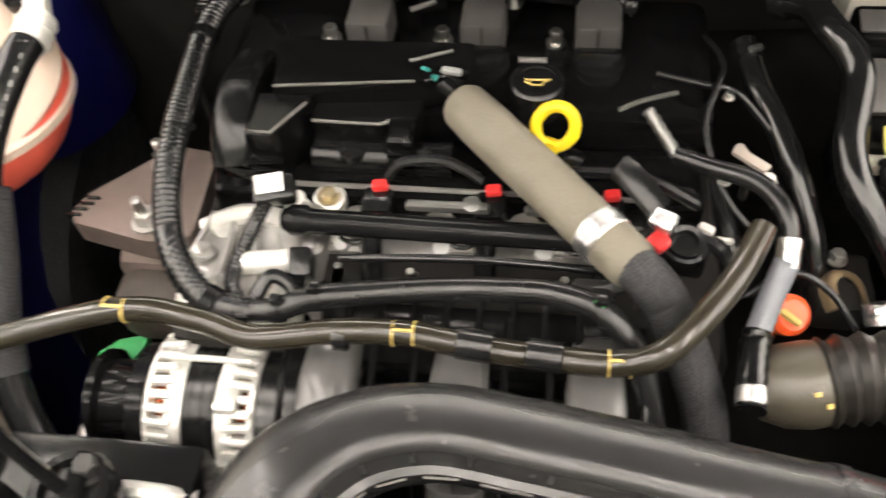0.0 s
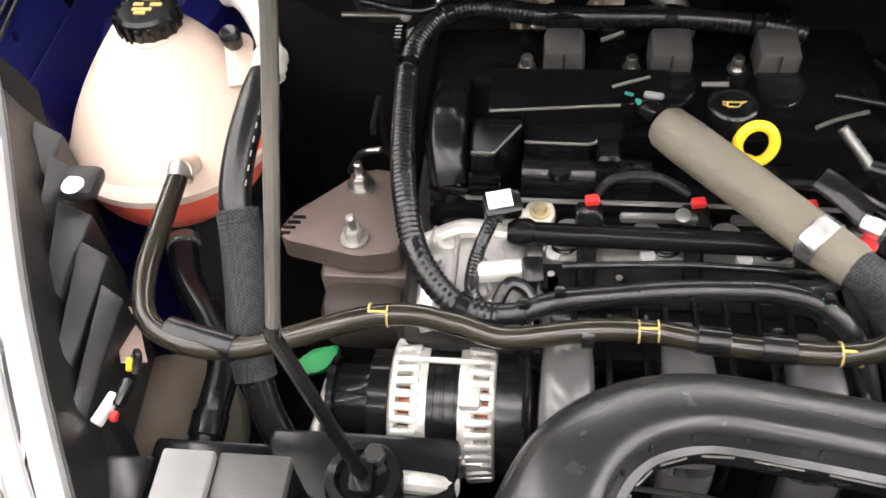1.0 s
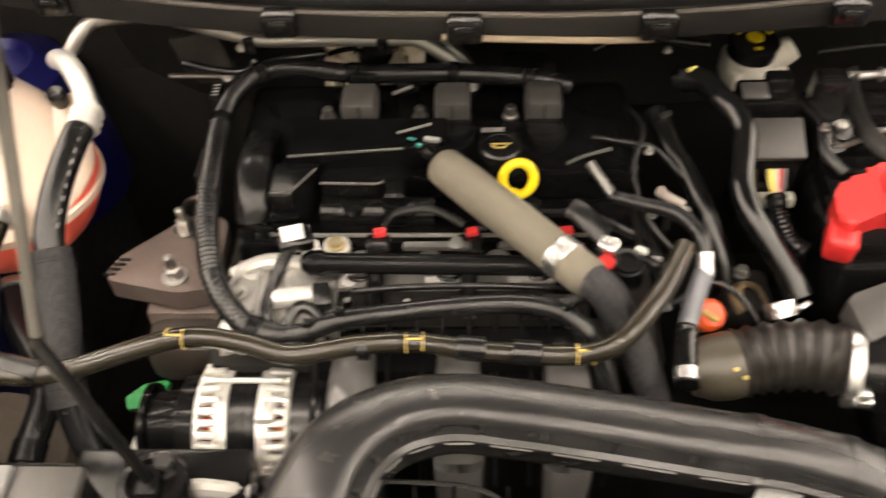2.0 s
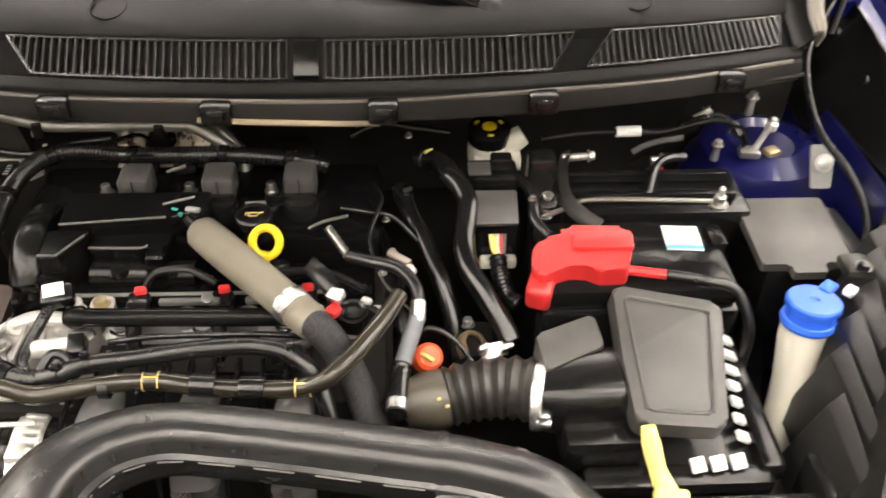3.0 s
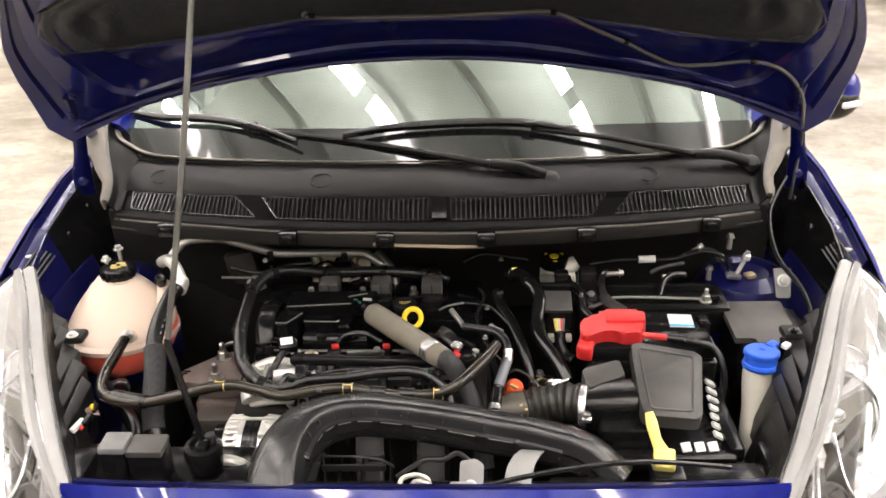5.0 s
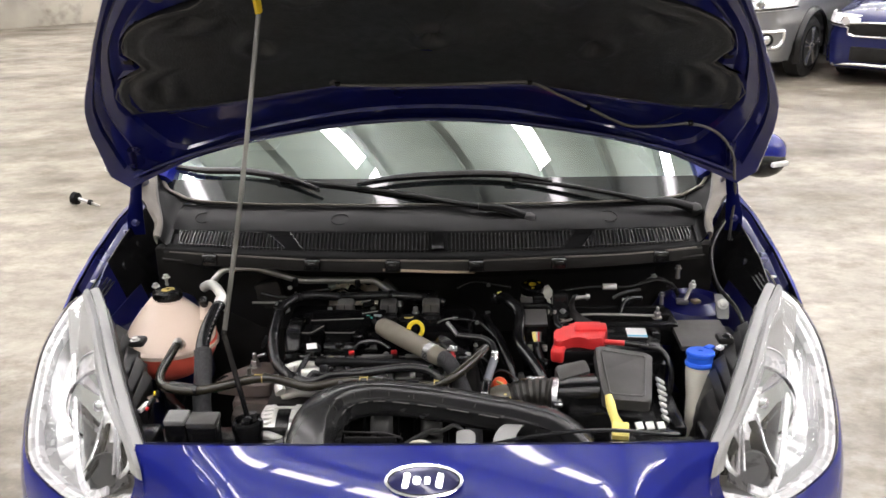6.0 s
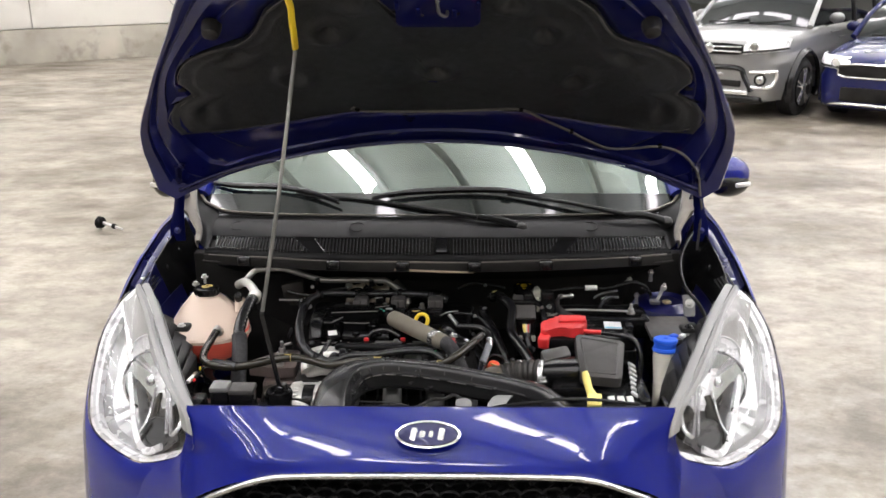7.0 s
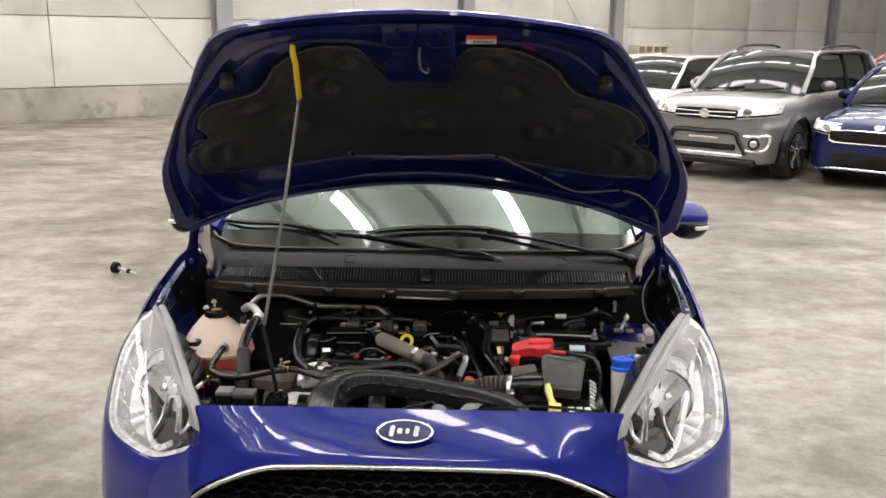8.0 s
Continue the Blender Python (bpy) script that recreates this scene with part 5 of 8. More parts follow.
for x in (-0.22, -0.575, 0.43):
    bm = NB()
    c = cowl_at(x, 0.66)
    u, w = V(1, 0, 0), V(0, 0.949, 0.316)
    tube(bm, [c + V(0, -0.001, 0.0052) + u * math.cos(q) * 0.021 + w * math.sin(q) * 0.021 for q in np.linspace(0, 2 * math.pi, 33)], 0.0012, 6, 1)
    part("plug", bm, COWL, cowl)
bm = NB()
box(bm, cowl_at(0.016, 0.24) + V(0, 0, 0.003), (0.03, 0.046, 0.012), 0.003, (42, 0, 0))
part("vent_bridge", bm, BLACK, cowl)
# cowl ends: a dark hollow beside the glass, a bead, and a dusty trim outside it
for sx in (-1, 1):
    inner = smooth_path([V(0.645, 0.735, 0.973), V(0.65, 0.80, 0.991), V(0.652, 0.85, 1.013), V(0.652, 0.905, 1.036), V(0.677, 0.931, 1.047), V(0.71, 0.963, 1.054), V(0.727, 0.992, 1.065), V(0.737, 1.014, 1.075)], 3)
    bead = smooth_path([V(0.668, 0.735, 0.994), V(0.675, 0.79, 1.008), V(0.697, 0.85, 1.03), V(0.71, 0.88, 1.045), V(0.72, 0.91, 1.062), V(0.73, 0.945, 1.085), V(0.737, 0.975, 1.098), V(0.742, 1.0, 1.108)], 3)
    outer = smooth_path([V(0.675, 0.73, 0.995), V(0.69, 0.785, 1.018), V(0.72, 0.83, 1.046), V(0.75, 0.875, 1.06), V(0.756, 0.90, 1.07), V(0.756, 0.93, 1.084), V(0.752, 0.96, 1.097), V(0.75, 1.0, 1.11)], 3)
    bm = NB()
    sheet(bm, [[flip(p.lerp(q, f) + V(0, 0.004 * math.sin(math.pi * f), -0.007 * math.sin(math.pi * f)), sx) for f in np.linspace(0, 1, 6)] for p, q in zip(inner, bead)], -0.003)
    part("end_panel", bm, COWL, cowl, "weathered black cowl end")
    bm = NB()
    tube(bm, [flip(p + V(0, -0.001, 0.002), sx) for p in bead[::2]], 0.0035, 8, 2)
    part("end_bead", bm, BEAD, cowl)
    bm = NB()
    rows = []
    for k, (p, q) in enumerate(zip(bead, outer)):
        wave = 0.0025 * math.sin(k * 1.7)
        rows.append([flip(p, sx), flip(p.lerp(q, 0.3) + V(0, -0.001, 0.005), sx), flip(p.lerp(q, 0.7) + V(wave, -0.002, 0.005), sx), flip(q + V(wave, 0, 0), sx), flip(q + V(-0.003, 0.004, -0.016), sx)])
    sheet(bm, rows, -0.003)
    part("end_trim", bm, TRIM, cowl, "dusty grey rubber corner trim")
# edge of the cowl against the glass, its gloss highlight painted as a pale tube
edge = [V(0.737, 1.012, 1.076), V(0.71, 0.961, 1.056), V(0.675, 0.928, 1.049), V(0.635, 0.898, 1.043), V(0.58, 0.87, 1.044)] + [cowl_back(x) + V(0, -0.001, 0.004) for x in (0.45, 0.3, 0.15)]
run = edge + [cowl_back(0) + V(0, -0.001, 0.004)] + [flip(p, -1) for p in edge[::-1]]
bm = NB()
tube(bm, run, [0.007, 0.0075, 0.0075, 0.007, 0.006, 0.0045, 0.0035, 0.003, 0.003, 0.003, 0.0035, 0.0045, 0.006, 0.007, 0.0075, 0.0075, 0.007], 8, 4, flat=0.6)
part("glass_edge", bm, TRIM, cowl, "pale rubber edge against the glass")


# ---- wipers ----
def wiper(piv, knee, end, blade):
    w = thing("wiper", piv, "black wiper arm with its blade resting on the windscreen", "wiper", "wipers")
    bm = NB()
    lathe(bm, piv, (0, -0.4, 0.9), [(-0.02, 0.016), (0.006, 0.018), (0.012, 0.016), (0.016, 0.009), (0.018, 0)], 20)
    part("pivot", bm, GREY, w)
    bm = NB()
    tube(bm, [piv + V(0, 0, 0.004), piv.lerp(knee, 0.5) + V(0, 0, 0.01), knee], [0.016, 0.014, 0.011], 10, 5, flat=0.6, up=(0, -0.4, 0.9))
    tube(bm, [knee, knee.lerp(end, 0.5) + V(0, 0, 0.006), end], [0.0085, 0.007, 0.006], 8, 5, flat=0.7, up=(0, -0.4, 0.9))
    part("arm", bm, COWL, w)
    bm = NB()
    tube(bm, [p + V(0, 0, 0.012) for p in blade], [0.004, 0.008, 0.009, 0.008, 0.004], 8, 5, flat=0.8)
    b = part("blade", bm, BLACK, w)
    bm = NB()
    tube(bm, [p + V(0, 0, 0.004) for p in blade], 0.003, 6, 5)
    part("rubber_lip", bm, RUBBER, b)
    bm = NB()
    box(bm, end + V(0, 0, 0.01), (0.03, 0.014, 0.014), 0.004)
    part("joint", bm, BLACK, b)
    return w


wiper(V(0.234, 0.729, 1.034), V(0.114, 0.740, 1.066), V(-0.39, 0.88, 1.098), [V(-0.70, 1.02, 1.089), V(-0.605, 0.964, 1.092), V(-0.484, 0.922, 1.099), V(-0.38, 0.873, 1.095), V(-0.281, 0.814, 1.082)])
wiper(V(0.664, 0.851, 1.018), V(0.535, 0.822, 1.052), V(0.20, 0.838, 1.106), [V(-0.187, 0.821, 1.093), V(-0.073, 0.832, 1.105), V(0.08, 0.841, 1.109), V(0.201, 0.844, 1.105), V(0.30, 0.836, 1.088)])


# ---- engine bay shell ----
bay = thing("engine_bay", (0, 0.45, 0.3), "dark engine bay shell with blue inner wings", "engine bay", kind="structure")
bm = NB()
box(bm, (0, 0.45, 0.33), (1.5, 0.95, 0.04), 0.005)
part("undertray", bm, DARK, bay)
bm = NB()
box(bm, (0, 0.885, 0.62), (1.46, 0.04, 0.6), 0.005)
part("firewall", bm, DARK, bay)
bm = NB()
box(bm, (0, 0.14, 0.53), (1.0, 0.03, 0.4), 0.005)
part("radiator", bm, DARK, bay)
for sx in (-1, 1):
    bm = NB()
    rows = [[V(sx * 0.752, y, 0.85), V(sx * 0.735, y, 0.80), V(sx * 0.70, y, 0.66), V(sx * 0.66, y, 0.35)] for y in (0.56, 0.7, 0.9)]
    rows = [[V(sx * 0.66, 0.3, 0.82), V(sx * 0.655, 0.3, 0.76), V(sx * 0.65, 0.3, 0.66), V(sx * 0.62, 0.3, 0.35)], [V(sx * 0.712, 0.46, 0.87), V(sx * 0.70, 0.46, 0.80), V(sx * 0.68, 0.46, 0.66), V(sx * 0.64, 0.46, 0.35)]] + rows
    sheet(bm, rows, 0.004)
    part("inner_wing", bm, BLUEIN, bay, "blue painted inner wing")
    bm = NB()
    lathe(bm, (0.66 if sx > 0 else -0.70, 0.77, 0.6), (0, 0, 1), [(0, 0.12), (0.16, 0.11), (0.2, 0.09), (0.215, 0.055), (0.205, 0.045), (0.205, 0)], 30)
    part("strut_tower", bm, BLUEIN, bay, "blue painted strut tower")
for p in (V(-0.659, 0.725, 0.893), V(-0.678, 0.70, 0.88)):
    bm = NB()
    cyl(bm, p - V(0, 0, 0.08), p, 0.004, None, 8)
    bolt(bm, p, 0.007, 0.007)
    part("tower_stud", bm, ALUPALE, bay, "bright tower stud")


# ---- engine ----
engine = thing("engine", (-0.1, 0.5, 0.35), "black and aluminium petrol engine filling the middle of the bay", "engine")
bm = NB()
box(bm, (-0.12, 0.5, 0.56), (0.46, 0.34, 0.42), 0.03)
part("block", bm, DARK, engine)
bm = NB()
box(bm, (-0.12, 0.45, 0.752), (0.40, 0.054, 0.05), 0.012)
head = part("cylinder_head", bm, ALU, engine, "cast aluminium cylinder head")
for k in range(6):
    bm = NB()
    box(bm, (-0.27 + k * 0.062, 0.40, 0.755), (0.022, 0.035, 0.03), 0.006)
    part("lug", bm, ALU, head)
for x in (-0.235, -0.195, -0.125, -0.055, 0.02):
    bm = NB()
    lathe(bm, (x, 0.445, 0.785), (0, 0, 1), [(0, 0.014), (0.012, 0.013), (0.014, 0.008), (0.014, 0)], 14)
    part("boss", bm, ALU, head)
bm = NB()
box(bm, (-0.12, 0.612, 0.805), (0.44, 0.166, 0.06), 0.015)
box(bm, (-0.12, 0.50, 0.775), (0.42, 0.07, 0.05), 0.01)
cover = part("cam_cover", bm, COVER, engine, "black plastic cam cover")
bm = NB()
prism(bm, round_poly([(-0.273, 0.526), (-0.15, 0.537), (-0.105, 0.55), (-0.105, 0.588), (-0.273, 0.588)], 0.006, 2), 0.03, pose(0, 0, 0.836, 0, 0, 0), 0.003, 2)
part("raised_panel", bm, COVER, cover, sharp=20)
bm = NB()
prism(bm, round_poly([(-0.240, 0.509), (-0.18, 0.507), (-0.172, 0.513), (-0.148, 0.513), (-0.146, 0.545), (-0.240, 0.537)], 0.004, 2), 0.03, pose(0, 0, 0.814, 0, 0, 0), 0.003, 2)
part("lower_step", bm, COVER, cover, sharp=20)
bm = NB()
prism(bm, round_poly([(-0.287, 0.482), (-0.265, 0.481), (-0.24, 0.52), (-0.24, 0.53), (-0.287, 0.53)], 0.004, 2), 0.07, pose(0, 0, 0.786, 0, 0, 0), 0.003, 1)
part("bracket", bm, COVER, cover, sharp=20)
bm = NB()
prism(bm, round_poly([(-0.172, 0.49), (-0.150, 0.49), (-0.150, 0.52), (-0.172, 0.518)], 0.003, 2), 0.05, pose(0, 0, 0.794, 0, 0, 0), 0.003, 1)
part("bracket", bm, COVER, cover, sharp=20)
for k in range(4):
    bm = NB()
    box(bm, (-0.274, 0.4815, 0.826 - k * 0.009), (0.03, 0.014, 0.004), 0.0015)
    part("bracket_fin", bm, COVER, cover)
    bm = NB()
    box(bm, (-0.161, 0.49, 0.83 - k * 0.009), (0.022, 0.012, 0.004), 0.0015)
    part("bracket_fin", bm, COVER, cover)
# Thin pale tubes: the highlights along the cover's edges, put in as colour.
bm = NB()
tube(bm, [V(-0.271, 0.527, 0.8655), V(-0.152, 0.5375, 0.8655)], 0.0014, 8, 1)
tube(bm, [V(-0.238, 0.51, 0.8435), V(-0.18, 0.508, 0.8435), V(-0.173, 0.5135, 0.8435)], 0.0014, 8, 2)
tube(bm, [V(-0.285, 0.483, 0.8565), V(-0.265, 0.482, 0.8565), V(-0.242, 0.518, 0.8565)], 0.0012, 8, 1)
tube(bm, [V(-0.07, 0.60, 0.836), V(-0.045, 0.60, 0.836)], 0.003, 6, 1)
tube(bm, [V(-0.159, 0.561, 0.8665), V(-0.124, 0.575, 0.8665)], 0.0018, 6, 1)
tube(bm, [V(-0.168, 0.63, 0.865), V(-0.147, 0.642, 0.865)], 0.0022, 6, 1)
tube(bm, [V(-0.30, 0.49, 0.805), V(-0.29, 0.478, 0.80), V(-0.12, 0.476, 0.799), V(0.05, 0.475, 0.798)], 0.003, 8, 3)
part("bead", bm, BEAD, cover)
bm = NB()
cyl(bm, (-0.24, 0.506, 0.806), (-0.12, 0.504, 0.806), 0.016, None, 20)
part("tube_section", bm, BLACK, cover)
for x in (-0.205, -0.147, -0.02):
    bm = NB()
    lathe(bm, (x, 0.498, 0.777), (0, 0, 1), [(0, 0.013), (0.02, 0.013), (0.022, 0.009), (0.036, 0.008), (0.038, 0.011), (0.046, 0.011), (0.048, 0.006), (0.048, 0)], 16)
    part("cover_screw", bm, BLACK, cover)
bm = NB()
tube(bm, [V(-0.311, 0.60, 0.825), V(-0.311, 0.555, 0.838), V(-0.310, 0.51, 0.828), V(-0.309, 0.485, 0.795), V(-0.309, 0.478, 0.74)], 0.02, 16, 6, flat=0.7, up=(0, 0.5, 1), square=0.6)
part("side_box", bm, BLACK, engine, "smooth black side cover")
# coils
for i, x in enumerate((-0.202, -0.100, 0.0)):
    bm = NB()
    box(bm, (x - 0.002, 0.622, 0.854), (0.04, 0.044, 0.036), 0.007)
    coil = part("ignition_coil", bm, LIDGREY, engine, "dark grey ignition coil")
    bm = NB()
    box(bm, (x - 0.002, 0.598, 0.84), (0.042, 0.012, 0.024), 0.005)
    part("coil_front", bm, BLACK, coil)
    bm = NB()
    box(bm, (x, 0.668, 0.858), (0.034, 0.026, 0.026), 0.005)
    part("coil_plug", bm, BLACK, coil)
    bm = NB()
    box(bm, (x - 0.002, 0.5998, 0.86), (0.002, 0.003, 0.022), 0.0008)
    part("coil_seam", bm, DARK, coil)
    bm = NB()
    lathe(bm, (x + 0.001, 0.59, 0.828), (0, 0, 1), [(0, 0.022), (0.006, 0.022), (0.008, 0.019), (0.011, 0.019), (0.012, 0.022), (0.017, 0.021), (0.018, 0.017), (0.018, 0)], 20)
    part("boot", bm, BLACK, coil)
    bm = NB()
    bolt(bm, (x - 0.038, 0.612, 0.845), 0.006, 0.012)
    part("coil_bolt", bm, STEEL, coil)
    bm = NB()
    box(bm, (x - 0.035, 0.615, 0.838), (0.026, 0.022, 0.012), 0.004)
    part("coil_foot", bm, BLACK, coil)
# oil cap and dipstick
bm = NB()
lathe(bm, (-0.051, 0.543, 0.832), (0, 0, 1), [(0, 0.02), (0.018, 0.02), (0.02, 0.0225), (0.031, 0.0225), (0.033, 0.02), (0.033, 0.017), (0.032, 0.0165), (0.032, 0)], 28)
cap = part("oil_cap", bm, BLACK, engine, "black oil filler cap with a yellow mark")
bm = NB()
tube(bm, [V(-0.051 + dx, 0.541 + dy, 0.8647) for dx, dy in ((-0.006, 0.003), (-0.005, -0.003), (0.004, -0.003), (0.006, 0.001), (0.011, 0.004), (0.005, 0.003), (-0.006, 0.003))], 0.0008, 6, 1)
tube(bm, [V(-0.057, 0.543, 0.8647), V(-0.0605, 0.545, 0.8647), V(-0.0605, 0.541, 0.8647), V(-0.0565, 0.539, 0.8647)], 0.0007, 6, 1)
part("cap_mark", bm, PRINTY, cap)
bm = NB()
MD = pose(-0.034, 0.503, 0.853, 66, 14, -10)
ring = [MD @ V(math.cos(a) * 0.0155, math.sin(a) * 0.0175, 0) for a in np.linspace(0, 2 * math.pi, 25)]
tube(bm, ring, 0.005, 10, 2)
tube(bm, [MD @ V(0, -0.014, 0), MD @ V(0.001, -0.026, 0), MD @ V(0.002, -0.036, 0.0)], [0.0105, 0.0085, 0.0065], 10, 3)
dip = part("dipstick", bm, YELLOW, engine, "yellow oil dipstick ring")
bm = NB()
cyl(bm, MD @ V(0.002, -0.034, 0), (-0.028, 0.47, 0.72), 0.0045)
part("dipstick_tube", bm, BLACK, dip)
# fuel rail and injectors
bm = NB()
cyl(bm, (-0.245, 0.425, 0.815), (0.06, 0.425, 0.806), 0.0105, None, 20)
lathe(bm, (-0.25, 0.425, 0.815), (1, 0, 0), [(0, 0.008), (0.008, 0.013), (0.02, 0.013), (0.024, 0.0105)], 20)
rail = part("fuel_rail", bm, GLOSSBLK, engine, "black fuel rail")
for x in (-0.179, -0.085, 0.01):
    bm = NB()
    box(bm, (x + 0.002, 0.452, 0.80), (0.026, 0.028, 0.03), 0.005)
    cyl(bm, (x, 0.43, 0.805), (x, 0.40, 0.765), 0.009)
    inj = part("injector", bm, BLACK, rail)
    bm = NB()
    box(bm, (x + 0.004, 0.463, 0.818), (0.013, 0.009, 0.008), 0.002, (0, 0, 10))
    part("connector_lock", bm, RED, inj, "red connector lock")
for x in (-0.20, -0.115, -0.03):
    bm = NB()
    box(bm, (x, 0.44, 0.776), (0.03, 0.012, 0.006), 0.002, (30, 0, 0))
    lathe(bm, (x - 0.008, 0.432, 0.776), (0, -0.4, 1), [(0, 0.007), (0.006, 0.007), (0.006, 0)], 12)
    part("rail_bracket", bm, WHITE, rail, "pale bracket")
bm = NB()
tube(bm, [V(-0.17, 0.47, 0.82), V(-0.155, 0.475, 0.835), V(-0.12, 0.475, 0.838), V(-0.09, 0.467, 0.825)], 0.0045, 8)
tube(bm, [V(-0.05, 0.475, 0.83), V(0.03, 0.47, 0.835), V(0.08, 0.455, 0.82)], 0.005, 8)
part("injector_cable", bm, RUBBER, rail)
# timing side housing in bare aluminium
bm = NB()
box(bm, (-0.275, 0.405, 0.765), (0.11, 0.10, 0.06), 0.018)
housing = part("front_housing", bm, ALU, engine, "bare cast aluminium housing")
for p, ax, prof in (((-0.25, 0.42, 0.785), (0, 0, 1), [(0, 0.024), (0.012, 0.022), (0.016, 0.015), (0.016, 0)]),
                    ((-0.29, 0.385, 0.785), (0, 0, 1), [(0, 0.018), (0.012, 0.016), (0.014, 0)]),
                    ((-0.235, 0.375, 0.775), (0.2, -1, 0.3), [(0, 0.022), (0.03, 0.02), (0.03, 0.014), (0.01, 0.012), (0.01, 0)])):
    bm = NB()
    lathe(bm, p, ax, prof, 20)
    part("housing_boss", bm, ALU, housing)
for pts, r in (([V(-0.325, 0.43, 0.79), V(-0.29, 0.44, 0.80), V(-0.25, 0.435, 0.80)], 0.009), ([V(-0.31, 0.36, 0.77), V(-0.27, 0.35, 0.785), V(-0.225, 0.352, 0.785)], 0.012)):
    bm = NB()
    tube(bm, pts, r, 10)
    part("housing_pipe", bm, ALUPALE, housing)
for p in ((-0.315, 0.40, 0.798), (-0.26, 0.365, 0.792), (-0.225, 0.41, 0.80)):
    bm = NB()
    bolt(bm, p, 0.007, 0.006)
    part("housing_bolt", bm, STEEL, housing)
for x, y, z, r in ((-0.305, 0.43, 0.792, 0.012), (-0.27, 0.392, 0.797, 0.009), (-0.30, 0.365, 0.79, 0.01)):
    bm = NB()
    lathe(bm, (x, y, z), (0.1, -0.2, 1), [(0, r), (0.008, r * 0.9), (0.008, r * 0.55), (0.004, r * 0.5), (0.004, 0)], 16)
    part("housing_boss", bm, ALUPALE, housing)
for k in range(4):
    bm = NB()
    box(bm, (-0.322 + k * 0.026, 0.412 - 0.006 * k, 0.798), (0.004, 0.06, 0.008), 0.0015, (0, 0, 12 * k - 10))
    part("housing_rib", bm, ALU, housing)
bm = NB()
cyl(bm, (-0.278, 0.384, 0.808), (-0.236, 0.388, 0.81), 0.0095, None, 16)
part("housing_stub", bm, ALUPALE, engine, "pale round stub")
bm = NB()
box(bm, (-0.226, 0.384, 0.812), (0.018, 0.024, 0.022), 0.003, (20, 0, 6))
box(bm, (-0.228, 0.368, 0.805), (0.013, 0.014, 0.014), 0.003)
part("stub_connector", bm, BLACK, engine)
# bare metal of the head showing round the fuel rail
for x, w in ((-0.187, 0.04), (-0.094, 0.042), (0.0, 0.036)):
    bm = NB()
    prism(bm, round_poly([(-w / 2, -0.008), (w / 2, -0.008), (w / 2 - 0.005, 0.006), (-w / 2 + 0.003, 0.007)], 0.002), 0.004, pose(x - 0.012, 0.438, 0.776), 0.001)
    face = part("port_face", bm, ALUPALE, engine, "bright machined port face")
    bm = NB()
    tube(bm, [V(x - 0.012 + math.cos(a) * 0.011, 0.438 + math.sin(a) * 0.008, 0.782) for a in np.linspace(3.4, 6.0, 9)], 0.0022, 6)
    part("clip_ring", bm, BLACK, face)
for x, w in ((-0.117, 0.068), (-0.03, 0.05)):
    bm = NB()
    box(bm, (x, 0.4445, 0.817), (w, 0.009, 0.008), 0.003)
    lathe(bm, (x + w * 0.3, 0.4445, 0.82), (0, -0.3, 1), [(0, 0.007), (0.004, 0.007), (0.005, 0.004), (0.005, 0)], 14)
    part("head_edge", bm, ROD, engine, "bare cast edge of the cylinder head")
bm = NB()
lathe(bm, (-0.222, 0.466, 0.79), (0, -0.2, 1), [(0, 0.015), (0.008, 0.014), (0.01, 0.009), (0.01, 0)], 20)
boss = part("head_boss", bm, ALUPALE, engine, "pale aluminium boss")
bm = NB()
bolt(bm, (-0.222, 0.464, 0.799), 0.007, 0.006)
part("boss_nut", bm, material("yellow plated nut", (0.5, 0.42, 0.26), 0.35, metal=0.8), boss, "yellowish plated nut")
bm = NB()
box(bm, (-0.255, 0.438, 0.835), (0.034, 0.022, 0.02), 0.004, (20, 0, 15))
sens = part("sensor", bm, BLACK, engine)
bm = NB()
box(bm, (-0.257, 0.436, 0.847), (0.022, 0.016, 0.001), 0, (20, 0, 15))
part("sensor_label", bm, WHITE, sens, "white sensor label")
bm = NB()
lathe(bm, (-0.244, 0.445, 0.785), (0, 0, 1), [(0, 0.012), (0.02, 0.012), (0.02, 0.009), (0.034, 0.009), (0.034, 0)], 16)
part("sensor_stem", bm, ALUPALE, sens)
# intake manifold
bm = NB()
box(bm, (-0.11, 0.35, 0.752), (0.26, 0.06, 0.05), 0.012)
manifold = part("manifold", bm, GLOSSBLK, engine, "black ribbed intake manifold")
for k in range(9):
    bm = NB()
    box(bm, (-0.215 + k * 0.026, 0.365, 0.777), (0.006, 0.05, 0.012), 0.002)
    part("rib", bm, GLOSSBLK, manifold)
for x in (-0.194, -0.095, 0.006):
    bm = NB()
    tube(bm, [V(x, 0.352, 0.75), V(x, 0.335, 0.765), V(x, 0.30, 0.77), V(x, 0.27, 0.752), V(x, 0.255, 0.70), V(x, 0.26, 0.62)], [0.02, 0.022, 0.023, 0.024, 0.024, 0.024], 20, 6, square=0.6, up=(0, 0.3, 1))
    part("runner", bm, RUNNER, manifold)
    for sx in (-0.034, 0.034):
        bm = NB()
        tube(bm, [V(x + sx, 0.36, 0.785), V(x + sx, 0.30, 0.785), V(x + sx, 0.262, 0.76), V(x + sx, 0.25, 0.69)], 0.003, 6)
        part("rib", bm, GLOSSBLK, manifold)
bm = NB()
prism(bm, round_poly([(-0.225, 0.378), (-0.19, 0.372), (-0.15, 0.378), (-0.11, 0.372), (-0.06, 0.378), (-0.02, 0.372), (0.03, 0.378), (0.04, 0.41), (-0.235, 0.412)], 0.008), 0.012, pose(0, 0.02, 0.752), 0.003)
part("flange", bm, GLOSSBLK, manifold, sharp=25)
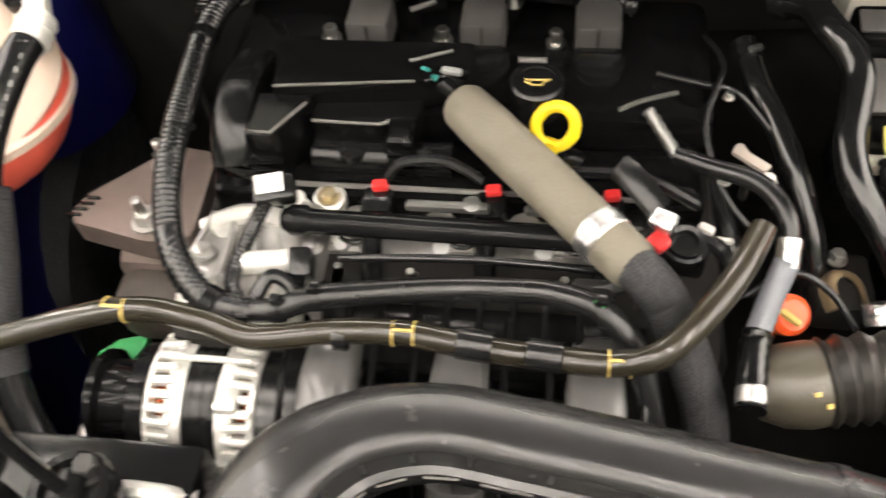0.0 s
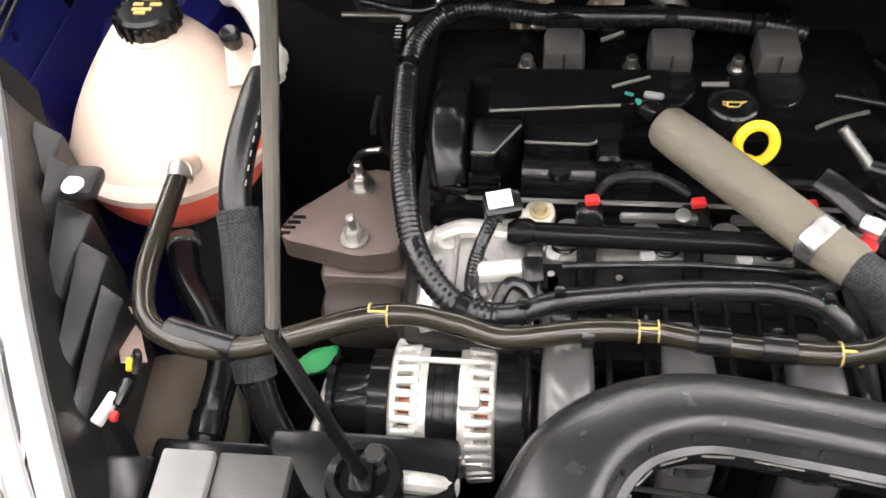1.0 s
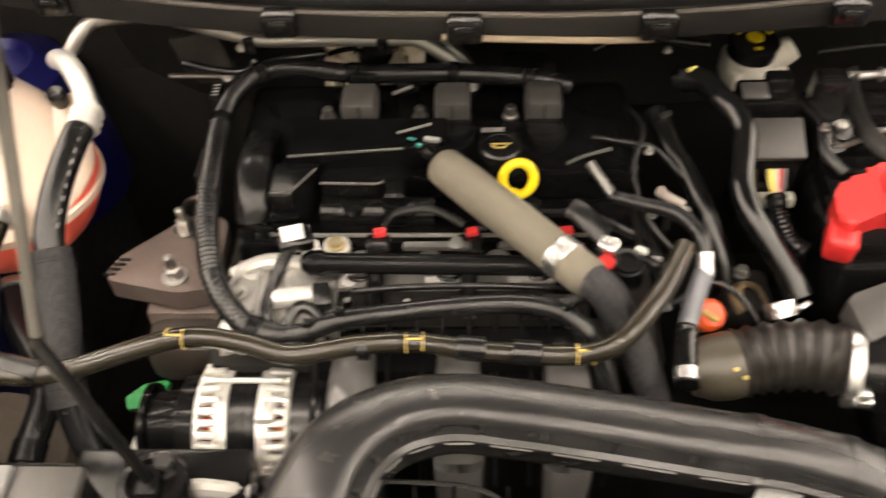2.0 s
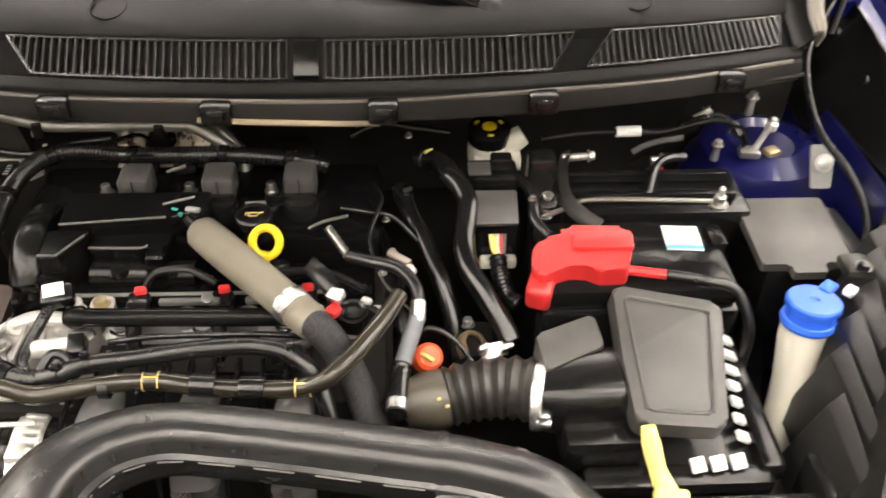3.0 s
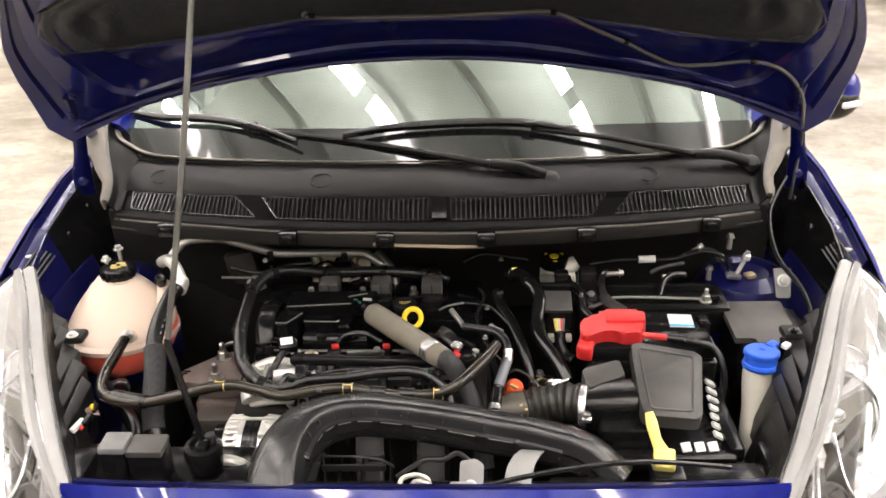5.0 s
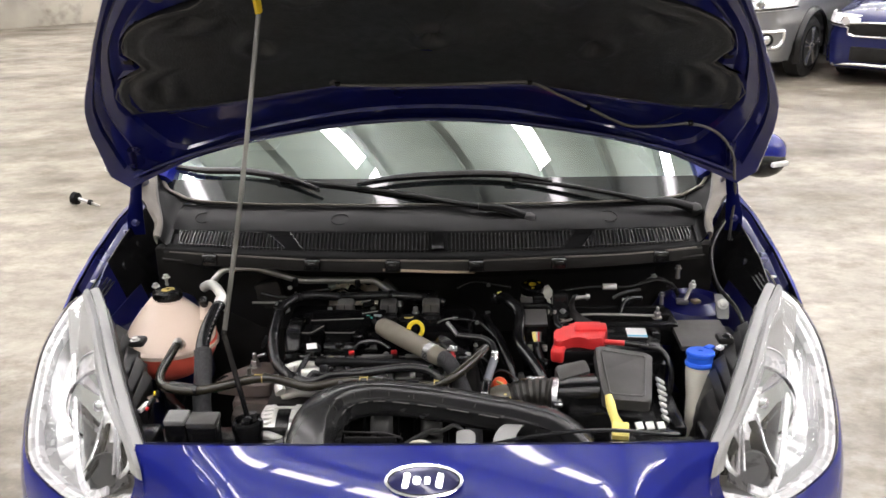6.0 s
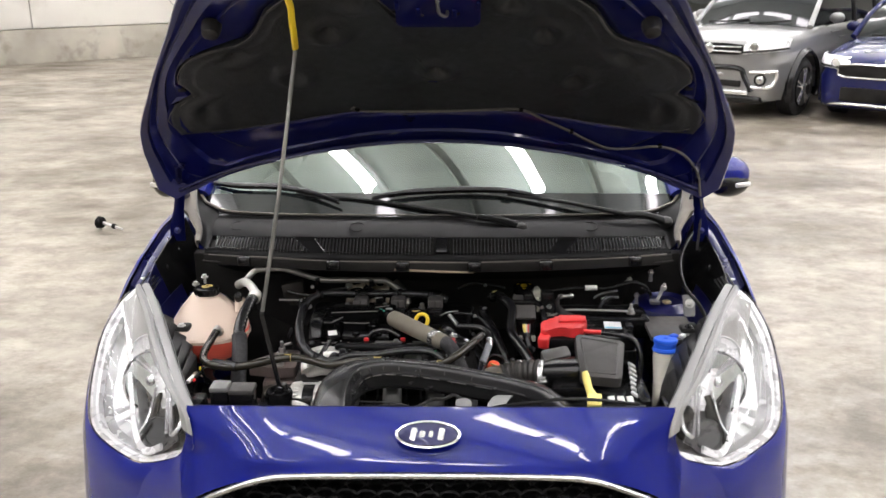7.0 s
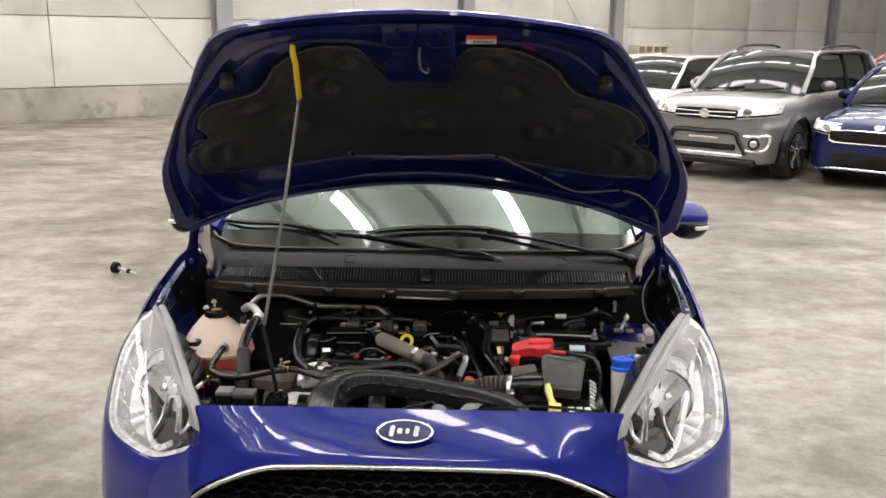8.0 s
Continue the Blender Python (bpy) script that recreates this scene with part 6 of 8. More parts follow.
for p in ((-0.148, 0.412, 0.764), (-0.02, 0.412, 0.764), (-0.21, 0.414, 0.764)):
    bm = NB()
    bolt(bm, p, 0.004, 0.005)
    part("manifold_bolt", bm, STEEL, manifold)
bm = NB()
box(bm, (0.0, 0.372, 0.81), (0.03, 0.022, 0.016), 0.004)
tube(bm, [V(-0.03, 0.37, 0.81), V(0.01, 0.374, 0.815), V(0.035, 0.385, 0.822)], 0.006, 8, flat=0.5)
part("cable_tray", bm, GREY, manifold)

# engine mount
mount = thing("engine_mount", (-0.43, 0.5, 0.70), "brown-grey steel engine mount with tall studs", "engine mount")
bm = NB()
prism(bm, round_poly([(-0.486, 0.467), (-0.40, 0.447), (-0.36, 0.455), (-0.365, 0.56), (-0.41, 0.567), (-0.432, 0.545), (-0.485, 0.494)], 0.01), 0.028, pose(0, 0, 0.714), 0.004)
box(bm, (-0.40, 0.485, 0.678), (0.10, 0.08, 0.06), 0.015)
part("bracket", bm, RUST, mount)
for p in ((-0.407, 0.469, 0.742), (-0.411, 0.541, 0.742)):
    bm = NB()
    bolt(bm, p, 0.010, 0.014, stud=0.02)
    part("stud", bm, STEEL, mount)
bm = NB()
for k in range(4):
    box(bm, (-0.482 + k * 0.004, 0.474 + k * 0.007, 0.7405), (0.014, 0.003, 0.008), 0.001)
part("rubber_tooth", bm, RUBBER, mount)
bm = NB()
box(bm, (-0.40, 0.43, 0.665), (0.09, 0.06, 0.07), 0.02)
part("mount_foot", bm, material("dark brown casting", (0.06, 0.05, 0.042), 0.55, bump=0.2, scale=50), mount, "dark brown cast foot")

# ---- alternator ----
alt = thing("alternator", (-0.300, 0.312, 0.63), "bare aluminium alternator with slotted ends and copper windings", "alternator")
AX, AY, AZ, AR = -0.300, 0.312, 0.697, 0.064
bm = NB()
cyl(bm, (AX - 0.014, AY, AZ), (AX + 0.014, AY, AZ), AR * 0.97, None, 40)
stator = part("stator", bm, BLACK, alt, "black laminated stator")
for k in range(3):
    bm = NB()
    lathe(bm, (AX - 0.009 + k * 0.009, AY, AZ), (1, 0, 0), [(-0.0015, AR * 0.97), (-0.001, AR * 0.99), (0.001, AR * 0.99), (0.0015, AR * 0.97)], 40)
    part("stator_ring", bm, BLACK, stator)
for s in (-1, 1):
    bm = NB()
    lathe(bm, (AX + s * 0.014, AY, AZ), (s, 0, 0), [(0, AR), (0.012, AR * 1.03), (0.014, AR * 1.0)], 44)
    lathe(bm, (AX + s * 0.041, AY, AZ), (s, 0, 0), [(0, AR * 0.93), (0.006, AR * 0.86), (0.010, AR * 0.6), (0.010, 0)], 44)
    lathe(bm, (AX + s * 0.0435, AY, AZ), (s, 0, 0), [(-0.004, AR * 0.93), (-0.003, AR * 1.02), (0.001, AR * 1.0), (0.004, AR * 0.93)], 44)
    shell = part("end_shell", bm, ALUPALE, alt, "slotted aluminium end shell")
    fin = NB()
    box(fin, (0, 0, 0), (0.024, 0.0074, 0.012), 0.0025)
    fin_me = finish(fin, "fin", ALUPALE)
    for k in range(36):
        a = 2 * math.pi * k / 36
        ob = new("fin", fin_me)
        ob.parent = shell
        ob.matrix_parent_inverse = Matrix.Translation(-world_base(shell))
        ob.matrix_basis = Matrix.Translation((AX + s * 0.032, AY, AZ)) @ pose(0, 0, 0, math.degrees(a)) @ Matrix.Translation((0, 0, AR * 0.965)) @ pose(0, 0, 0, 0, s * 7, 0)
    bm = NB()
    cyl(bm, (AX + s * 0.02, AY, AZ), (AX + s * 0.04, AY, AZ), AR * 0.83, None, 36)
    part("winding", bm, COPPER, alt, "copper winding")
for a in (-8, 75):
    r = radians(a)
    bm = NB()
    cyl(bm, (AX - 0.035, AY - math.sin(r) * AR * 1.03, AZ + math.cos(r) * AR * 1.03), (AX + 0.035, AY - math.sin(r) * AR * 1.03, AZ + math.cos(r) * AR * 1.03), 0.003, None, 8)
    part("tie_bolt", bm, ALUPALE, alt)
bm = NB()
box(bm, (AX + 0.024, AY - 0.022, AZ + AR * 0.93), (0.02, 0.026, 0.014), 0.005)
part("boss", bm, ALUPALE, alt)
bm = NB()
lathe(bm, (AX - 0.05, AY, AZ), (-1, 0, 0), [(0, 0.05), (0.018, 0.05), (0.018, 0.038), (0.03, 0.034), (0.05, 0.034), (0.052, 0.042), (0.058, 0.042), (0.058, 0.0)], 32)
part("pulley", bm, GLOSSBLK, alt, "black drive pulley")
bm = NB()
lathe(bm, (AX + 0.046, AY, AZ), (1, 0, 0), [(0, 0.062), (0.03, 0.062), (0.036, 0.055), (0.036, 0)], 32)
part("rear_cover", bm, BLACK, alt)
bm = NB()
tube(bm, [V(-0.31, 0.335, 0.79), V(-0.315, 0.355, 0.80), V(-0.305, 0.375, 0.80)], 0.014, 10, flat=0.6)
part("strut", bm, ALUPALE, alt)
bm = NB()
tube(bm, [V(-0.348, 0.212, 0.748), V(-0.318, 0.206, 0.768), V(-0.282, 0.21, 0.75)], 0.009, 10)
solo("coolant_pipe_elbow", bm, ALUPALE, "pale metal pipe elbow below the alternator", "pipe")
bm = NB()
prism(bm, round_poly([(-0.03, -0.006), (0.0, -0.006), (0.02, 0.012), (0.02, 0.02), (-0.012, 0.02), (-0.018, 0.012), (-0.03, 0.012)], 0.004), 0.012, pose(-0.452, 0.40, 0.60, 20, 0, 15), 0.002)
solo("green_clip", bm, GREEN, "bright green plastic clip beside the alternator pulley", "clip")

# ---- expansion tank ----
tank = thing("coolant_tank", (-0.597, 0.55, 0.72), "cream plastic coolant tank, pink coolant in its lower part", "coolant tank")
TC = V(-0.605, 0.558, 0.812)


def tank_part(z0, z1, n=18):
    """A slice of the tank; its middle leans back towards the neck as it rises."""
    bm = NB()
    rows = []
    for k in range(n + 1):
        z = z0 + (z1 - z0) * k / n
        q = (z - 0.80) / 0.065
        if q < 0:
            r = 0.104 * math.sqrt(max(0.02, 1 - ((0.80 - z) / 0.088) ** 2.4))
        else:
            r = 0.104 * (1 - 0.66 * q ** 1.35)
        lean = max(0.0, q)
        c = TC + V(-0.030 * lean, 0.074 * lean, z - 0.80)
        rows.append([c + V(math.cos(a) * r, math.sin(a) * r * 1.02, 0.1 * math.sin(a) * r) for a in np.linspace(0, 2 * math.pi, 45)[:-1]])
    sheet(bm, rows, 0, True)
    bm.faces.new([bm.verts[k] for k in range(44)]) if bm.verts.ensure_lookup_table() is None else None
    return bm


part("upper_shell", tank_part(0.803, 0.871), TANK, tank, "cream translucent upper shell")
part("lower_shell", tank_part(0.716, 0.802), COOLANT, tank, "pink coolant showing through the lower shell")
bm = NB()
lathe(bm, TC + V(0, -0.002, -0.012), (0, 0.08, 1), [(-0.005, 0.10), (-0.004, 0.108), (0.004, 0.108), (0.005, 0.10)], 44)
part("seam", bm, TANK, tank)
bm = NB()
lathe(bm, V(-0.628, 0.632, 0.855), (0, 0.1, 1), [(-0.012, 0.037), (0.004, 0.030), (0.014, 0.029), (0.014, 0.034), (0.018, 0.034), (0.02, 0.031)], 28)
part("neck", bm, TANK, tank)
bm = NB()
lathe(bm, V(-0.628, 0.636, 0.872), (0, 0.1, 1), [(0, 0.030), (0.003, 0.0315), (0.02, 0.031), (0.024, 0.028), (0.024, 0)], 32)
tcap = part("cap", bm, BLACK, tank, "black ribbed pressure cap with yellow print")
for k in range(16):
    a = 2 * math.pi * k / 16
    bm = NB()
    box(bm, (-0.628 + math.cos(a) * 0.0305, 0.637 + math.sin(a) * 0.0305, 0.884), (0.006, 0.006, 0.018), 0.002, (0, 0, math.degrees(a)))
    part("grip_rib", bm, BLACK, tcap)
bm = NB()
for k, (dx, dy, w) in enumerate(((0, 0.02, 0.022), (-0.012, 0.006, 0.012), (0.01, 0.006, 0.014), (-0.004, -0.006, 0.024), (-0.004, -0.014, 0.014))):
    box(bm, (-0.628 + dx * 0.85, 0.64 + dy * 0.8, 0.8965 + dy * -0.08), (w * 0.85, 0.0045, 0.0012), 0)
part("cap_print", bm, PRINTY, tcap)
bm = NB()
cyl(bm, (-0.561, 0.49, 0.825), (-0.557, 0.462, 0.845), 0.012)
part("spout", bm, TANK, tank)
bm = NB()
box(bm, (-0.665, 0.555, 0.80), (0.07, 0.05, 0.012), 0.004)
part("ear", bm, TANK, tank)

bm = NB()
prism(bm, round_poly([(-0.012, -0.03), (0.012, -0.03), (0.018, 0.02), (0.012, 0.03), (-0.012, 0.03)], 0.004), 0.004, pose(-0.535, 0.61, 0.852, 20, 0, 14), 0.001)
part("support_tab", bm, TANK, tank, "translucent support tab")
bm = NB()
lathe(bm, (-0.54, 0.625, 0.862), (0, -0.3, 1), [(0, 0.009), (0.008, 0.011), (0.018, 0.011), (0.022, 0.008), (0.02, 0.004), (0.02, 0)], 18)
part("support_stop", bm, RUBBER, tank, "black rubber stop")

# ---- hoses ----
def hose(name, pts, r, mat, label, cat="hose", **kw):
    bm = NB()
    tube(bm, pts, r, **kw)
    return solo(name, bm, mat, label, cat)


vac = thing("brake_vacuum_hose", (-0.3, 0.32, 0.81), "brown-black vacuum hose with yellow marks crossing the bay", "hose")
VAC = [V(-0.558, 0.468, 0.842), V(-0.563, 0.42, 0.832), V(-0.562, 0.35, 0.826), V(-0.538, 0.302, 0.824), V(-0.466, 0.288, 0.822), V(-0.349, 0.32, 0.832), V(-0.29, 0.322, 0.822), V(-0.246, 0.314, 0.815), V(-0.183, 0.319, 0.823), V(-0.133, 0.319, 0.826),
       V(-0.08, 0.316, 0.818), V(-0.033, 0.313, 0.816), V(0.019, 0.308, 0.823), V(0.052, 0.314, 0.838), V(0.092, 0.36, 0.85), V(0.118, 0.41, 0.852)]
bm = NB()
tube(bm, VAC, 0.0098, 14, 8)
part("pipe", bm, VACUUM, vac)
bm = NB()
lathe(bm, VAC[0] + V(0, 0.004, 0), V(0.0, -0.9, -0.3), [(0, 0.0125), (0.014, 0.0125)], 18)
part("clamp", bm, STEEL, vac)
for p, q in ((VAC[3] + V(0.012, 0, 0), VAC[4]), (V(-0.095, 0.318, 0.82), V(-0.07, 0.316, 0.819)), (V(-0.045, 0.314, 0.818), V(-0.02, 0.312, 0.818)), (V(-0.185, 0.318, 0.82), V(-0.175, 0.318, 0.82))):
    bm = NB()
    cyl(bm, p, q, 0.0118, None, 16)
    part("sleeve", bm, RUBBER, vac)
for x, y, z in ((-0.349, 0.32, 0.832), (-0.133, 0.319, 0.826), (0.019, 0.308, 0.823)):
    bm = NB()
    for dx in (-0.0075, 0.0075):
        lathe(bm, (x + dx, y, z), (1, 0, 0), [(-0.0007, 0.01), (0.0007, 0.01)], 16)
    box(bm, (x, y - 0.003, z + 0.0094), (0.015, 0.0022, 0.0014), 0)
    part("yellow_mark", bm, PRINTY, vac, "yellow paint mark")
cool = thing("coolant_hose", (-0.262, 0.345, 0.80), "dull black rubber hose clipped along the manifold", "hose")
bm = NB()
tube(bm, [V(-0.265, 0.338, 0.812), V(-0.235, 0.337, 0.818), V(-0.203, 0.345, 0.826), V(-0.147, 0.357, 0.822), V(-0.105, 0.358, 0.828), V(-0.069, 0.356, 0.834), V(-0.03, 0.354, 0.836), V(0.005, 0.345, 0.831), V(0.032, 0.325, 0.81), V(0.048, 0.29, 0.765)], 0.0095, 14, 6)
part("pipe", bm, RUBBER, cool)
for p, q in ((V(-0.203, 0.345, 0.826), V(1, 0.1, 0)), (V(-0.232, 0.337, 0.819), V(1, 0, 0.3)), (V(0.005, 0.345, 0.831), V(0.8, -0.5, -0.4))):
    bm = NB()
    lathe(bm, p, q, [(-0.004, 0.0108), (0.004, 0.0108)], 14)
    box(bm, p + V(0, 0, 0.012), (0.009, 0.008, 0.01), 0.002)
    part("clip", bm, BLACK, cool)
bm = NB()
box(bm, (0.004, 0.3445, 0.8425), (0.008, 0.004, 0.002), 0.0005, (0, 0, -35))
part("paint_mark", bm, GREEN, cool, "small green paint mark")
HAR = [V(-0.255, 0.336, 0.813), V(-0.284, 0.337, 0.823), V(-0.309, 0.357, 0.832), V(-0.328, 0.389, 0.84), V(-0.34, 0.433, 0.848), V(-0.348, 0.479, 0.85), V(-0.354, 0.539, 0.85), V(-0.357, 0.601, 0.852), V(-0.349, 0.645, 0.856), V(-0.326, 0.681, 0.857), V(-0.285, 0.69, 0.858), V(-0.215, 0.672, 0.862), V(-0.10, 0.662, 0.868), V(-0.018, 0.657, 0.864), V(0.03, 0.66, 0.85)]
harness = thing("wiring_harness", HAR[0], "corrugated black wiring conduit looping over the engine", "cable")
bm = NB()
tube(bm, HAR, 0.0108, 12, ribs=0.1, pitch=0.0055)
part("conduit", bm, RUBBER, harness)
for k in (1, 7, 9, 11, 12, 13):
    bm = NB()
    lathe(bm, HAR[k], HAR[k + 1] - HAR[k - 1], [(-0.006, 0.0122), (-0.005, 0.0132), (0.005, 0.0132), (0.006, 0.0122)], 14)
    part("tape", bm, GLOSSBLK, harness)
hose("sensor_cable", [V(-0.262, 0.43, 0.83), V(-0.275, 0.40, 0.815), V(-0.278, 0.365, 0.812), V(-0.27, 0.35, 0.808)], 0.006, RUBBER, "thin corrugated cable dropping from the sensor", "cable", ribs=0.12, pitch=0.004, n=10)
bm = NB()
tube(bm, [V(-0.255, 0.35, 0.812), V(-0.245, 0.365, 0.82), V(-0.23, 0.362, 0.815), V(-0.22, 0.345, 0.806)], 0.006, 10)
solo("cable_loop", bm, RUBBER, "short black cable loop", "cable")

breather = thing("breather_pipe", (-0.05, 0.46, 0.8), "olive heat-sleeved breather pipe with a silver clamp band", "pipe")
b0, b1 = V(-0.1135, 0.529, 0.851), V(0.0285, 0.372, 0.848)
bm = NB()
lathe(bm, b0, b1 - b0, [(0, 0.0), (0.0, 0.017), (0.006, 0.0205), (0.03, 0.0215), (0.10, 0.0212), (0.165, 0.0202), (0.206, 0.0196), (0.212, 0.018), (0.212, 0)], 30)
sleeve = part("sleeve", bm, OLIVE, breather, "olive grey heat sleeve")
d = (b1 - b0).normalized()
bm = NB()
lathe(bm, b0 + d * 0.166, d, [(0, 0.0205), (0.001, 0.0214), (0.017, 0.0214), (0.018, 0.0205)], 30)
box(bm, b0 + d * 0.175 + V(-0.011, -0.014, 0.011), (0.014, 0.014, 0.012), 0.003, (0, 0, 45))
part("clamp_band", bm, FOIL, breather, "silver clamp band")
bm = NB()
tube(bm, [b0 + V(-0.004, 0.012, 0.0), b0 + V(-0.015, 0.02, 0.002), b0 + V(-0.025, 0.035, 0.0)], 0.011, 12)
box(bm, b0 + V(-0.006, 0.008, 0.014), (0.014, 0.006, 0.008), 0.002, (0, 0, -45))
part("elbow", bm, GLOSSBLK, breather)
for c, w in ((V(-0.144, 0.552, 0.8645), 0.009), (V(-0.136, 0.543, 0.8645), 0.006)):
    bm = NB()
    box(bm, c, (w, 0.005, 0.004), 0.001, (0, 0, -25))
    part("paint_mark", bm, TEAL, breather, "teal paint mark")
bm = NB()
box(bm, (-0.122, 0.548, 0.868), (0.018, 0.007, 0.005), 0.002, (0, 0, -12))
part("clip", bm, FLANGE, breather, "pale plastic clip")
bm = NB()
tube(bm, [b1 - d * 0.01, b1 + d * 0.012, V(0.052, 0.356, 0.826), V(0.071, 0.338, 0.79), V(0.088, 0.308, 0.75), V(0.095, 0.265, 0.70)], 0.0168, 18, 8, ribs=0.035, pitch=0.005)
part("lower_hose", bm, BRAID, breather, "black braided hose")

# ---- intake duct ----
DUCT_PTS = [V(-0.208, 0.082, 0.786), V(-0.208, 0.11, 0.806), V(-0.203, 0.15, 0.822), V(-0.185, 0.195, 0.83), V(-0.15, 0.226, 0.832), V(-0.10, 0.239, 0.832), V(-0.04, 0.234, 0.83), V(0.03, 0.226, 0.824), V(0.11, 0.218, 0.812), V(0.18, 0.212, 0.80), V(0.25, 0.195, 0.785), V(0.30, 0.165, 0.755)]
GREYPALE = material("flat grey plastic", (0.2, 0.2, 0.196), 0.5, bump=0.3, scale=60)
duct = thing("intake_duct", (0, 0.2, 0.76), "glossy black plastic intake duct curving across the front", "air duct")
DUCT_SEC = [(-0.030, -0.030), (-0.036, -0.008), (-0.034, 0.010), (-0.026, 0.024), (-0.012, 0.031), (0.006, 0.0345), (0.014, 0.0335), (0.020, 0.029), (0.0225, 0.020), (0.0245, 0.013), (0.0255, 0.009), (0.024, 0.004), (0.023, -0.014), (0.018, -0.030), (0.0, -0.034)]


def duct_rows(sec, closed=True):
    path = smooth_path(DUCT_PTS, 8)
    size = np.interp(np.linspace(0, 11, len(path)), range(12), [1.45, 1.42, 1.36, 1.24, 1.08, 1.0, 1.0, 1.0, 1.0, 1.0, 1.0, 0.95])
    out = []
    for k, p in enumerate(path):
        d = path[min(k + 1, len(path) - 1)] - path[max(k - 1, 0)]
        side = d.cross(V(0, 0, 1)).normalized()
        up = side.cross(d).normalized()
        pts = [p + side * a * size[k] + up * b * size[k] for a, b in sec]
        out.append(smooth_path(pts + [pts[0]], 3)[:-1] if closed else pts)
    return out


bm = NB()
sheet(bm, duct_rows(DUCT_SEC), 0, True)
part("body", bm, DUCT, duct, sharp=60)
bm = NB()
rows = duct_rows([(0.0245, 0.0135), (0.0295, 0.0115), (0.0295, 0.0085), (0.0245, 0.0055)], False)
sheet(bm, rows[14:-12], 0)
part("seam", bm, DUCT, duct)
duct_skin = duct_rows(DUCT_SEC)
for k in (68, 76):
    bm = NB()
    mid = [sum(duct_skin[j], V(0, 0, 0)) / len(duct_skin[j]) for j in (k, k + 1)]
    sheet(bm, [[mid[j].lerp(p, f) for p in duct_skin[k + j]] for j, f in ((0, 1.0), (0, 1.05), (1, 1.05), (1, 1.0))], 0, True)
    part("rib", bm, DUCT, duct)
tabs = duct_rows([(0.0225, 0.0265), (0.0238, 0.019), (0.0305, 0.010)], False)
for k in range(20, 66, 6):
    bm = NB()
    tube(bm, [tabs[k][0], tabs[k][1]], 0.0012, 6)
    part("clip_tab", bm, GREY, duct)
    bm = NB()
    tube(bm, [tabs[k + 1][2], tabs[k + 5][2]], 0.0009, 6)
    part("clip_bar", bm, BEAD, duct)

# ---- air filter box and bellows ----
airbox = thing("air_filter_box", (0.41, 0.33, 0.62), "dark grey air filter box with a lid and ribbed edge", "air filter box")
bm = NB()
box(bm, (0.412, 0.325, 0.69), (0.17, 0.19, 0.12), 0.012)
part("lower_box", bm, BLACK, airbox)
ML = Matrix.Translation((0.39, 0.328, 0.808)) @ pose(0, 0, 0, 12, 4, -4)
bm = NB()
prism(bm, round_poly([(-0.047, 0.092), (0.074, 0.079), (0.056, -0.074), (-0.036, -0.075), (-0.043, -0.01)], 0.012), 0.026, ML, 0.005, 3)
lid = part("lid", bm, LIDGREY, airbox, "dark grey plastic lid")
bm = NB()
poly = round_poly([(-0.035, 0.077), (0.058, 0.066), (0.043, -0.059), (-0.025, -0.06)], 0.01)
tube(bm, [ML @ V(x, y, 0.0262) for x, y in poly] + [ML @ V(*poly[0], 0.0262)], 0.0022, 6, 2)
part("lid_bead", bm, LIDGREY, lid)
bm = NB()
prism(bm, round_poly([(-0.07, -0.02), (0.0, 0.005), (0.0, 0.05), (-0.07, 0.03)], 0.006), 0.03, pose(0.335, 0.345, 0.80, 4, 0, 6), 0.004)
part("side_flap", bm, LIDGREY, airbox)
bm = NB()
tube(bm, [V(0.265, 0.319, 0.789), V(0.275, 0.318, 0.789), V(0.30, 0.318, 0.788), V(0.345, 0.322, 0.786)], [0.034, 0.037, 0.041, 0.042], 28, 5, up=(0, 0, 1), square=0.6)
part("outlet", bm, BLACK, airbox)
bm = NB()
box(bm, (0.325, 0.275, 0.765), (0.085, 0.05, 0.05), 0.01)
part("outlet_foot", bm, BLACK, airbox)
edge_run = [V(0.497 - 0.002 * k, 0.425 - k * 0.021, 0.778 - 0.003 * k) for k in range(8)] + [V(0.462 - k * 0.022, 0.243 - 0.002 * k, 0.764 + 0.001 * k) for k in range(3)]
for k, p in enumerate(edge_run):
    bm = NB()
    box(bm, p, (0.027 - 0.001 * (7 - k), 0.0125, 0.006) if k < 8 else (0.016, 0.016, 0.005), 0.0015, (8, 34, 8) if k < 8 else (34, 0, 12))
    part("edge_rib", bm, WHITE, airbox, "bright white rib")
bm = NB()
box(bm, (0.50, 0.34, 0.75), (0.028, 0.21, 0.03), 0.008)
box(bm, (0.40, 0.236, 0.742), (0.20, 0.03, 0.03), 0.008)
part("edge_frame", bm, BLACK, airbox)

bellows = thing("intake_bellows", (0.2, 0.32, 0.76), "black ribbed rubber intake bellows with a steel clamp", "hose")
bm = NB()
tube(bm, [V(0.166, 0.33, 0.775), V(0.196, 0.334, 0.78), V(0.232, 0.332, 0.786), V(0.264, 0.322, 0.79)], [0.029, 0.0295, 0.03, 0.031], 32, 5, ribs=0.16, pitch=0.014)
part("bellows", bm, material("dusty bellows rubber", (0.016, 0.0145, 0.0125), 0.36, bump=0.2, scale=60, vary=0.4, dust=0.03, spec=0.45), bellows)
bm = NB()
lathe(bm, (0.258, 0.318, 0.789), (1, -0.28, 0.1), [(0, 0.0365), (0.001, 0.0375), (0.011, 0.0375), (0.012, 0.0365)], 34)
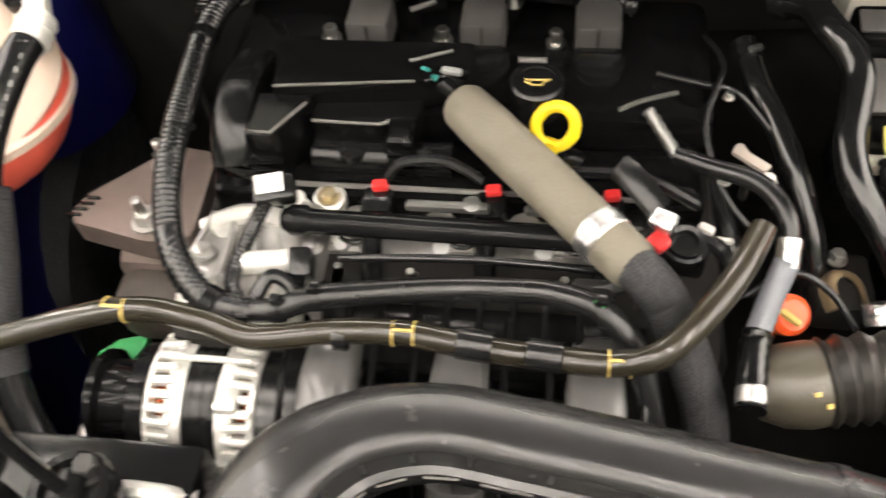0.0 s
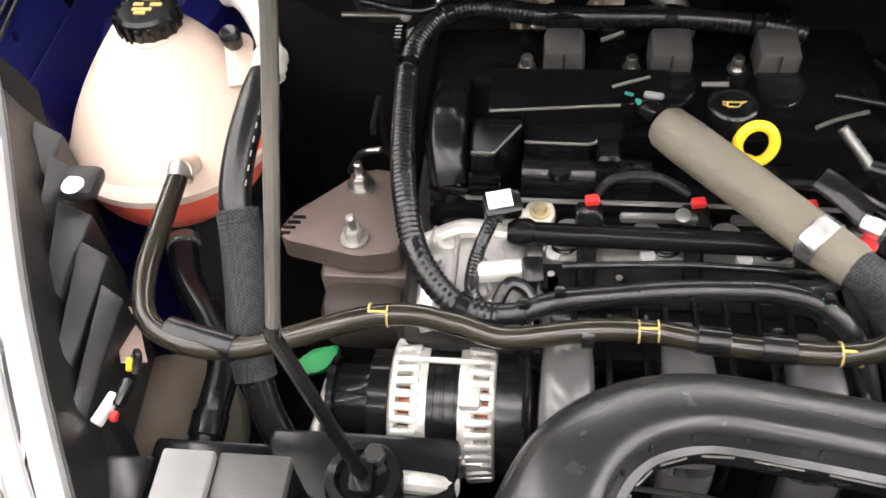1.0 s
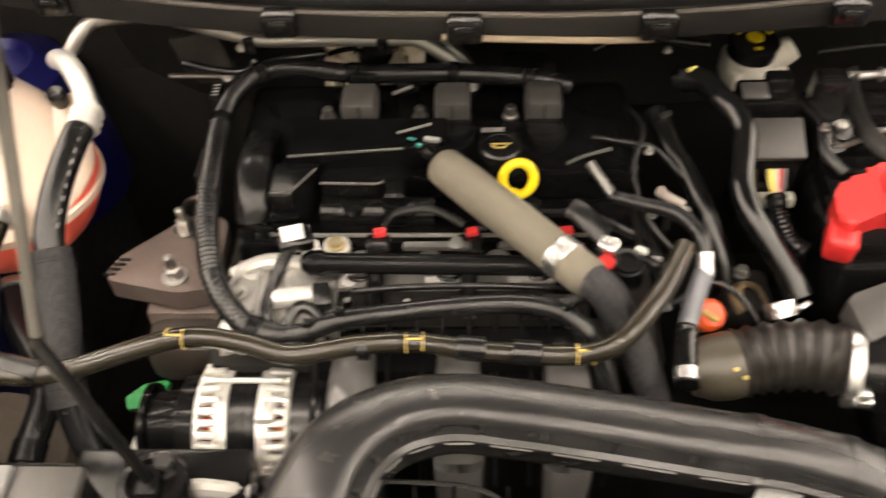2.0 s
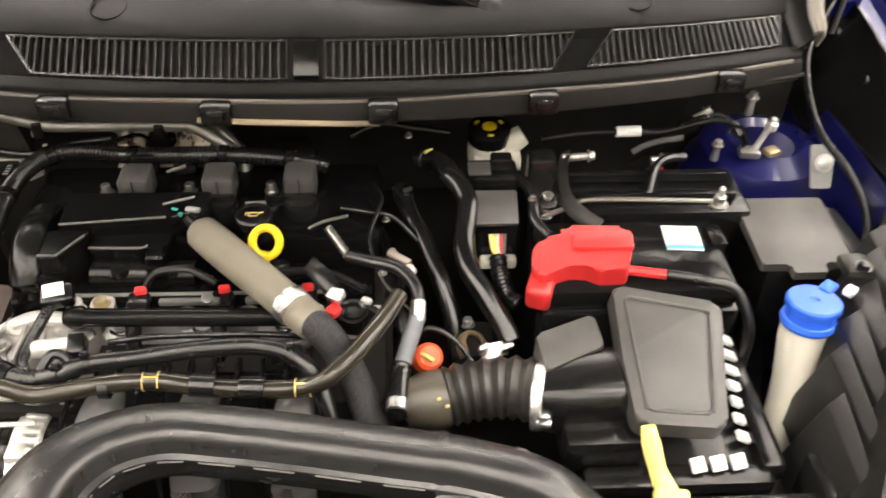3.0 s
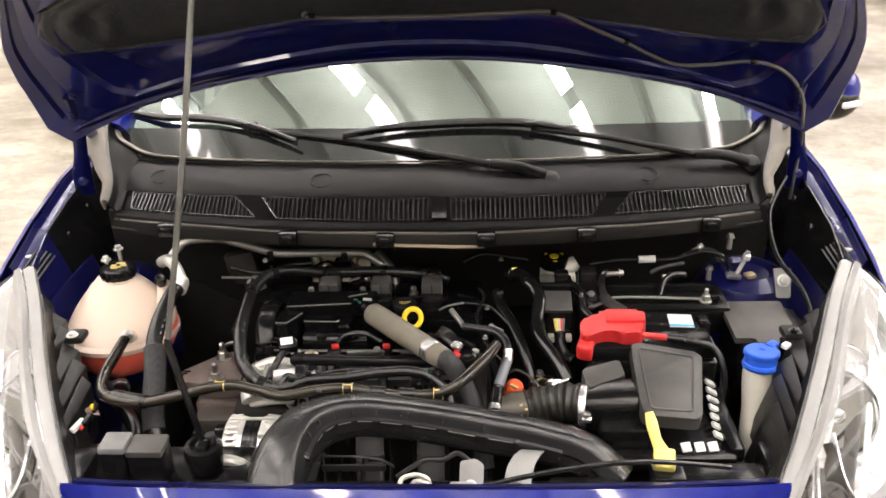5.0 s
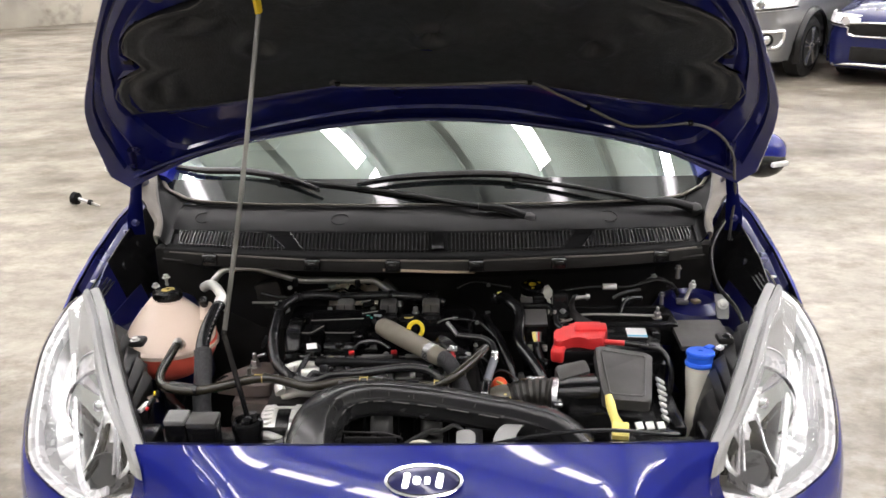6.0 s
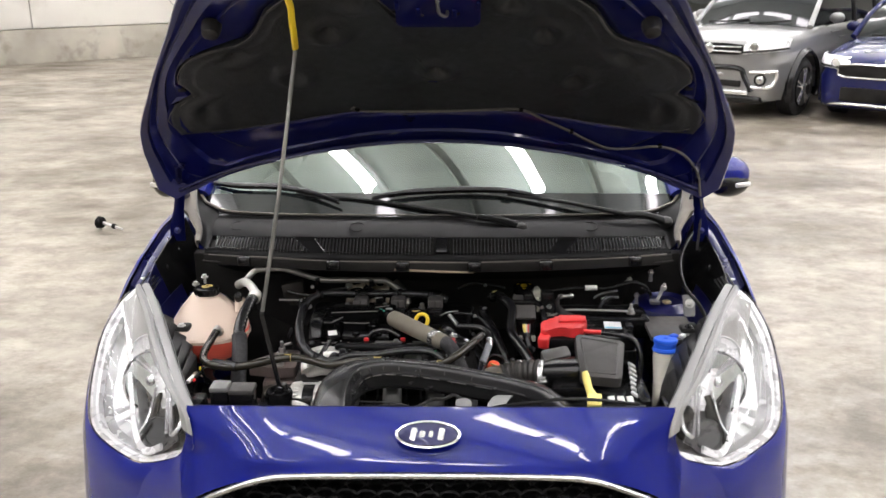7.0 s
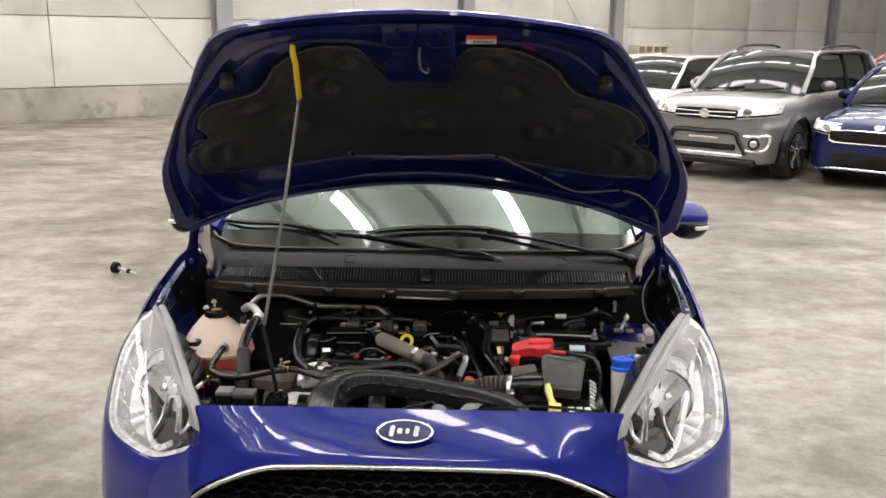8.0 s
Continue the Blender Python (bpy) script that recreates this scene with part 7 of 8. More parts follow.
cyl(bm, (0.256, 0.282, 0.79), (0.27, 0.279, 0.79), 0.006, None, 12)
box(bm, (0.262, 0.281, 0.797), (0.012, 0.01, 0.012), 0.003)
part("clamp", bm, FOIL, bellows, "bright steel hose clamp")
bm = NB()
lathe(bm, (0.168, 0.33, 0.775), (-1, -0.1, -0.1), [(0, 0.031), (0.01, 0.0325), (0.028, 0.031), (0.045, 0.024), (0.05, 0.014), (0.05, 0)], 28)
throttle = part("throttle_end", bm, material("olive brown casting", (0.05, 0.044, 0.032), 0.36, bump=0.25, scale=50, vary=0.4, dust=0.05), bellows, "olive brown throttle body end")
for p in (V(0.1565, 0.308, 0.7985), V(0.165, 0.302, 0.794)):
    bm = NB()
    box(bm, p, (0.005, 0.0035, 0.003), 0.0008, (35, 0, 20))
    part("paint_dot", bm, PRINTY, throttle, "yellow paint dot")

# yellow lever
lever = thing("yellow_lever", (0.366, 0.19, 0.76), "pale yellow plastic release lever", "lever")
bm = NB()
tube(bm, [V(0.352, 0.235, 0.838), V(0.355, 0.222, 0.825), V(0.36, 0.205, 0.808), V(0.366, 0.185, 0.80)], [0.007, 0.010, 0.009, 0.012], 10, 5, flat=0.8)
box(bm, (0.367, 0.172, 0.795), (0.032, 0.034, 0.02), 0.004, (25, 0, -8))
part("handle", bm, PALEYEL, lever)
bm = NB()
box(bm, (0.372, 0.165, 0.765), (0.05, 0.05, 0.04), 0.006)
part("base", bm, BLACK, lever)

# ---- battery ----
battery = thing("battery", (0.395, 0.485, 0.62), "black battery with a red terminal cover and a blue-white label", "battery")
bm = NB()
box(bm, (0.395, 0.487, 0.715), (0.232, 0.142, 0.19), 0.008)
part("case", bm, BLACK, battery)
bm = NB()
box(bm, (0.395, 0.49, 0.822), (0.225, 0.13, 0.026), 0.006)
box(bm, (0.505, 0.52, 0.825), (0.02, 0.04, 0.03), 0.004)
part("lid", bm, GLOSSBLK, battery)
bm = NB()
prism(bm, round_poly([(-0.062, -0.03), (-0.05, -0.038), (-0.02, -0.022), (0.0, -0.022), (0.012, -0.03), (0.045, -0.026), (0.05, 0.0), (0.056, 0.02), (0.046, 0.038), (-0.02, 0.04), (-0.022, 0.028), (-0.05, 0.02), (-0.062, 0.0)], 0.007), 0.032, pose(0.335, 0.468, 0.833, 8, -4, -6), 0.006, 3)
box(bm, (0.28, 0.442, 0.826), (0.03, 0.04, 0.035), 0.008, (10, 0, -20), seg=3)
box(bm, (0.352, 0.475, 0.868), (0.07, 0.028, 0.012), 0.005, (8, -4, -6))
redc = part("terminal_cover", bm, RED, battery, "red plastic terminal cover")
bm = NB()
tube(bm, [V(0.375, 0.448, 0.848), V(0.42, 0.436, 0.85)], 0.006, 10, 1)
part("terminal_lead", bm, RED, redc)
bm = NB()
prism(bm, [(-0.022, -0.023), (0.022, -0.023), (0.022, 0.023), (-0.022, 0.023)], 0.001, pose(0.463, 0.517, 0.8355, 0, 0, -4))
blab = part("battery_label", bm, PRINTW, battery, "white label with a blue stripe")
bm = NB()
prism(bm, [(-0.022, -0.021), (0.022, -0.021), (0.022, -0.014), (-0.022, -0.014)], 0.0014, pose(0.463, 0.517, 0.8355, 0, 0, -4))
part("label_stripe", bm, PRINTB, blab)
hose("battery_lead", [V(0.42, 0.436, 0.85), V(0.465, 0.428, 0.846), V(0.50, 0.42, 0.836), V(0.515, 0.395, 0.80), V(0.51, 0.38, 0.74)], 0.0065, RUBBER, "black rubber battery lead on the battery", "cable")
holder = thing("battery_clamp", (0.41, 0.56, 0.84), "steel battery hold-down bar with a stud", "bracket")
bm = NB()
tube(bm, [V(0.295, 0.552, 0.845), V(0.32, 0.556, 0.852), V(0.345, 0.566, 0.858), V(0.40, 0.566, 0.859), V(0.515, 0.562, 0.857)], 0.0032, 8, 5)
part("bar", bm, STEEL, holder)
bm = NB()
bolt(bm, (0.517, 0.560, 0.852), 0.008, 0.012, stud=0.014)
part("stud", bm, STEEL, holder)

# tray of cables behind the battery
tray = thing("battery_tray", (0.45, 0.64, 0.7), "black cable tray behind the battery", "tray")
bm = NB()
box(bm, (0.43, 0.625, 0.80), (0.29, 0.10, 0.06), 0.01)
part("body", bm, BLACK, tray)
for yy in (0.60, 0.645):
    bm = NB()
    box(bm, (0.43, yy, 0.838), (0.25, 0.012, 0.014), 0.003)
    part("rim", bm, BLACK, tray)
bm = NB()
tube(bm, [V(0.315, 0.70, 0.862), V(0.345, 0.70, 0.867), V(0.38, 0.70, 0.871), V(0.43, 0.70, 0.872), V(0.48, 0.70, 0.872), V(0.522, 0.70, 0.884), V(0.55, 0.70, 0.889), V(0.583, 0.70, 0.877), V(0.60, 0.70, 0.85)], 0.004, 8)
part("cable", bm, RUBBER, tray)
bm = NB()
cyl(bm, (0.415, 0.70, 0.872), (0.448, 0.70, 0.8725), 0.0075, None, 14)
part("cable_tag", bm, WHITE, tray)
bm = NB()
box(bm, (0.616, 0.718, 0.824), (0.03, 0.022, 0.012), 0.004, (0, 0, -8))
part("fitting", bm, ALU, tray)
bm = NB()
box(bm, (0.65, 0.72, 0.823), (0.022, 0.02, 0.01), 0.004, (0, 0, 20))
part("fitting", bm, material("yellow plated fitting", (0.6, 0.5, 0.28), 0.35, metal=0.7, scale=60), tray, "yellowish plated fitting")
bm = NB()
tube(bm, [V(0.622, 0.718, 0.828), V(0.63, 0.72, 0.845), V(0.637, 0.72, 0.866)], 0.0045, 10, 3)
part("fitting_neck", bm, ALUPALE, tray)
bm = NB()
lathe(bm, (0.637, 0.72, 0.858), (0.15, 0, 1), [(0, 0.006), (0.004, 0.009), (0.012, 0.0085), (0.015, 0.005), (0.02, 0.005), (0.02, 0)], 8)
part("fitting", bm, ALUPALE, tray)
for pts, r in (([V(0.448, 0.69, 0.79), V(0.462, 0.69, 0.812), V(0.475, 0.69, 0.832), V(0.488, 0.69, 0.84)], 0.0065), ([V(0.44, 0.69, 0.845), V(0.454, 0.69, 0.855), V(0.478, 0.69, 0.863), V(0.505, 0.69, 0.867)], 0.005), ([V(0.57, 0.70, 0.872), V(0.59, 0.705, 0.86), V(0.602, 0.71, 0.84)], 0.0045)):
    bm = NB()
    tube(bm, pts, r, 8, 4, flat=0.6)
    part("lever_arm", bm, GREY, tray)
bm = NB()
box(bm, (0.486, 0.705, 0.808), (0.014, 0.006, 0.006), 0.002, (0, 15, 0))
part("lead_tip", bm, RED, tray, "small red lead tip")
for p, q in (((0.335, 0.65, 0.864), (0.368, 0.65, 0.867)), ((0.56, 0.70, 0.825), (0.56, 0.70, 0.848)), ((0.60, 0.72, 0.885), (0.60, 0.72, 0.91)), ((0.528, 0.72, 0.878), (0.54, 0.72, 0.888)), ((0.455, 0.655, 0.855), (0.468, 0.655, 0.857))):
    bm = NB()
    cyl(bm, p, q, 0.006, 0.0045, 12)
    bolt(bm, q, 0.006, 0.007, Vector(q) - Vector(p))
    part("fitting", bm, ALU, tray)
bm = NB()
tube(bm, [V(0.44, 0.60, 0.84), V(0.455, 0.635, 0.856), V(0.475, 0.65, 0.862), V(0.50, 0.655, 0.86)], 0.006, 8)
tube(bm, [V(0.50, 0.70, 0.88), V(0.56, 0.72, 0.885), V(0.585, 0.69, 0.87)], 0.004, 8)
part("cable", bm, RUBBER, tray)

# black junction stack with two studs, and a flat grey strap beside it
stack = thing("junction_stack", (0.302, 0.58, 0.74), "black junction block with bright studs beside the battery", "junction block")
bm = NB()
box(bm, (0.303, 0.585, 0.80), (0.046, 0.045, 0.13), 0.006)
box(bm, (0.30, 0.612, 0.872), (0.034, 0.03, 0.05), 0.006)
part("block", bm, BLACK, stack)
for p in (V(0.3015, 0.562, 0.866), V(0.30, 0.56, 0.85)):
    bm = NB()
    lathe(bm, p - V(0, 0.002, 0.004), (0, -0.5, 1), [(0, 0.012), (0.004, 0.011), (0.005, 0.007)], 16)
    part("washer", bm, BLACK, stack)
    bm = NB()
    bolt(bm, p, 0.006, 0.007, (0, -0.5, 1))
    part("stud", bm, STEEL, stack)
bm = NB()
tube(bm, [V(0.342, 0.665, 0.862), V(0.328, 0.616, 0.865), V(0.324, 0.565, 0.865), V(0.337, 0.533, 0.863), V(0.358, 0.515, 0.857)], 0.010, 8, 5, flat=0.35)
part("strap", bm, GREY, stack, "flat dark grey strap")

# relay box with its dark grey lid
relay = thing("relay_box", (0.635, 0.545, 0.66), "dark grey relay box with a flat lid", "relay box")
bm = NB()
box(bm, (0.632, 0.55, 0.745), (0.13, 0.125, 0.12), 0.008)
part("case", bm, BLACK, relay)
bm = NB()
prism(bm, round_poly([(-0.065, -0.06), (-0.03, -0.06), (-0.03, -0.075), (0.012, -0.075), (0.012, -0.058), (0.05, -0.058), (0.052, 0.062), (-0.065, 0.062)], 0.004), 0.012, pose(0.625, 0.55, 0.807, 4, 0, 0), 0.003)
part("lid", bm, material("worn grey lid", (0.075, 0.071, 0.067), 0.4, scale=60, vary=0.25, dust=0.02), relay)
bm = NB()
box(bm, (0.693, 0.552, 0.80), (0.03, 0.12, 0.016), 0.004, (0, 14, 4))
part("side_lid", bm, GREY, relay)
bm = NB()
prism(bm, round_poly([(-0.014, -0.03), (0.014, -0.03), (0.018, 0.03), (-0.018, 0.03)], 0.004), 0.004, pose(0.70, 0.672, 0.83, 60, 0, 0))
solo("wing_bracket", bm, COLUMN, "pale steel bracket bolted to the inner wing", "bracket")
bm = NB()
bolt(bm, (0.70, 0.668, 0.838), 0.009, 0.007, (0, -0.8, 0.5))
solo("bracket_bolt", bm, ALUPALE, "bright bolt on the wing bracket", "bolt")

# washer filler
washer = thing("washer_filler", (0.545, 0.33, 0.62), "milky washer filler neck with a bright blue cap", "washer bottle")
bm = NB()
tube(bm, [V(0.562, 0.325, 0.60), V(0.56, 0.337, 0.70), V(0.562, 0.356, 0.76), V(0.565, 0.374, 0.81), V(0.568, 0.379, 0.835)], [0.026, 0.0235, 0.022, 0.0255, 0.026], 24, 6)
part("neck", bm, MILK, washer)
bm = NB()
lathe(bm, (0.5685, 0.380, 0.838), (0.02, 0.12, 1), [(-0.012, 0.029), (-0.008, 0.0305), (-0.003, 0.029), (-0.002, 0.027), (0.010, 0.027), (0.012, 0.0295), (0.018, 0.0295), (0.020, 0.0275), (0.020, 0.006), (0.018, 0.004), (0.018, 0)], 36)
box(bm, (0.593, 0.403, 0.855), (0.022, 0.016, 0.008), 0.003, (0, 0, 40))
part("cap", bm, CAPBLUE, washer, "bright blue screw cap")
bm = NB()
box(bm, (0.612, 0.392, 0.86), (0.016, 0.012, 0.008), 0.002, (0, 0, 40))
part("cap_tab", bm, WHITE, washer)

# brake fluid reservoir
brake = thing("brake_reservoir", (0.242, 0.69, 0.8), "white brake fluid reservoir with a black cap", "reservoir")
bm = NB()
box(bm, (0.255, 0.72, 0.822), (0.07, 0.07, 0.045), 0.012)
cyl(bm, (0.245, 0.712, 0.83), (0.245, 0.712, 0.858), 0.027)
tube(bm, [V(0.255, 0.712, 0.845), V(0.278, 0.712, 0.852), V(0.292, 0.714, 0.86)], [0.02, 0.017, 0.014], 14, 4)
part("bottle", bm, MILK, brake)
bm = NB()
lathe(bm, (0.245, 0.714, 0.854), (0, -0.1, 1), [(0, 0.029), (0.018, 0.029), (0.02, 0.026), (0.02, 0)], 28)
bcap = part("cap", bm, BLACK, brake)
bm = NB()
lathe(bm, (0.245, 0.7125, 0.8742), (0, -0.1, 1), [(0, 0.0095), (0.001, 0.0095), (0.001, 0)], 20)
for a in (30, 150, 270):
    box(bm, (0.245 + math.cos(radians(a)) * 0.019, 0.7125 + math.sin(radians(a)) * 0.019, 0.8745 + 0.0019 * math.sin(radians(a))), (0.008, 0.0045, 0.001), 0, (0, 0, a + 90))
part("cap_mark", bm, YELLOW, bcap)

# module with connector behind the hoses
module = thing("control_module", (0.225, 0.57, 0.72), "grey control module with an open wire connector", "control module")
bm = NB()
box(bm, (0.24, 0.572, 0.785), (0.052, 0.06, 0.12), 0.005)
box(bm, (0.24, 0.618, 0.845), (0.064, 0.044, 0.055), 0.006)
box(bm, (0.252, 0.632, 0.872), (0.028, 0.02, 0.02), 0.004)
part("case", bm, BLACK, module)
bm = NB()
box(bm, (0.235, 0.556, 0.856), (0.06, 0.046, 0.01), 0.003, (28, 0, 0))
part("cover", bm, LIDGREY, module)
bm = NB()
box(bm, (0.222, 0.612, 0.876), (0.028, 0.022, 0.004), 0.003, (15, 0, 0))
part("cover_lip", bm, LIDGREY, module)
for k, c in enumerate((-0.009, -0.0045, 0, 0.0045, 0.009)):
    bm = NB()
    tube(bm, [V(0.241 + c, 0.542, 0.827), V(0.241 + c * 0.8, 0.53, 0.815), V(0.243 + c * 0.5, 0.524, 0.807)], 0.0021, 6, 3)
    part("wire", bm, (PALEYEL, PALEYEL, MILK, RED, BEAD)[k], module)
bm = NB()
box(bm, (0.2425, 0.532, 0.791), (0.045, 0.014, 0.014), 0.003)
part("connector", bm, MILK, module)
hose("connector_conduit", [V(0.241, 0.525, 0.805), V(0.242, 0.505, 0.795), V(0.249, 0.475, 0.786), V(0.263, 0.46, 0.785)], 0.0105, RUBBER, "corrugated conduit below the connector", "cable", ribs=0.12, pitch=0.006)
for pts, r, mat, label in (([V(0.15, 0.655, 0.862), V(0.172, 0.632, 0.874), V(0.184, 0.6, 0.876), V(0.198, 0.58, 0.869), V(0.204, 0.562, 0.86), V(0.201, 0.538, 0.848), V(0.197, 0.51, 0.834), V(0.203, 0.48, 0.82), V(0.22, 0.454, 0.805), V(0.235, 0.43, 0.79), V(0.245, 0.41, 0.775)], 0.0135, HOSEGLOSS, "shiny black heater hose"),
                           ([V(0.125, 0.63, 0.835), V(0.136, 0.583, 0.825), V(0.15, 0.553, 0.815), V(0.163, 0.517, 0.80), V(0.174, 0.488, 0.782), V(0.183, 0.463, 0.76), V(0.19, 0.43, 0.72)], 0.0115, HOSEGLOSS, "shiny black heater hose beside the engine"),
                           ([V(0.08, 0.63, 0.78), V(0.10, 0.57, 0.755), V(0.12, 0.50, 0.73), V(0.13, 0.45, 0.70)], 0.012, RUBBER, "black heater hose deep in the bay")):
    hh = thing("heater_hose", pts[-1], label, "hose")
    bm = NB()
    tube(bm, pts, r)
    part("pipe", bm, mat, hh)
    bm = NB()
    lathe(bm, pts[0].lerp(pts[1], 0.3), pts[1] - pts[0], [(-0.005, r), (-0.004, r + 0.0015), (0.004, r + 0.0015), (0.005, r)], 18)
    part("collar", bm, BLACK, hh)
    bm = NB()
    box(bm, pts[0].lerp(pts[1], 0.3) + V(0.004, -0.004, r + 0.002), (0.012, 0.006, 0.005), 0.0015, (0, 0, 25))
    part("collar_tab", bm, PALEYEL if r > 0.013 else STEEL, hh)

purge = thing("purge_valve", (0.06, 0.485, 0.82), "silver spring valve feeding a black hose", "valve")
bm = NB()
tube(bm, [V(0.037, 0.512, 0.866), V(0.049, 0.497, 0.857), V(0.061, 0.482, 0.847)], 0.0046, 12, 6, ribs=0.22, pitch=0.007)
part("spring", bm, ROD, purge)
bm = NB()
tube(bm, [V(0.015, 0.512, 0.865), V(0.033, 0.517, 0.871), V(0.06, 0.527, 0.871)], 0.002, 8)
part("clip", bm, ROD, purge)
bm = NB()
tube(bm, [V(0.061, 0.482, 0.847), V(0.085, 0.467, 0.852), V(0.118, 0.45, 0.855), V(0.136, 0.425, 0.85), V(0.138, 0.40, 0.835), V(0.128, 0.375, 0.815), V(0.118, 0.35, 0.80), V(0.112, 0.30, 0.79)], 0.0075, 12, 6)
part("hose", bm, RUBBER, purge)
bm = NB()
cyl(bm, (0.139, 0.41, 0.842), (0.137, 0.392, 0.83), 0.0092, None, 12)
part("clamp", bm, FOIL, purge)
bm = NB()
tube(bm, [V(0.1375, 0.396, 0.833), V(0.128, 0.375, 0.815), V(0.12, 0.354, 0.8025)], 0.0092, 12, 4, ribs=0.05, pitch=0.006)
part("wrap", bm, material("blue-grey tape", (0.16, 0.17, 0.19), 0.22, bump=0.4, scale=60, vary=0.4), purge, "shiny blue-grey tape wrap")
bm = NB()
tube(bm, [V(0.12, 0.354, 0.8025), V(0.1165, 0.338, 0.7975), V(0.114, 0.315, 0.792), V(0.112, 0.296, 0.79)], 0.0102, 12, 5, ribs=0.12, pitch=0.007)
part("corrugated_end", bm, HOSEGLOSS, purge)
bm = NB()
cyl(bm, (0.1135, 0.312, 0.7925), (0.1125, 0.30, 0.7905), 0.0115, None, 12)
part("clamp", bm, FOIL, purge)
orange = thing("orange_cap", (0.138, 0.39, 0.755), "bright orange round plug", "plug")
bm = NB()
lathe(bm, (0.146, 0.392, 0.768), (0.25, -0.5, 0.8), [(0, 0.016), (0.01, 0.0165), (0.018, 0.016), (0.022, 0.012), (0.022, 0)], 22)
part("cap", bm, ORANGE, orange)
bm = NB()
box(bm, (0.148, 0.377, 0.788), (0.018, 0.006, 0.005), 0.002, (0, 0, -42))
part("ridge", bm, PRINTY, orange)
conn = thing("red_connector", (0.045, 0.41, 0.81), "black plug with a red lock and a silver strap", "connector")
bm = NB()
box(bm, (0.06, 0.415, 0.815), (0.05, 0.03, 0.03), 0.005, (0, 0, -10))
part("plug", bm, BLACK, conn)
bm = NB()
box(bm, (0.046, 0.406, 0.834), (0.016, 0.016, 0.01), 0.004, (0, 0, -40))
part("lock", bm, RED, conn)
bm = NB()
tube(bm, [V(0.016, 0.468, 0.848), V(0.03, 0.447, 0.852), V(0.046, 0.423, 0.85)], 0.011, 8, 4, flat=0.15)
strap_band = part("strap", bm, BLACK, conn, "flat black strap")
bm = NB()
box(bm, (0.049, 0.417, 0.846), (0.019, 0.016, 0.012), 0.003, (12, 0, -30))
part("buckle", bm, FOIL, strap_band, "silver buckle")
bm = NB()
lathe(bm, (0.067, 0.410, 0.82), (0, -0.1, 1), [(0, 0.017), (0.01, 0.017), (0.011, 0.014), (0.015, 0.014), (0.016, 0.009), (0.012, 0.008), (0.012, 0)], 20)
part("round_socket", bm, BLACK, conn)
for c, s, a in (((0.082, 0.421, 0.834), (0.013, 0.008, 0.007), -30), ((0.095, 0.415, 0.829), (0.014, 0.005, 0.005), -8)):
    bm = NB()
    box(bm, c, s, 0.003, (0, 0, a))
    part("clip", bm, ALUPALE, conn, "pale clip")
bm = NB()
tube(bm, [V(0.075, 0.42, 0.825), V(0.09, 0.41, 0.828), V(0.1, 0.40, 0.82)], 0.006, 8)
part("lead", bm, RUBBER, conn)

stay = thing("pipe_stay", (0.12, 0.485, 0.8), "small pale metal stay with a nut beside the hoses", "bracket")
bm = NB()
prism(bm, round_poly([(-0.016, -0.004), (0.014, -0.006), (0.016, 0.003), (-0.008, 0.004), (-0.013, 0.009), (-0.018, 0.006)], 0.002), 0.004, pose(0.12, 0.489, 0.836, 0, 0, -38), 0.001)
part("plate", bm, material("tarnished bracket steel", (0.42, 0.37, 0.33), 0.45, metal=0.6, scale=60, vary=0.3), stay)
bm = NB()
cyl(bm, (0.12, 0.488, 0.836), (0.122, 0.492, 0.79), 0.004, None, 8)
part("leg", bm, DARK, stay)
bm = NB()
bolt(bm, (0.131, 0.472, 0.83), 0.0055, 0.007)
part("nut", bm, ALUPALE, stay)
gear = thing("shift_bracket", (0.2, 0.44, 0.70), "brown plated steel bracket with a bolt deep in the engine bay", "bracket")
bm = NB()
tube(bm, [V(0.193, 0.408, 0.755), V(0.19, 0.43, 0.757), V(0.2, 0.442, 0.758), V(0.214, 0.436, 0.757), V(0.22, 0.415, 0.752)], [0.007, 0.008, 0.009, 0.008, 0.006], 8, 4, flat=0.35)
part("arm", bm, material("brown plated steel", (0.3, 0.22, 0.13), 0.45, metal=0.6, scale=60, vary=0.4), gear)
bm = NB()
bolt(bm, (0.2, 0.456, 0.758), 0.006, 0.008)
part("arm_bolt", bm, ROD, gear)
bm = NB()
box(bm, (0.205, 0.44, 0.735), (0.05, 0.06, 0.035), 0.008)
part("foot", bm, DARK, gear)

# refrigerant pipes and the fat hose beside the tank
acp = thing("air_con_pipe", (-0.35, 0.685, 0.92), "bare metal refrigerant pipe along the firewall", "pipe")
bm = NB()
tube(bm, [V(-0.53, 0.67, 0.90), V(-0.515, 0.678, 0.918), V(-0.495, 0.685, 0.93), V(-0.435, 0.686, 0.933), V(-0.40, 0.686, 0.925), V(-0.335, 0.685, 0.905), V(-0.31, 0.685, 0.90), V(-0.25, 0.685, 0.90), V(-0.16, 0.685, 0.899), V(-0.138, 0.685, 0.896), V(-0.115, 0.684, 0.88), V(-0.08, 0.683, 0.85)], 0.0085, 14, 5)
part("pipe", bm, ALU, acp)
for x, z in ((-0.33, 0.9035), (-0.18, 0.899)):
    bm = NB()
    box(bm, (x, 0.686, z - 0.006), (0.014, 0.022, 0.022), 0.003)
    part("pipe_clip", bm, BLACK, acp)
acl = thing("air_con_hose", (-0.47, 0.45, 0.7), "thick black hose with an alloy end, running beside the tank", "hose")
bm = NB()
tube(bm, [V(-0.548, 0.665, 0.892), V(-0.528, 0.642, 0.908), V(-0.507, 0.615, 0.914), V(-0.488, 0.585, 0.91), V(-0.475, 0.555, 0.906)], 0.0115, 14)
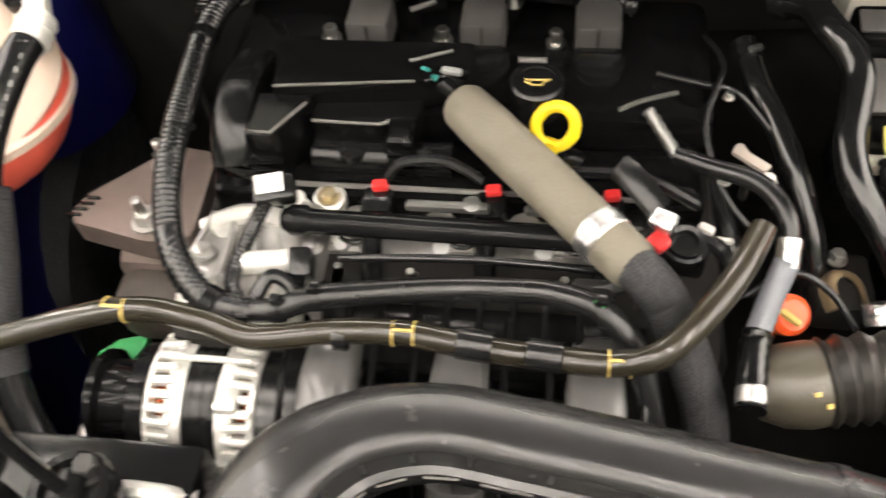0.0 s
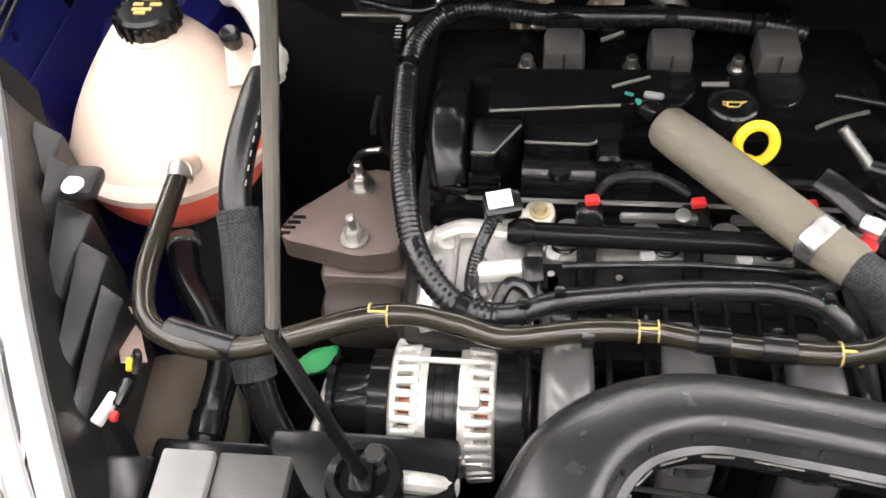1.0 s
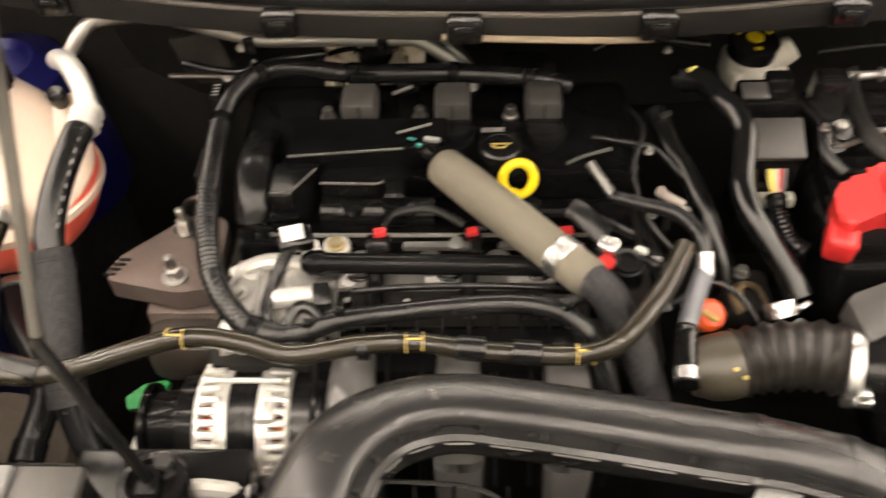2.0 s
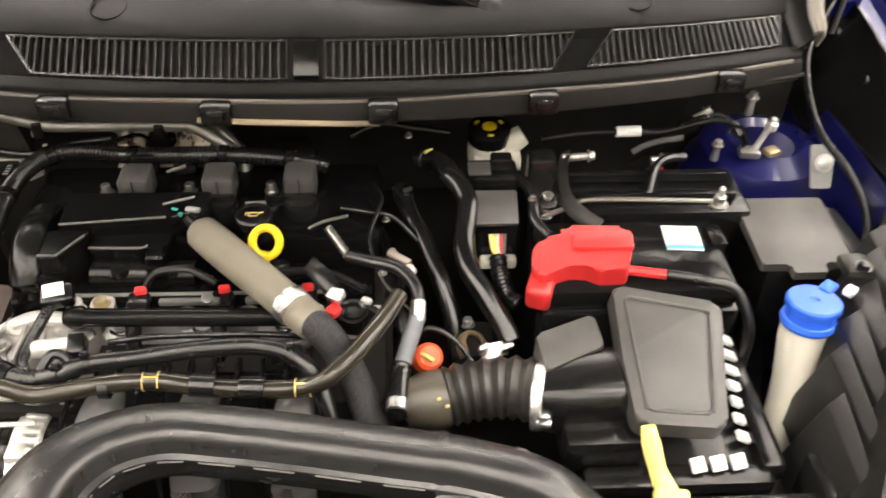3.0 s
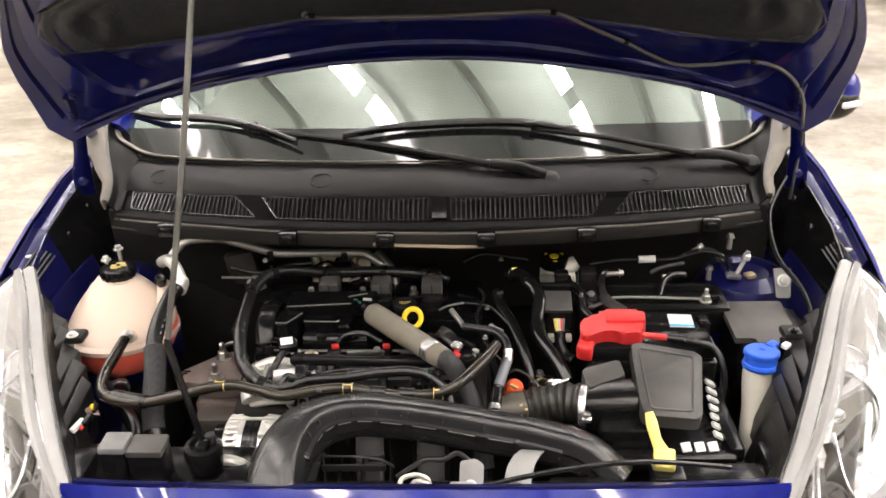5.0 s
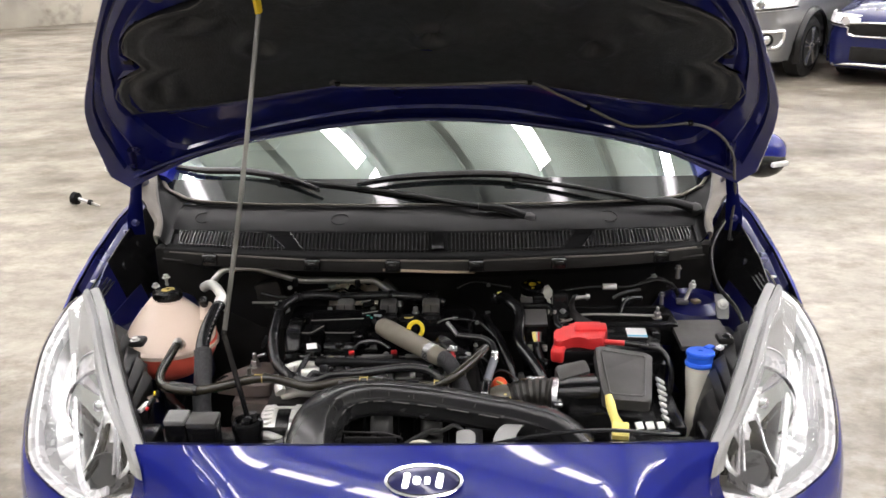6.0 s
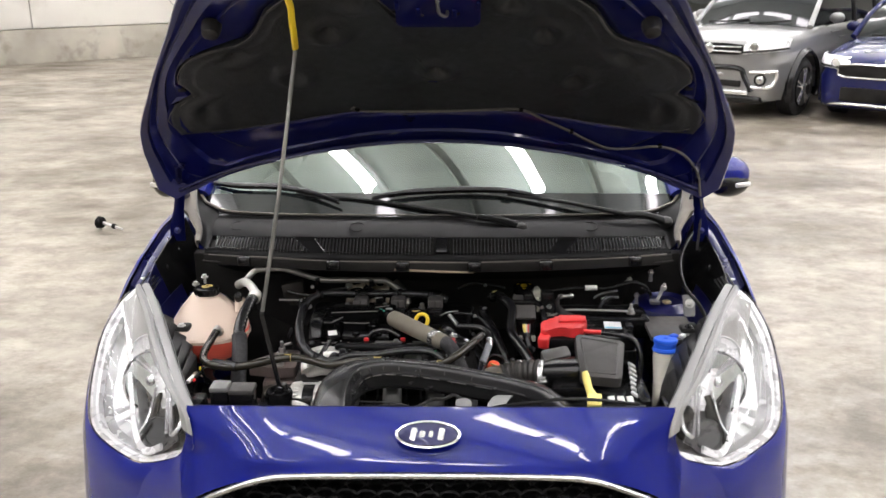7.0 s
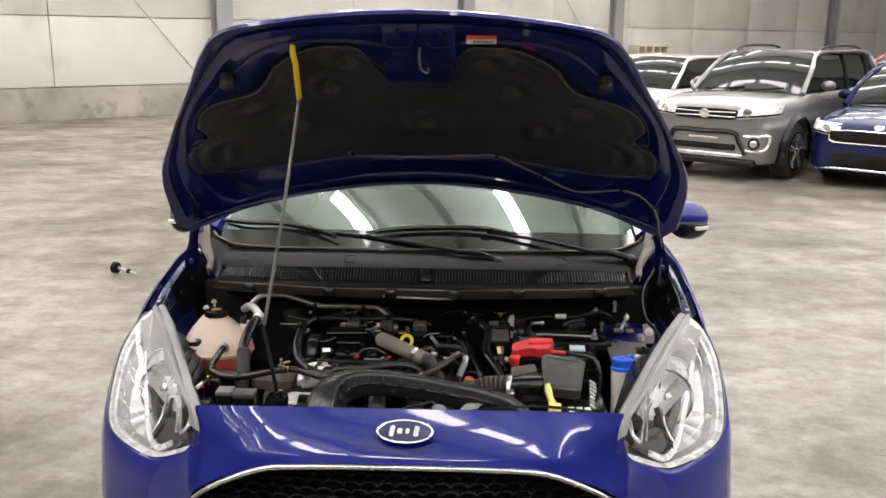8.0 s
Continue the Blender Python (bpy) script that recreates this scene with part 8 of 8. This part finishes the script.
part("alloy_end", bm, ALUPALE, acl, "bare alloy end fitting")
bm = NB()
tube(bm, [V(-0.475, 0.558, 0.906), V(-0.476, 0.53, 0.902)], 0.0155, 16, 2)
for k in range(3):
    lathe(bm, V(-0.4755, 0.555 - k * 0.009, 0.905 - k * 0.002), (0, -1, -0.25), [(0, 0.0155), (0.002, 0.017), (0.004, 0.0155)], 18)
part("crimp", bm, ALUPALE, acl)
bm = NB()
tube(bm, [V(-0.476, 0.535, 0.903), V(-0.481, 0.508, 0.898), V(-0.488, 0.46, 0.88), V(-0.49, 0.424, 0.86), V(-0.487, 0.405, 0.844)], 0.0145, 16, 6)
part("hose", bm, RUBBER, acl)
bm = NB()
tube(bm, [V(-0.488, 0.413, 0.85), V(-0.484, 0.397, 0.837), V(-0.478, 0.362, 0.81), V(-0.473, 0.323, 0.78), V(-0.466, 0.297, 0.757)], 0.0185, 18, 6, ribs=0.04, pitch=0.005)
part("braid", bm, BRAID, acl, "black braided sleeve")
bm = NB()
tube(bm, [V(-0.467, 0.30, 0.76), V(-0.457, 0.278, 0.73), V(-0.44, 0.255, 0.70), V(-0.42, 0.225, 0.66)], 0.0145, 16, 6)
part("lower_hose", bm, RUBBER, acl)
for k in range(9):
    f = k / 8
    bm = NB()
    p = V(-0.469, 0.52, 0.911).lerp(V(-0.477, 0.425, 0.872), f) + V(0, 0, 0.004 * math.sin(f * 3.1))
    box(bm, p, (0.0013, 0.0055, 0.001), 0.0003, (28, 20, 4))
    part("print_dash", bm, FLANGE, acl)
th = thing("tank_hose", (-0.541, 0.377, 0.72), "black coolant hose under the tank", "hose")
bm = NB()
tube(bm, [V(-0.60, 0.486, 0.725), V(-0.577, 0.425, 0.72), V(-0.541, 0.377, 0.72), V(-0.517, 0.333, 0.716), V(-0.519, 0.274, 0.705), V(-0.53, 0.21, 0.67)], 0.0155)
part("pipe", bm, RUBBER, th)
bm = NB()
lathe(bm, (-0.519, 0.274, 0.705), (0.02, 0.9, 0.16), [(-0.012, 0.0155), (-0.011, 0.0172), (0.011, 0.0172), (0.012, 0.0155)], 18)
part("sleeve", bm, BLACK, th)
bm = NB()
lathe(bm, (-0.594, 0.47, 0.724), (0.35, -0.9, -0.05), [(-0.006, 0.0165), (-0.005, 0.018), (0.005, 0.018), (0.006, 0.0165)], 20)
box(bm, (-0.613, 0.476, 0.73), (0.014, 0.008, 0.008), 0.002, (0, 0, 20))
solo("hose_clamp", bm, FOIL, "bright spring clamp on the tank hose", "clamp")
hose("metal_line", [V(-0.44, 0.60, 0.70), V(-0.42, 0.59, 0.74), V(-0.395, 0.585, 0.752)], 0.004, STEEL, "thin bent metal line", "pipe")
hose("washer_line", [V(-0.47, 0.30, 0.62), V(-0.44, 0.27, 0.66), V(-0.425, 0.285, 0.68), V(-0.42, 0.34, 0.68)], 0.006, ALUPALE, "pale thin pipe beside the pulley", "pipe")

# ---- lamp backs and front carrier ----
SLATS = material("matte grey black plastic", (0.014, 0.014, 0.014), 0.36, bump=0.1, scale=60, dust=0.015)
for sx in (-1, 1):
    lb = thing("lamp_back", (sx * 0.63, 0.3, 0.7), "ribbed black plastic back of the headlight", "lamp housing", "lamp backs")
    line = smooth_path([V(0.525, 0.082, 0.822), V(0.56, 0.14, 0.848), V(0.632, 0.28, 0.888), V(0.72, 0.465, 0.912), V(0.778, 0.575, 0.925)], 6)
    bm = NB()
    sheet(bm, [[flip(p + V(0.004, -0.003, 0.001), sx) for p in line], [flip(p + V(-0.005, 0.003, 0.004), sx) for p in line], [flip(p + V(-0.012, 0.007, 0.002), sx) for p in line], [flip(p + V(-0.015, 0.009, -0.006), sx) for p in line]], 0.0015)
    part("edge_flange", bm, FLANGE, lb, "pale grey flange along the lamp edge")
    bm = NB()
    rows = []
    for k, p in enumerate(line[:20]):
        f = k / 19
        rows.append([flip(p + V(-0.013, 0.008, -0.004), sx), flip(p + V(-0.017, 0.012, -0.03), sx), flip(p + V(-0.022, 0.02, -0.062), sx), flip(p + V(-0.016, 0.015, -0.12), sx), flip(p + V(0.0, 0.0, -0.2), sx)])
    sheet(bm, rows, 0.004)
    part("shell", bm, SLATS, lb)
    slats = ((0.705, 0.46, 0.53), (0.675, 0.40, 0.49), (0.65, 0.345, 0.45), (0.617, 0.28, 0.40), (0.59, 0.23, 0.36), (0.57, 0.19, 0.325), (0.55, 0.15, 0.27))
    for (xo, y9, y8), (xi, ya, yb) in list(zip(slats, slats[1:]))[:6 if sx > 0 else 5]:
        za = np.interp(ya * 0.65 + yb * 0.35, (0.118, 0.283, 0.48), (0.838, 0.895, 0.912)) - 0.044
        zb = za + 0.012
        xa, xb = (min(xo - 0.003, np.interp(y, (0.082, 0.14, 0.28, 0.465, 0.6), (0.525, 0.56, 0.632, 0.72, 0.79)) - 0.012) for y in (ya, yb))
        bm = NB()
        top = [V(max(xa, xi + 0.003), ya, za), V(xb, yb + 0.006, zb), V(xi, yb, zb - 0.014), V(xi - 0.002, ya + 0.006, za - 0.014)]
        vs = [bm.verts.new(flip(p, sx)) for p in top] + [bm.verts.new(flip(p - V(-0.012 if sx < 0 else 0.022, -0.012, 0.11), sx)) for p in top]
        for f in ((0, 1, 2, 3), (7, 6, 5, 4), (0, 4, 5, 1), (1, 5, 6, 2), (2, 6, 7, 3), (3, 7, 4, 0)):
            bm.faces.new([vs[q] for q in f])
        bmesh.ops.bevel(bm, geom=list(bm.edges), offset=0.0022, segments=2, affect="EDGES", profile=0.5)
        part("slat", bm, SLATS, lb)
    bm = NB()
    box(bm, flip(V(0.63, 0.425, 0.866), sx), (0.034, 0.036, 0.016), 0.007)
    part("ear", bm, GREY, lb)
    bm = NB()
    bolt(bm, flip(V(0.632, 0.415, 0.874), sx), 0.007, 0.005)
    part("ear_bolt", bm, ALUPALE if sx < 0 else BLACK, lb)

carrier = thing("front_carrier", (0, 0.13, 0.6), "black plastic front carrier with pockets behind the nose panel", "carrier", kind="structure")
bm = NB()
box(bm, (0, 0.125, 0.745), (0.94, 0.07, 0.05), 0.008)
part("beam", bm, BLACK, carrier)
for c, s in (((-0.485, 0.182, 0.745), (0.10, 0.10, 0.05)), ((-0.36, 0.2, 0.74), (0.16, 0.10, 0.045)), ((0.46, 0.17, 0.74), (0.14, 0.07, 0.05)), ((-0.544, 0.165, 0.765), (0.06, 0.075, 0.07)), ((0.25, 0.13, 0.765), (0.12, 0.05, 0.03)), ((0.56, 0.2, 0.74), (0.06, 0.09, 0.07)), ((0.0, 0.14, 0.735), (0.22, 0.05, 0.04))):
    bm = NB()
    box(bm, c, s, 0.006)
    part("pocket", bm, BLACK, carrier)
bm = NB()
box(bm, (-0.474, 0.172, 0.829), (0.041, 0.043, 0.012), 0.003)
part("grey_cover", bm, GREYPALE, carrier, "flat grey plastic cover")
bm = NB()
box(bm, (-0.425, 0.173, 0.823), (0.056, 0.045, 0.012), 0.003)
part("grey_cover", bm, LIDGREY, carrier)
for c, size in (((-0.474, 0.172, 0.79), (0.039, 0.041, 0.066)), ((-0.425, 0.173, 0.787), (0.054, 0.043, 0.06))):
    bm = NB()
    box(bm, c, size, 0.003)
    part("cover_post", bm, BLACK, carrier)
bm = NB()
bolt(bm, (-0.338, 0.206, 0.806), 0.0085, 0.011, stud=0.0)
part("carrier_bolt", bm, GREY, carrier)
latchm = thing("bonnet_latch", (0, 0.1, 0.76), "steel bonnet latch on the front carrier", "latch")
bm = NB()
box(bm, (0.06, 0.10, 0.775), (0.04, 0.03, 0.06), 0.004)
tube(bm, [V(-0.02, 0.11, 0.78), V(-0.01, 0.115, 0.80), V(0.01, 0.11, 0.80), V(0.02, 0.10, 0.78)], 0.006, 8, 5)
part("plate", bm, ALU, latchm)
bm = NB()
tube(bm, [V(0.08, 0.105, 0.80), V(0.2, 0.125, 0.815), V(0.33, 0.145, 0.815), V(0.46, 0.15, 0.80)], 0.004, 8)
solo("latch_cable", bm, RUBBER, "black latch cable along the carrier", "cable")
bm = NB()
sheet(bm, [[p + V(0, 0, 0), p + V(0.042, 0.004, 0)] for p in (V(0.152, 0.195, 0.80), V(0.138, 0.175, 0.803), V(0.128, 0.158, 0.798), V(0.122, 0.14, 0.786), V(0.118, 0.118, 0.78))], 0.004)
strap = thing("duct_bracket", (0.14, 0.14, 0.78), "pale grey strap bracket holding the intake duct", "bracket")
part("strap", bm, GREYPALE, strap)
bm = NB()
bolt(bm, (0.139, 0.126, 0.786), 0.007, 0.006)
part("strap_bolt", bm, STEEL, strap)
# hook, plate and ribs of the latch and carrier
bm = NB()
tube(bm, [V(-0.035, 0.118, 0.775), V(-0.032, 0.132, 0.792), V(-0.01, 0.138, 0.796), V(0.008, 0.132, 0.792), V(0.012, 0.12, 0.785), V(0.03, 0.118, 0.785)], 0.0045, 8, 5, flat=0.7)
part("hook", bm, MILK, latchm, "cream latch hook")
bm = NB()
prism(bm, round_poly([(-0.018, -0.02), (0.018, -0.02), (0.02, 0.025), (0.008, 0.034), (-0.016, 0.03)], 0.005), 0.005, pose(0.072, 0.135, 0.785, 40, 0, 0), 0.001)
part("side_plate", bm, GREYPALE, latchm)
bm = NB()
bolt(bm, (0.072, 0.126, 0.786), 0.006, 0.006, (0, -0.6, 0.8))
part("plate_bolt", bm, STEEL, latchm)
bm = NB()
tube(bm, [V(-0.04, 0.14, 0.79), V(0.0, 0.165, 0.80), V(0.03, 0.16, 0.806), V(0.055, 0.17, 0.81), V(0.085, 0.15, 0.79)], 0.004, 8, 5)
part("spring_wire", bm, GREY, latchm)
for x in (-0.165, -0.132, -0.098, -0.052):
    bm = NB()
    box(bm, (x, 0.165, 0.752), (0.003, 0.085, 0.04), 0.001)
    part("carrier_rib", bm, BLACK, carrier)
bm = NB()
tube(bm, [V(-0.168, 0.212, 0.771), V(-0.09, 0.208, 0.771), V(-0.06, 0.196, 0.771), V(-0.048, 0.185, 0.771)], 0.0022, 6, 3)
part("carrier_edge", bm, GREY, carrier)
for x0, x1, y in ((-0.16, -0.06, 0.18), (0.16, 0.34, 0.115), (0.36, 0.47, 0.12)):
    bm = NB()
    box(bm, ((x0 + x1) / 2, y, 0.774), (x1 - x0, 0.004, 0.012), 0.001)
    part("carrier_rib", bm, GREY, carrier)

bm = NB()
lathe(bm, (-0.585, 0.30, 0.635), (0.25, -0.15, 1), [(-0.05, 0.07), (0.0, 0.078), (0.03, 0.07), (0.045, 0.045), (0.05, 0)], 28)
solo("liner_pad", bm, material("brown felt", (0.15, 0.125, 0.10), 0.85, bump=0.9, scale=30, vary=0.35), "brown felt liner pad deep beside the headlight", "pad")
plug = thing("white_plug", (-0.535, 0.215, 0.8), "white plug with a red lock and a black lead", "plug")
bm = NB()
box(bm, (-0.537, 0.208, 0.822), (0.009, 0.028, 0.009), 0.002, (10, 0, -22))
part("body", bm, WHITE, plug)
bm = NB()
box(bm, (-0.526, 0.222, 0.824), (0.010, 0.024, 0.010), 0.003, (10, 0, -15))
part("socket", bm, BLACK, plug)
bm = NB()
box(bm, (-0.528, 0.202, 0.822), (0.006, 0.008, 0.006), 0.0015)
part("lock", bm, RED, plug)
bm = NB()
tube(bm, [V(-0.52, 0.236, 0.828), V(-0.521, 0.25, 0.83), V(-0.53, 0.262, 0.82), V(-0.55, 0.27, 0.78), V(-0.57, 0.27, 0.72)], 0.0035, 6)
part("lead", bm, RUBBER, plug)
bm = NB()
tube(bm, [V(-0.524, 0.238, 0.832), V(-0.527, 0.248, 0.833)], 0.0025, 6)
part("lead_mark", bm, YELLOW, plug)
plug.location = V(-0.556, 0.236, 0.797)
bm = NB()
box(bm, (-0.575, 0.312, 0.797), (0.022, 0.075, 0.0025), 0.001, (-12, 30, 24))
solo("paper_tag", bm, material("pinkish paper", (0.45, 0.33, 0.28), 0.7, scale=40), "pinkish paper tag hanging beside the headlight", "tag")
# exhaust side behind the engine
heat = thing("heat_shield", (-0.17, 0.71, 0.8), "crumpled bright metal heat shield behind the engine", "heat shield")
bm = NB()
rng = random.Random(5)
rows = [[V(-0.262 + iu * 0.0065 + rng.uniform(-0.0015, 0.0015), 0.722 + iv * 0.006 + rng.uniform(-0.003, 0.003), 0.778 + iv * 0.0088 + 0.006 * math.sin(iu * 0.55 + iv * 0.3) + rng.uniform(-0.0035, 0.0035)) for iv in range(10)] for iu in range(20)]
sheet(bm, rows, 0.001)
part("sheet", bm, material("creased warm foil", (0.62, 0.54, 0.44), 0.3, metal=0.85, bump=0.6, scale=60, vary=0.4), heat, sharp=15)
bm = NB()
box(bm, (-0.196, 0.728, 0.848), (0.034, 0.022, 0.03), 0.004, (0, 35, 15))
part("plug", bm, BLACK, heat, "black sensor plug")
bm = NB()
tube(bm, [V(-0.205, 0.722, 0.848), V(-0.218, 0.72, 0.862), V(-0.238, 0.722, 0.858), V(-0.252, 0.73, 0.848)], 0.003, 8, 4)
part("sensor_lead", bm, RUBBER, heat)
bm = NB()
bolt(bm, (-0.252, 0.742, 0.862), 0.007, 0.006, (0, -0.6, 0.8))
part("shield_bolt", bm, ALUPALE, heat)
clip = thing("conduit_clip", (-0.374, 0.665, 0.82), "black clip with a printed label beside the conduit", "clip")
bm = NB()
box(bm, (-0.376, 0.664, 0.84), (0.014, 0.034, 0.016), 0.003)
part("body", bm, BLACK, clip)
for k in range(4):
    bm = NB()
    box(bm, (-0.376, 0.654 + k * 0.006, 0.8485), (0.0065, 0.002, 0.0008), 0)
    part("print_bar", bm, FLANGE, clip)
block = thing("firewall_casting", (-0.41, 0.75, 0.8), "dusty grey cast block with bright bolts below the cowl", "casting")
bm = NB()
box(bm, (-0.412, 0.757, 0.84), (0.065, 0.03, 0.06), 0.008, (0, -12, 0))
box(bm, (-0.40, 0.745, 0.812), (0.05, 0.02, 0.02), 0.005)
part("body", bm, material("dusty grey casting", (0.07, 0.064, 0.056), 0.6, bump=0.5, scale=60, vary=0.6), block)
for p, r in ((V(-0.353, 0.72, 0.866), 0.004), (V(-0.378, 0.72, 0.826), 0.005)):
    bm = NB()
    bolt(bm, p, r, r, (0.2, -0.6, 0.8), stud=r)
    part("bolt", bm, ALUPALE, block)
bm = NB()
cyl(bm, (-0.45, 0.722, 0.826), (-0.382, 0.72, 0.826), 0.003, None, 8)
part("rod", bm, STEEL, block)
bm = NB()
box(bm, (-0.368, 0.715, 0.806), (0.024, 0.012, 0.012), 0.004, (0, -20, 10))
part("lug", bm, ALUPALE, block)
ringstay = thing("steel_stay", (-0.405, 0.625, 0.70), "narrow dark steel stay beside the wiring conduit", "stay")
bm = NB()
box(bm, (-0.405, 0.625, 0.765), (0.006, 0.05, 0.014), 0.002)
part("blade", bm, GREY, ringstay)
bm = NB()
cyl(bm, (-0.405, 0.64, 0.762), (-0.405, 0.645, 0.68), 0.004, None, 8)
part("foot", bm, DARK, ringstay)
bm = NB()
sheet(bm, [[V(x, y + 0.2 * x * x, z) for x in np.linspace(-0.66, 0.66, 15)] for y, z in ((0.63, 0.948), (0.70, 0.925), (0.765, 0.90), (0.80, 0.86), (0.81, 0.70))], 0.003)
part("bulkhead", bm, material("dusty dark bulkhead", (0.013, 0.012, 0.011), 0.6, bump=0.4, scale=12, vary=0.6), bay, "dusty dark bulkhead below the cowl")
bm = NB()
tube(bm, [cowl_front(x) + V(0, -0.018, -0.03 - 0.004 * math.sin(x * 9)) for x in np.linspace(-0.11, 0.1, 12)], 0.0035, 8, 3, flat=0.6)
solo("bulkhead_seal", bm, material("dusty brown seal", (0.2, 0.155, 0.105), 0.6, scale=40, vary=0.5), "dusty brown rubber seal below the cowl", "seal")

# black liners and lines along the inner wings
spots = ((0.46, 0.85, -0.07), (0.53, 0.876, -0.035), (0.60, 0.90, -0.006), (0.70, 0.932, 0), (0.80, 0.952, 0), (0.90, 0.967, 0), (1.0, 0.98, 0))
bm = NB()
sheet(bm, [[V(-0.79 - dx, y, z0 + 0.012), V(-0.783 - dx, y, z0 - 0.012), V(-0.762 - dx, y, z0 - 0.07), V(-0.735 - dx, y, z0 - 0.15)] for y, z0, dx in spots[:4]], 0.004)
part("upper_wing", bm, BLUEIN, bay, "dark blue upper inner wing")
for sx in (-1, 1):
    bm = NB()
    sheet(bm, [[V(sx * (0.79 + dx), y, z0 + 0.012), V(sx * (0.783 + dx), y, z0 - 0.012), V(sx * (0.762 + dx), y, z0 - 0.07), V(sx * (0.735 + dx), y, z0 - 0.15)] for y, z0, dx in spots[3 if sx < 0 else 0:]], 0.004)
    liner = thing("wing_liner", (sx * 0.74, 0.8, 0.85), "black plastic liner along the inner wing", "liner", "wing liners")
    part("panel", bm, BLACK, liner)
    for y, z in ((0.76, 0.932), (0.87, 0.95)):
        bm = NB()
        lathe(bm, (sx * 0.772, y, z - 0.02), (-sx, 0, 0.3), [(0, 0.009), (0.003, 0.008), (0.004, 0.004), (0.004, 0)], 14)
        part("push_pin", bm, BLACK, liner)
hose("wing_cable", [V(0.745, 0.86, 0.985), V(0.70, 0.80, 0.93), V(0.69, 0.70, 0.88), V(0.715, 0.62, 0.85), V(0.72, 0.56, 0.82), V(0.69, 0.50, 0.79)], 0.0055, RUBBER, "black cable drooping along the inner wing", "cable")

# pipe stub, hose clamps, plugs and wires behind and beside the engine
bm = NB()
tube(bm, [V(-0.118, 0.712, 0.885), V(-0.102, 0.70, 0.872), V(-0.086, 0.69, 0.852), V(-0.08, 0.68, 0.83)], 0.011, 12, 5)
solo("exhaust_pipe_stub", bm, STEEL, "bright bent metal pipe stub behind the engine", "pipe")
bm = NB()
box(bm, (-0.018, 0.695, 0.85), (0.05, 0.03, 0.03), 0.006)
solo("wire_plug", bm, BLACK, "black square wire plug behind the engine", "plug", "wire plugs")
bm = NB()
box(bm, (-0.155, 0.668, 0.848), (0.028, 0.018, 0.02), 0.004, (0, 0, 15))
solo("wire_plug", bm, BLACK, "black square wire plug behind the engine", "plug", "wire plugs")
clampg = thing("spring_clamp", (0.222, 0.39, 0.77), "bright spring clamp on the heater hose end", "clamp")
bm = NB()
lathe(bm, (0.223, 0.395, 0.775), (0.1, -0.4, -0.3), [(-0.008, 0.0165), (0.008, 0.0165)], 18)
part("band", bm, FOIL, clampg)
for dx in (-0.012, 0.014):
    bm = NB()
    box(bm, (0.223 + dx, 0.385, 0.792), (0.014, 0.006, 0.012), 0.002, (20, 0, 30))
    part("ear", bm, FOIL, clampg)
for name, pts, r in (("injector_wire", [V(-0.20, 0.40, 0.80), V(-0.15, 0.395, 0.812), V(-0.09, 0.40, 0.808), V(-0.03, 0.395, 0.812), V(0.03, 0.40, 0.80)], 0.0035),
                     ("engine_wire", [V(0.09, 0.62, 0.85), V(0.10, 0.57, 0.86), V(0.085, 0.52, 0.845), V(0.10, 0.47, 0.82), V(0.13, 0.44, 0.80)], 0.0026),
                     ("engine_wire", [V(0.05, 0.58, 0.842), V(0.085, 0.56, 0.85), V(0.115, 0.56, 0.84), V(0.15, 0.54, 0.81)], 0.003),
                     ("engine_wire", [V(0.27, 0.62, 0.86), V(0.285, 0.575, 0.865), V(0.285, 0.54, 0.85), V(0.30, 0.52, 0.84)], 0.0075),
                     ("engine_wire", [V(0.12, 0.40, 0.78), V(0.15, 0.41, 0.80), V(0.18, 0.40, 0.79), V(0.20, 0.38, 0.77)], 0.003),
                     ("firewall_wire", [V(-0.42, 0.70, 0.86), V(-0.36, 0.695, 0.85), V(-0.31, 0.70, 0.862), V(-0.25, 0.70, 0.87)], 0.0045),
                     ("firewall_wire", [V(0.06, 0.70, 0.87), V(0.10, 0.705, 0.885), V(0.15, 0.70, 0.88), V(0.19, 0.705, 0.87)], 0.005)):
    hose(name, pts, r, RUBBER, "thin black wire among the engine's hoses", "cable")
for p in ((0.105, 0.55, 0.845), (0.10, 0.475, 0.826), (0.283, 0.56, 0.866), (0.135, 0.665, 0.89), (-0.335, 0.697, 0.858)):
    bm = NB()
    bolt(bm, p, 0.0035, 0.005)
    solo("small_bolt", bm, STEEL, "small bright bolt among the engine's wires", "bolt", "small bolts")
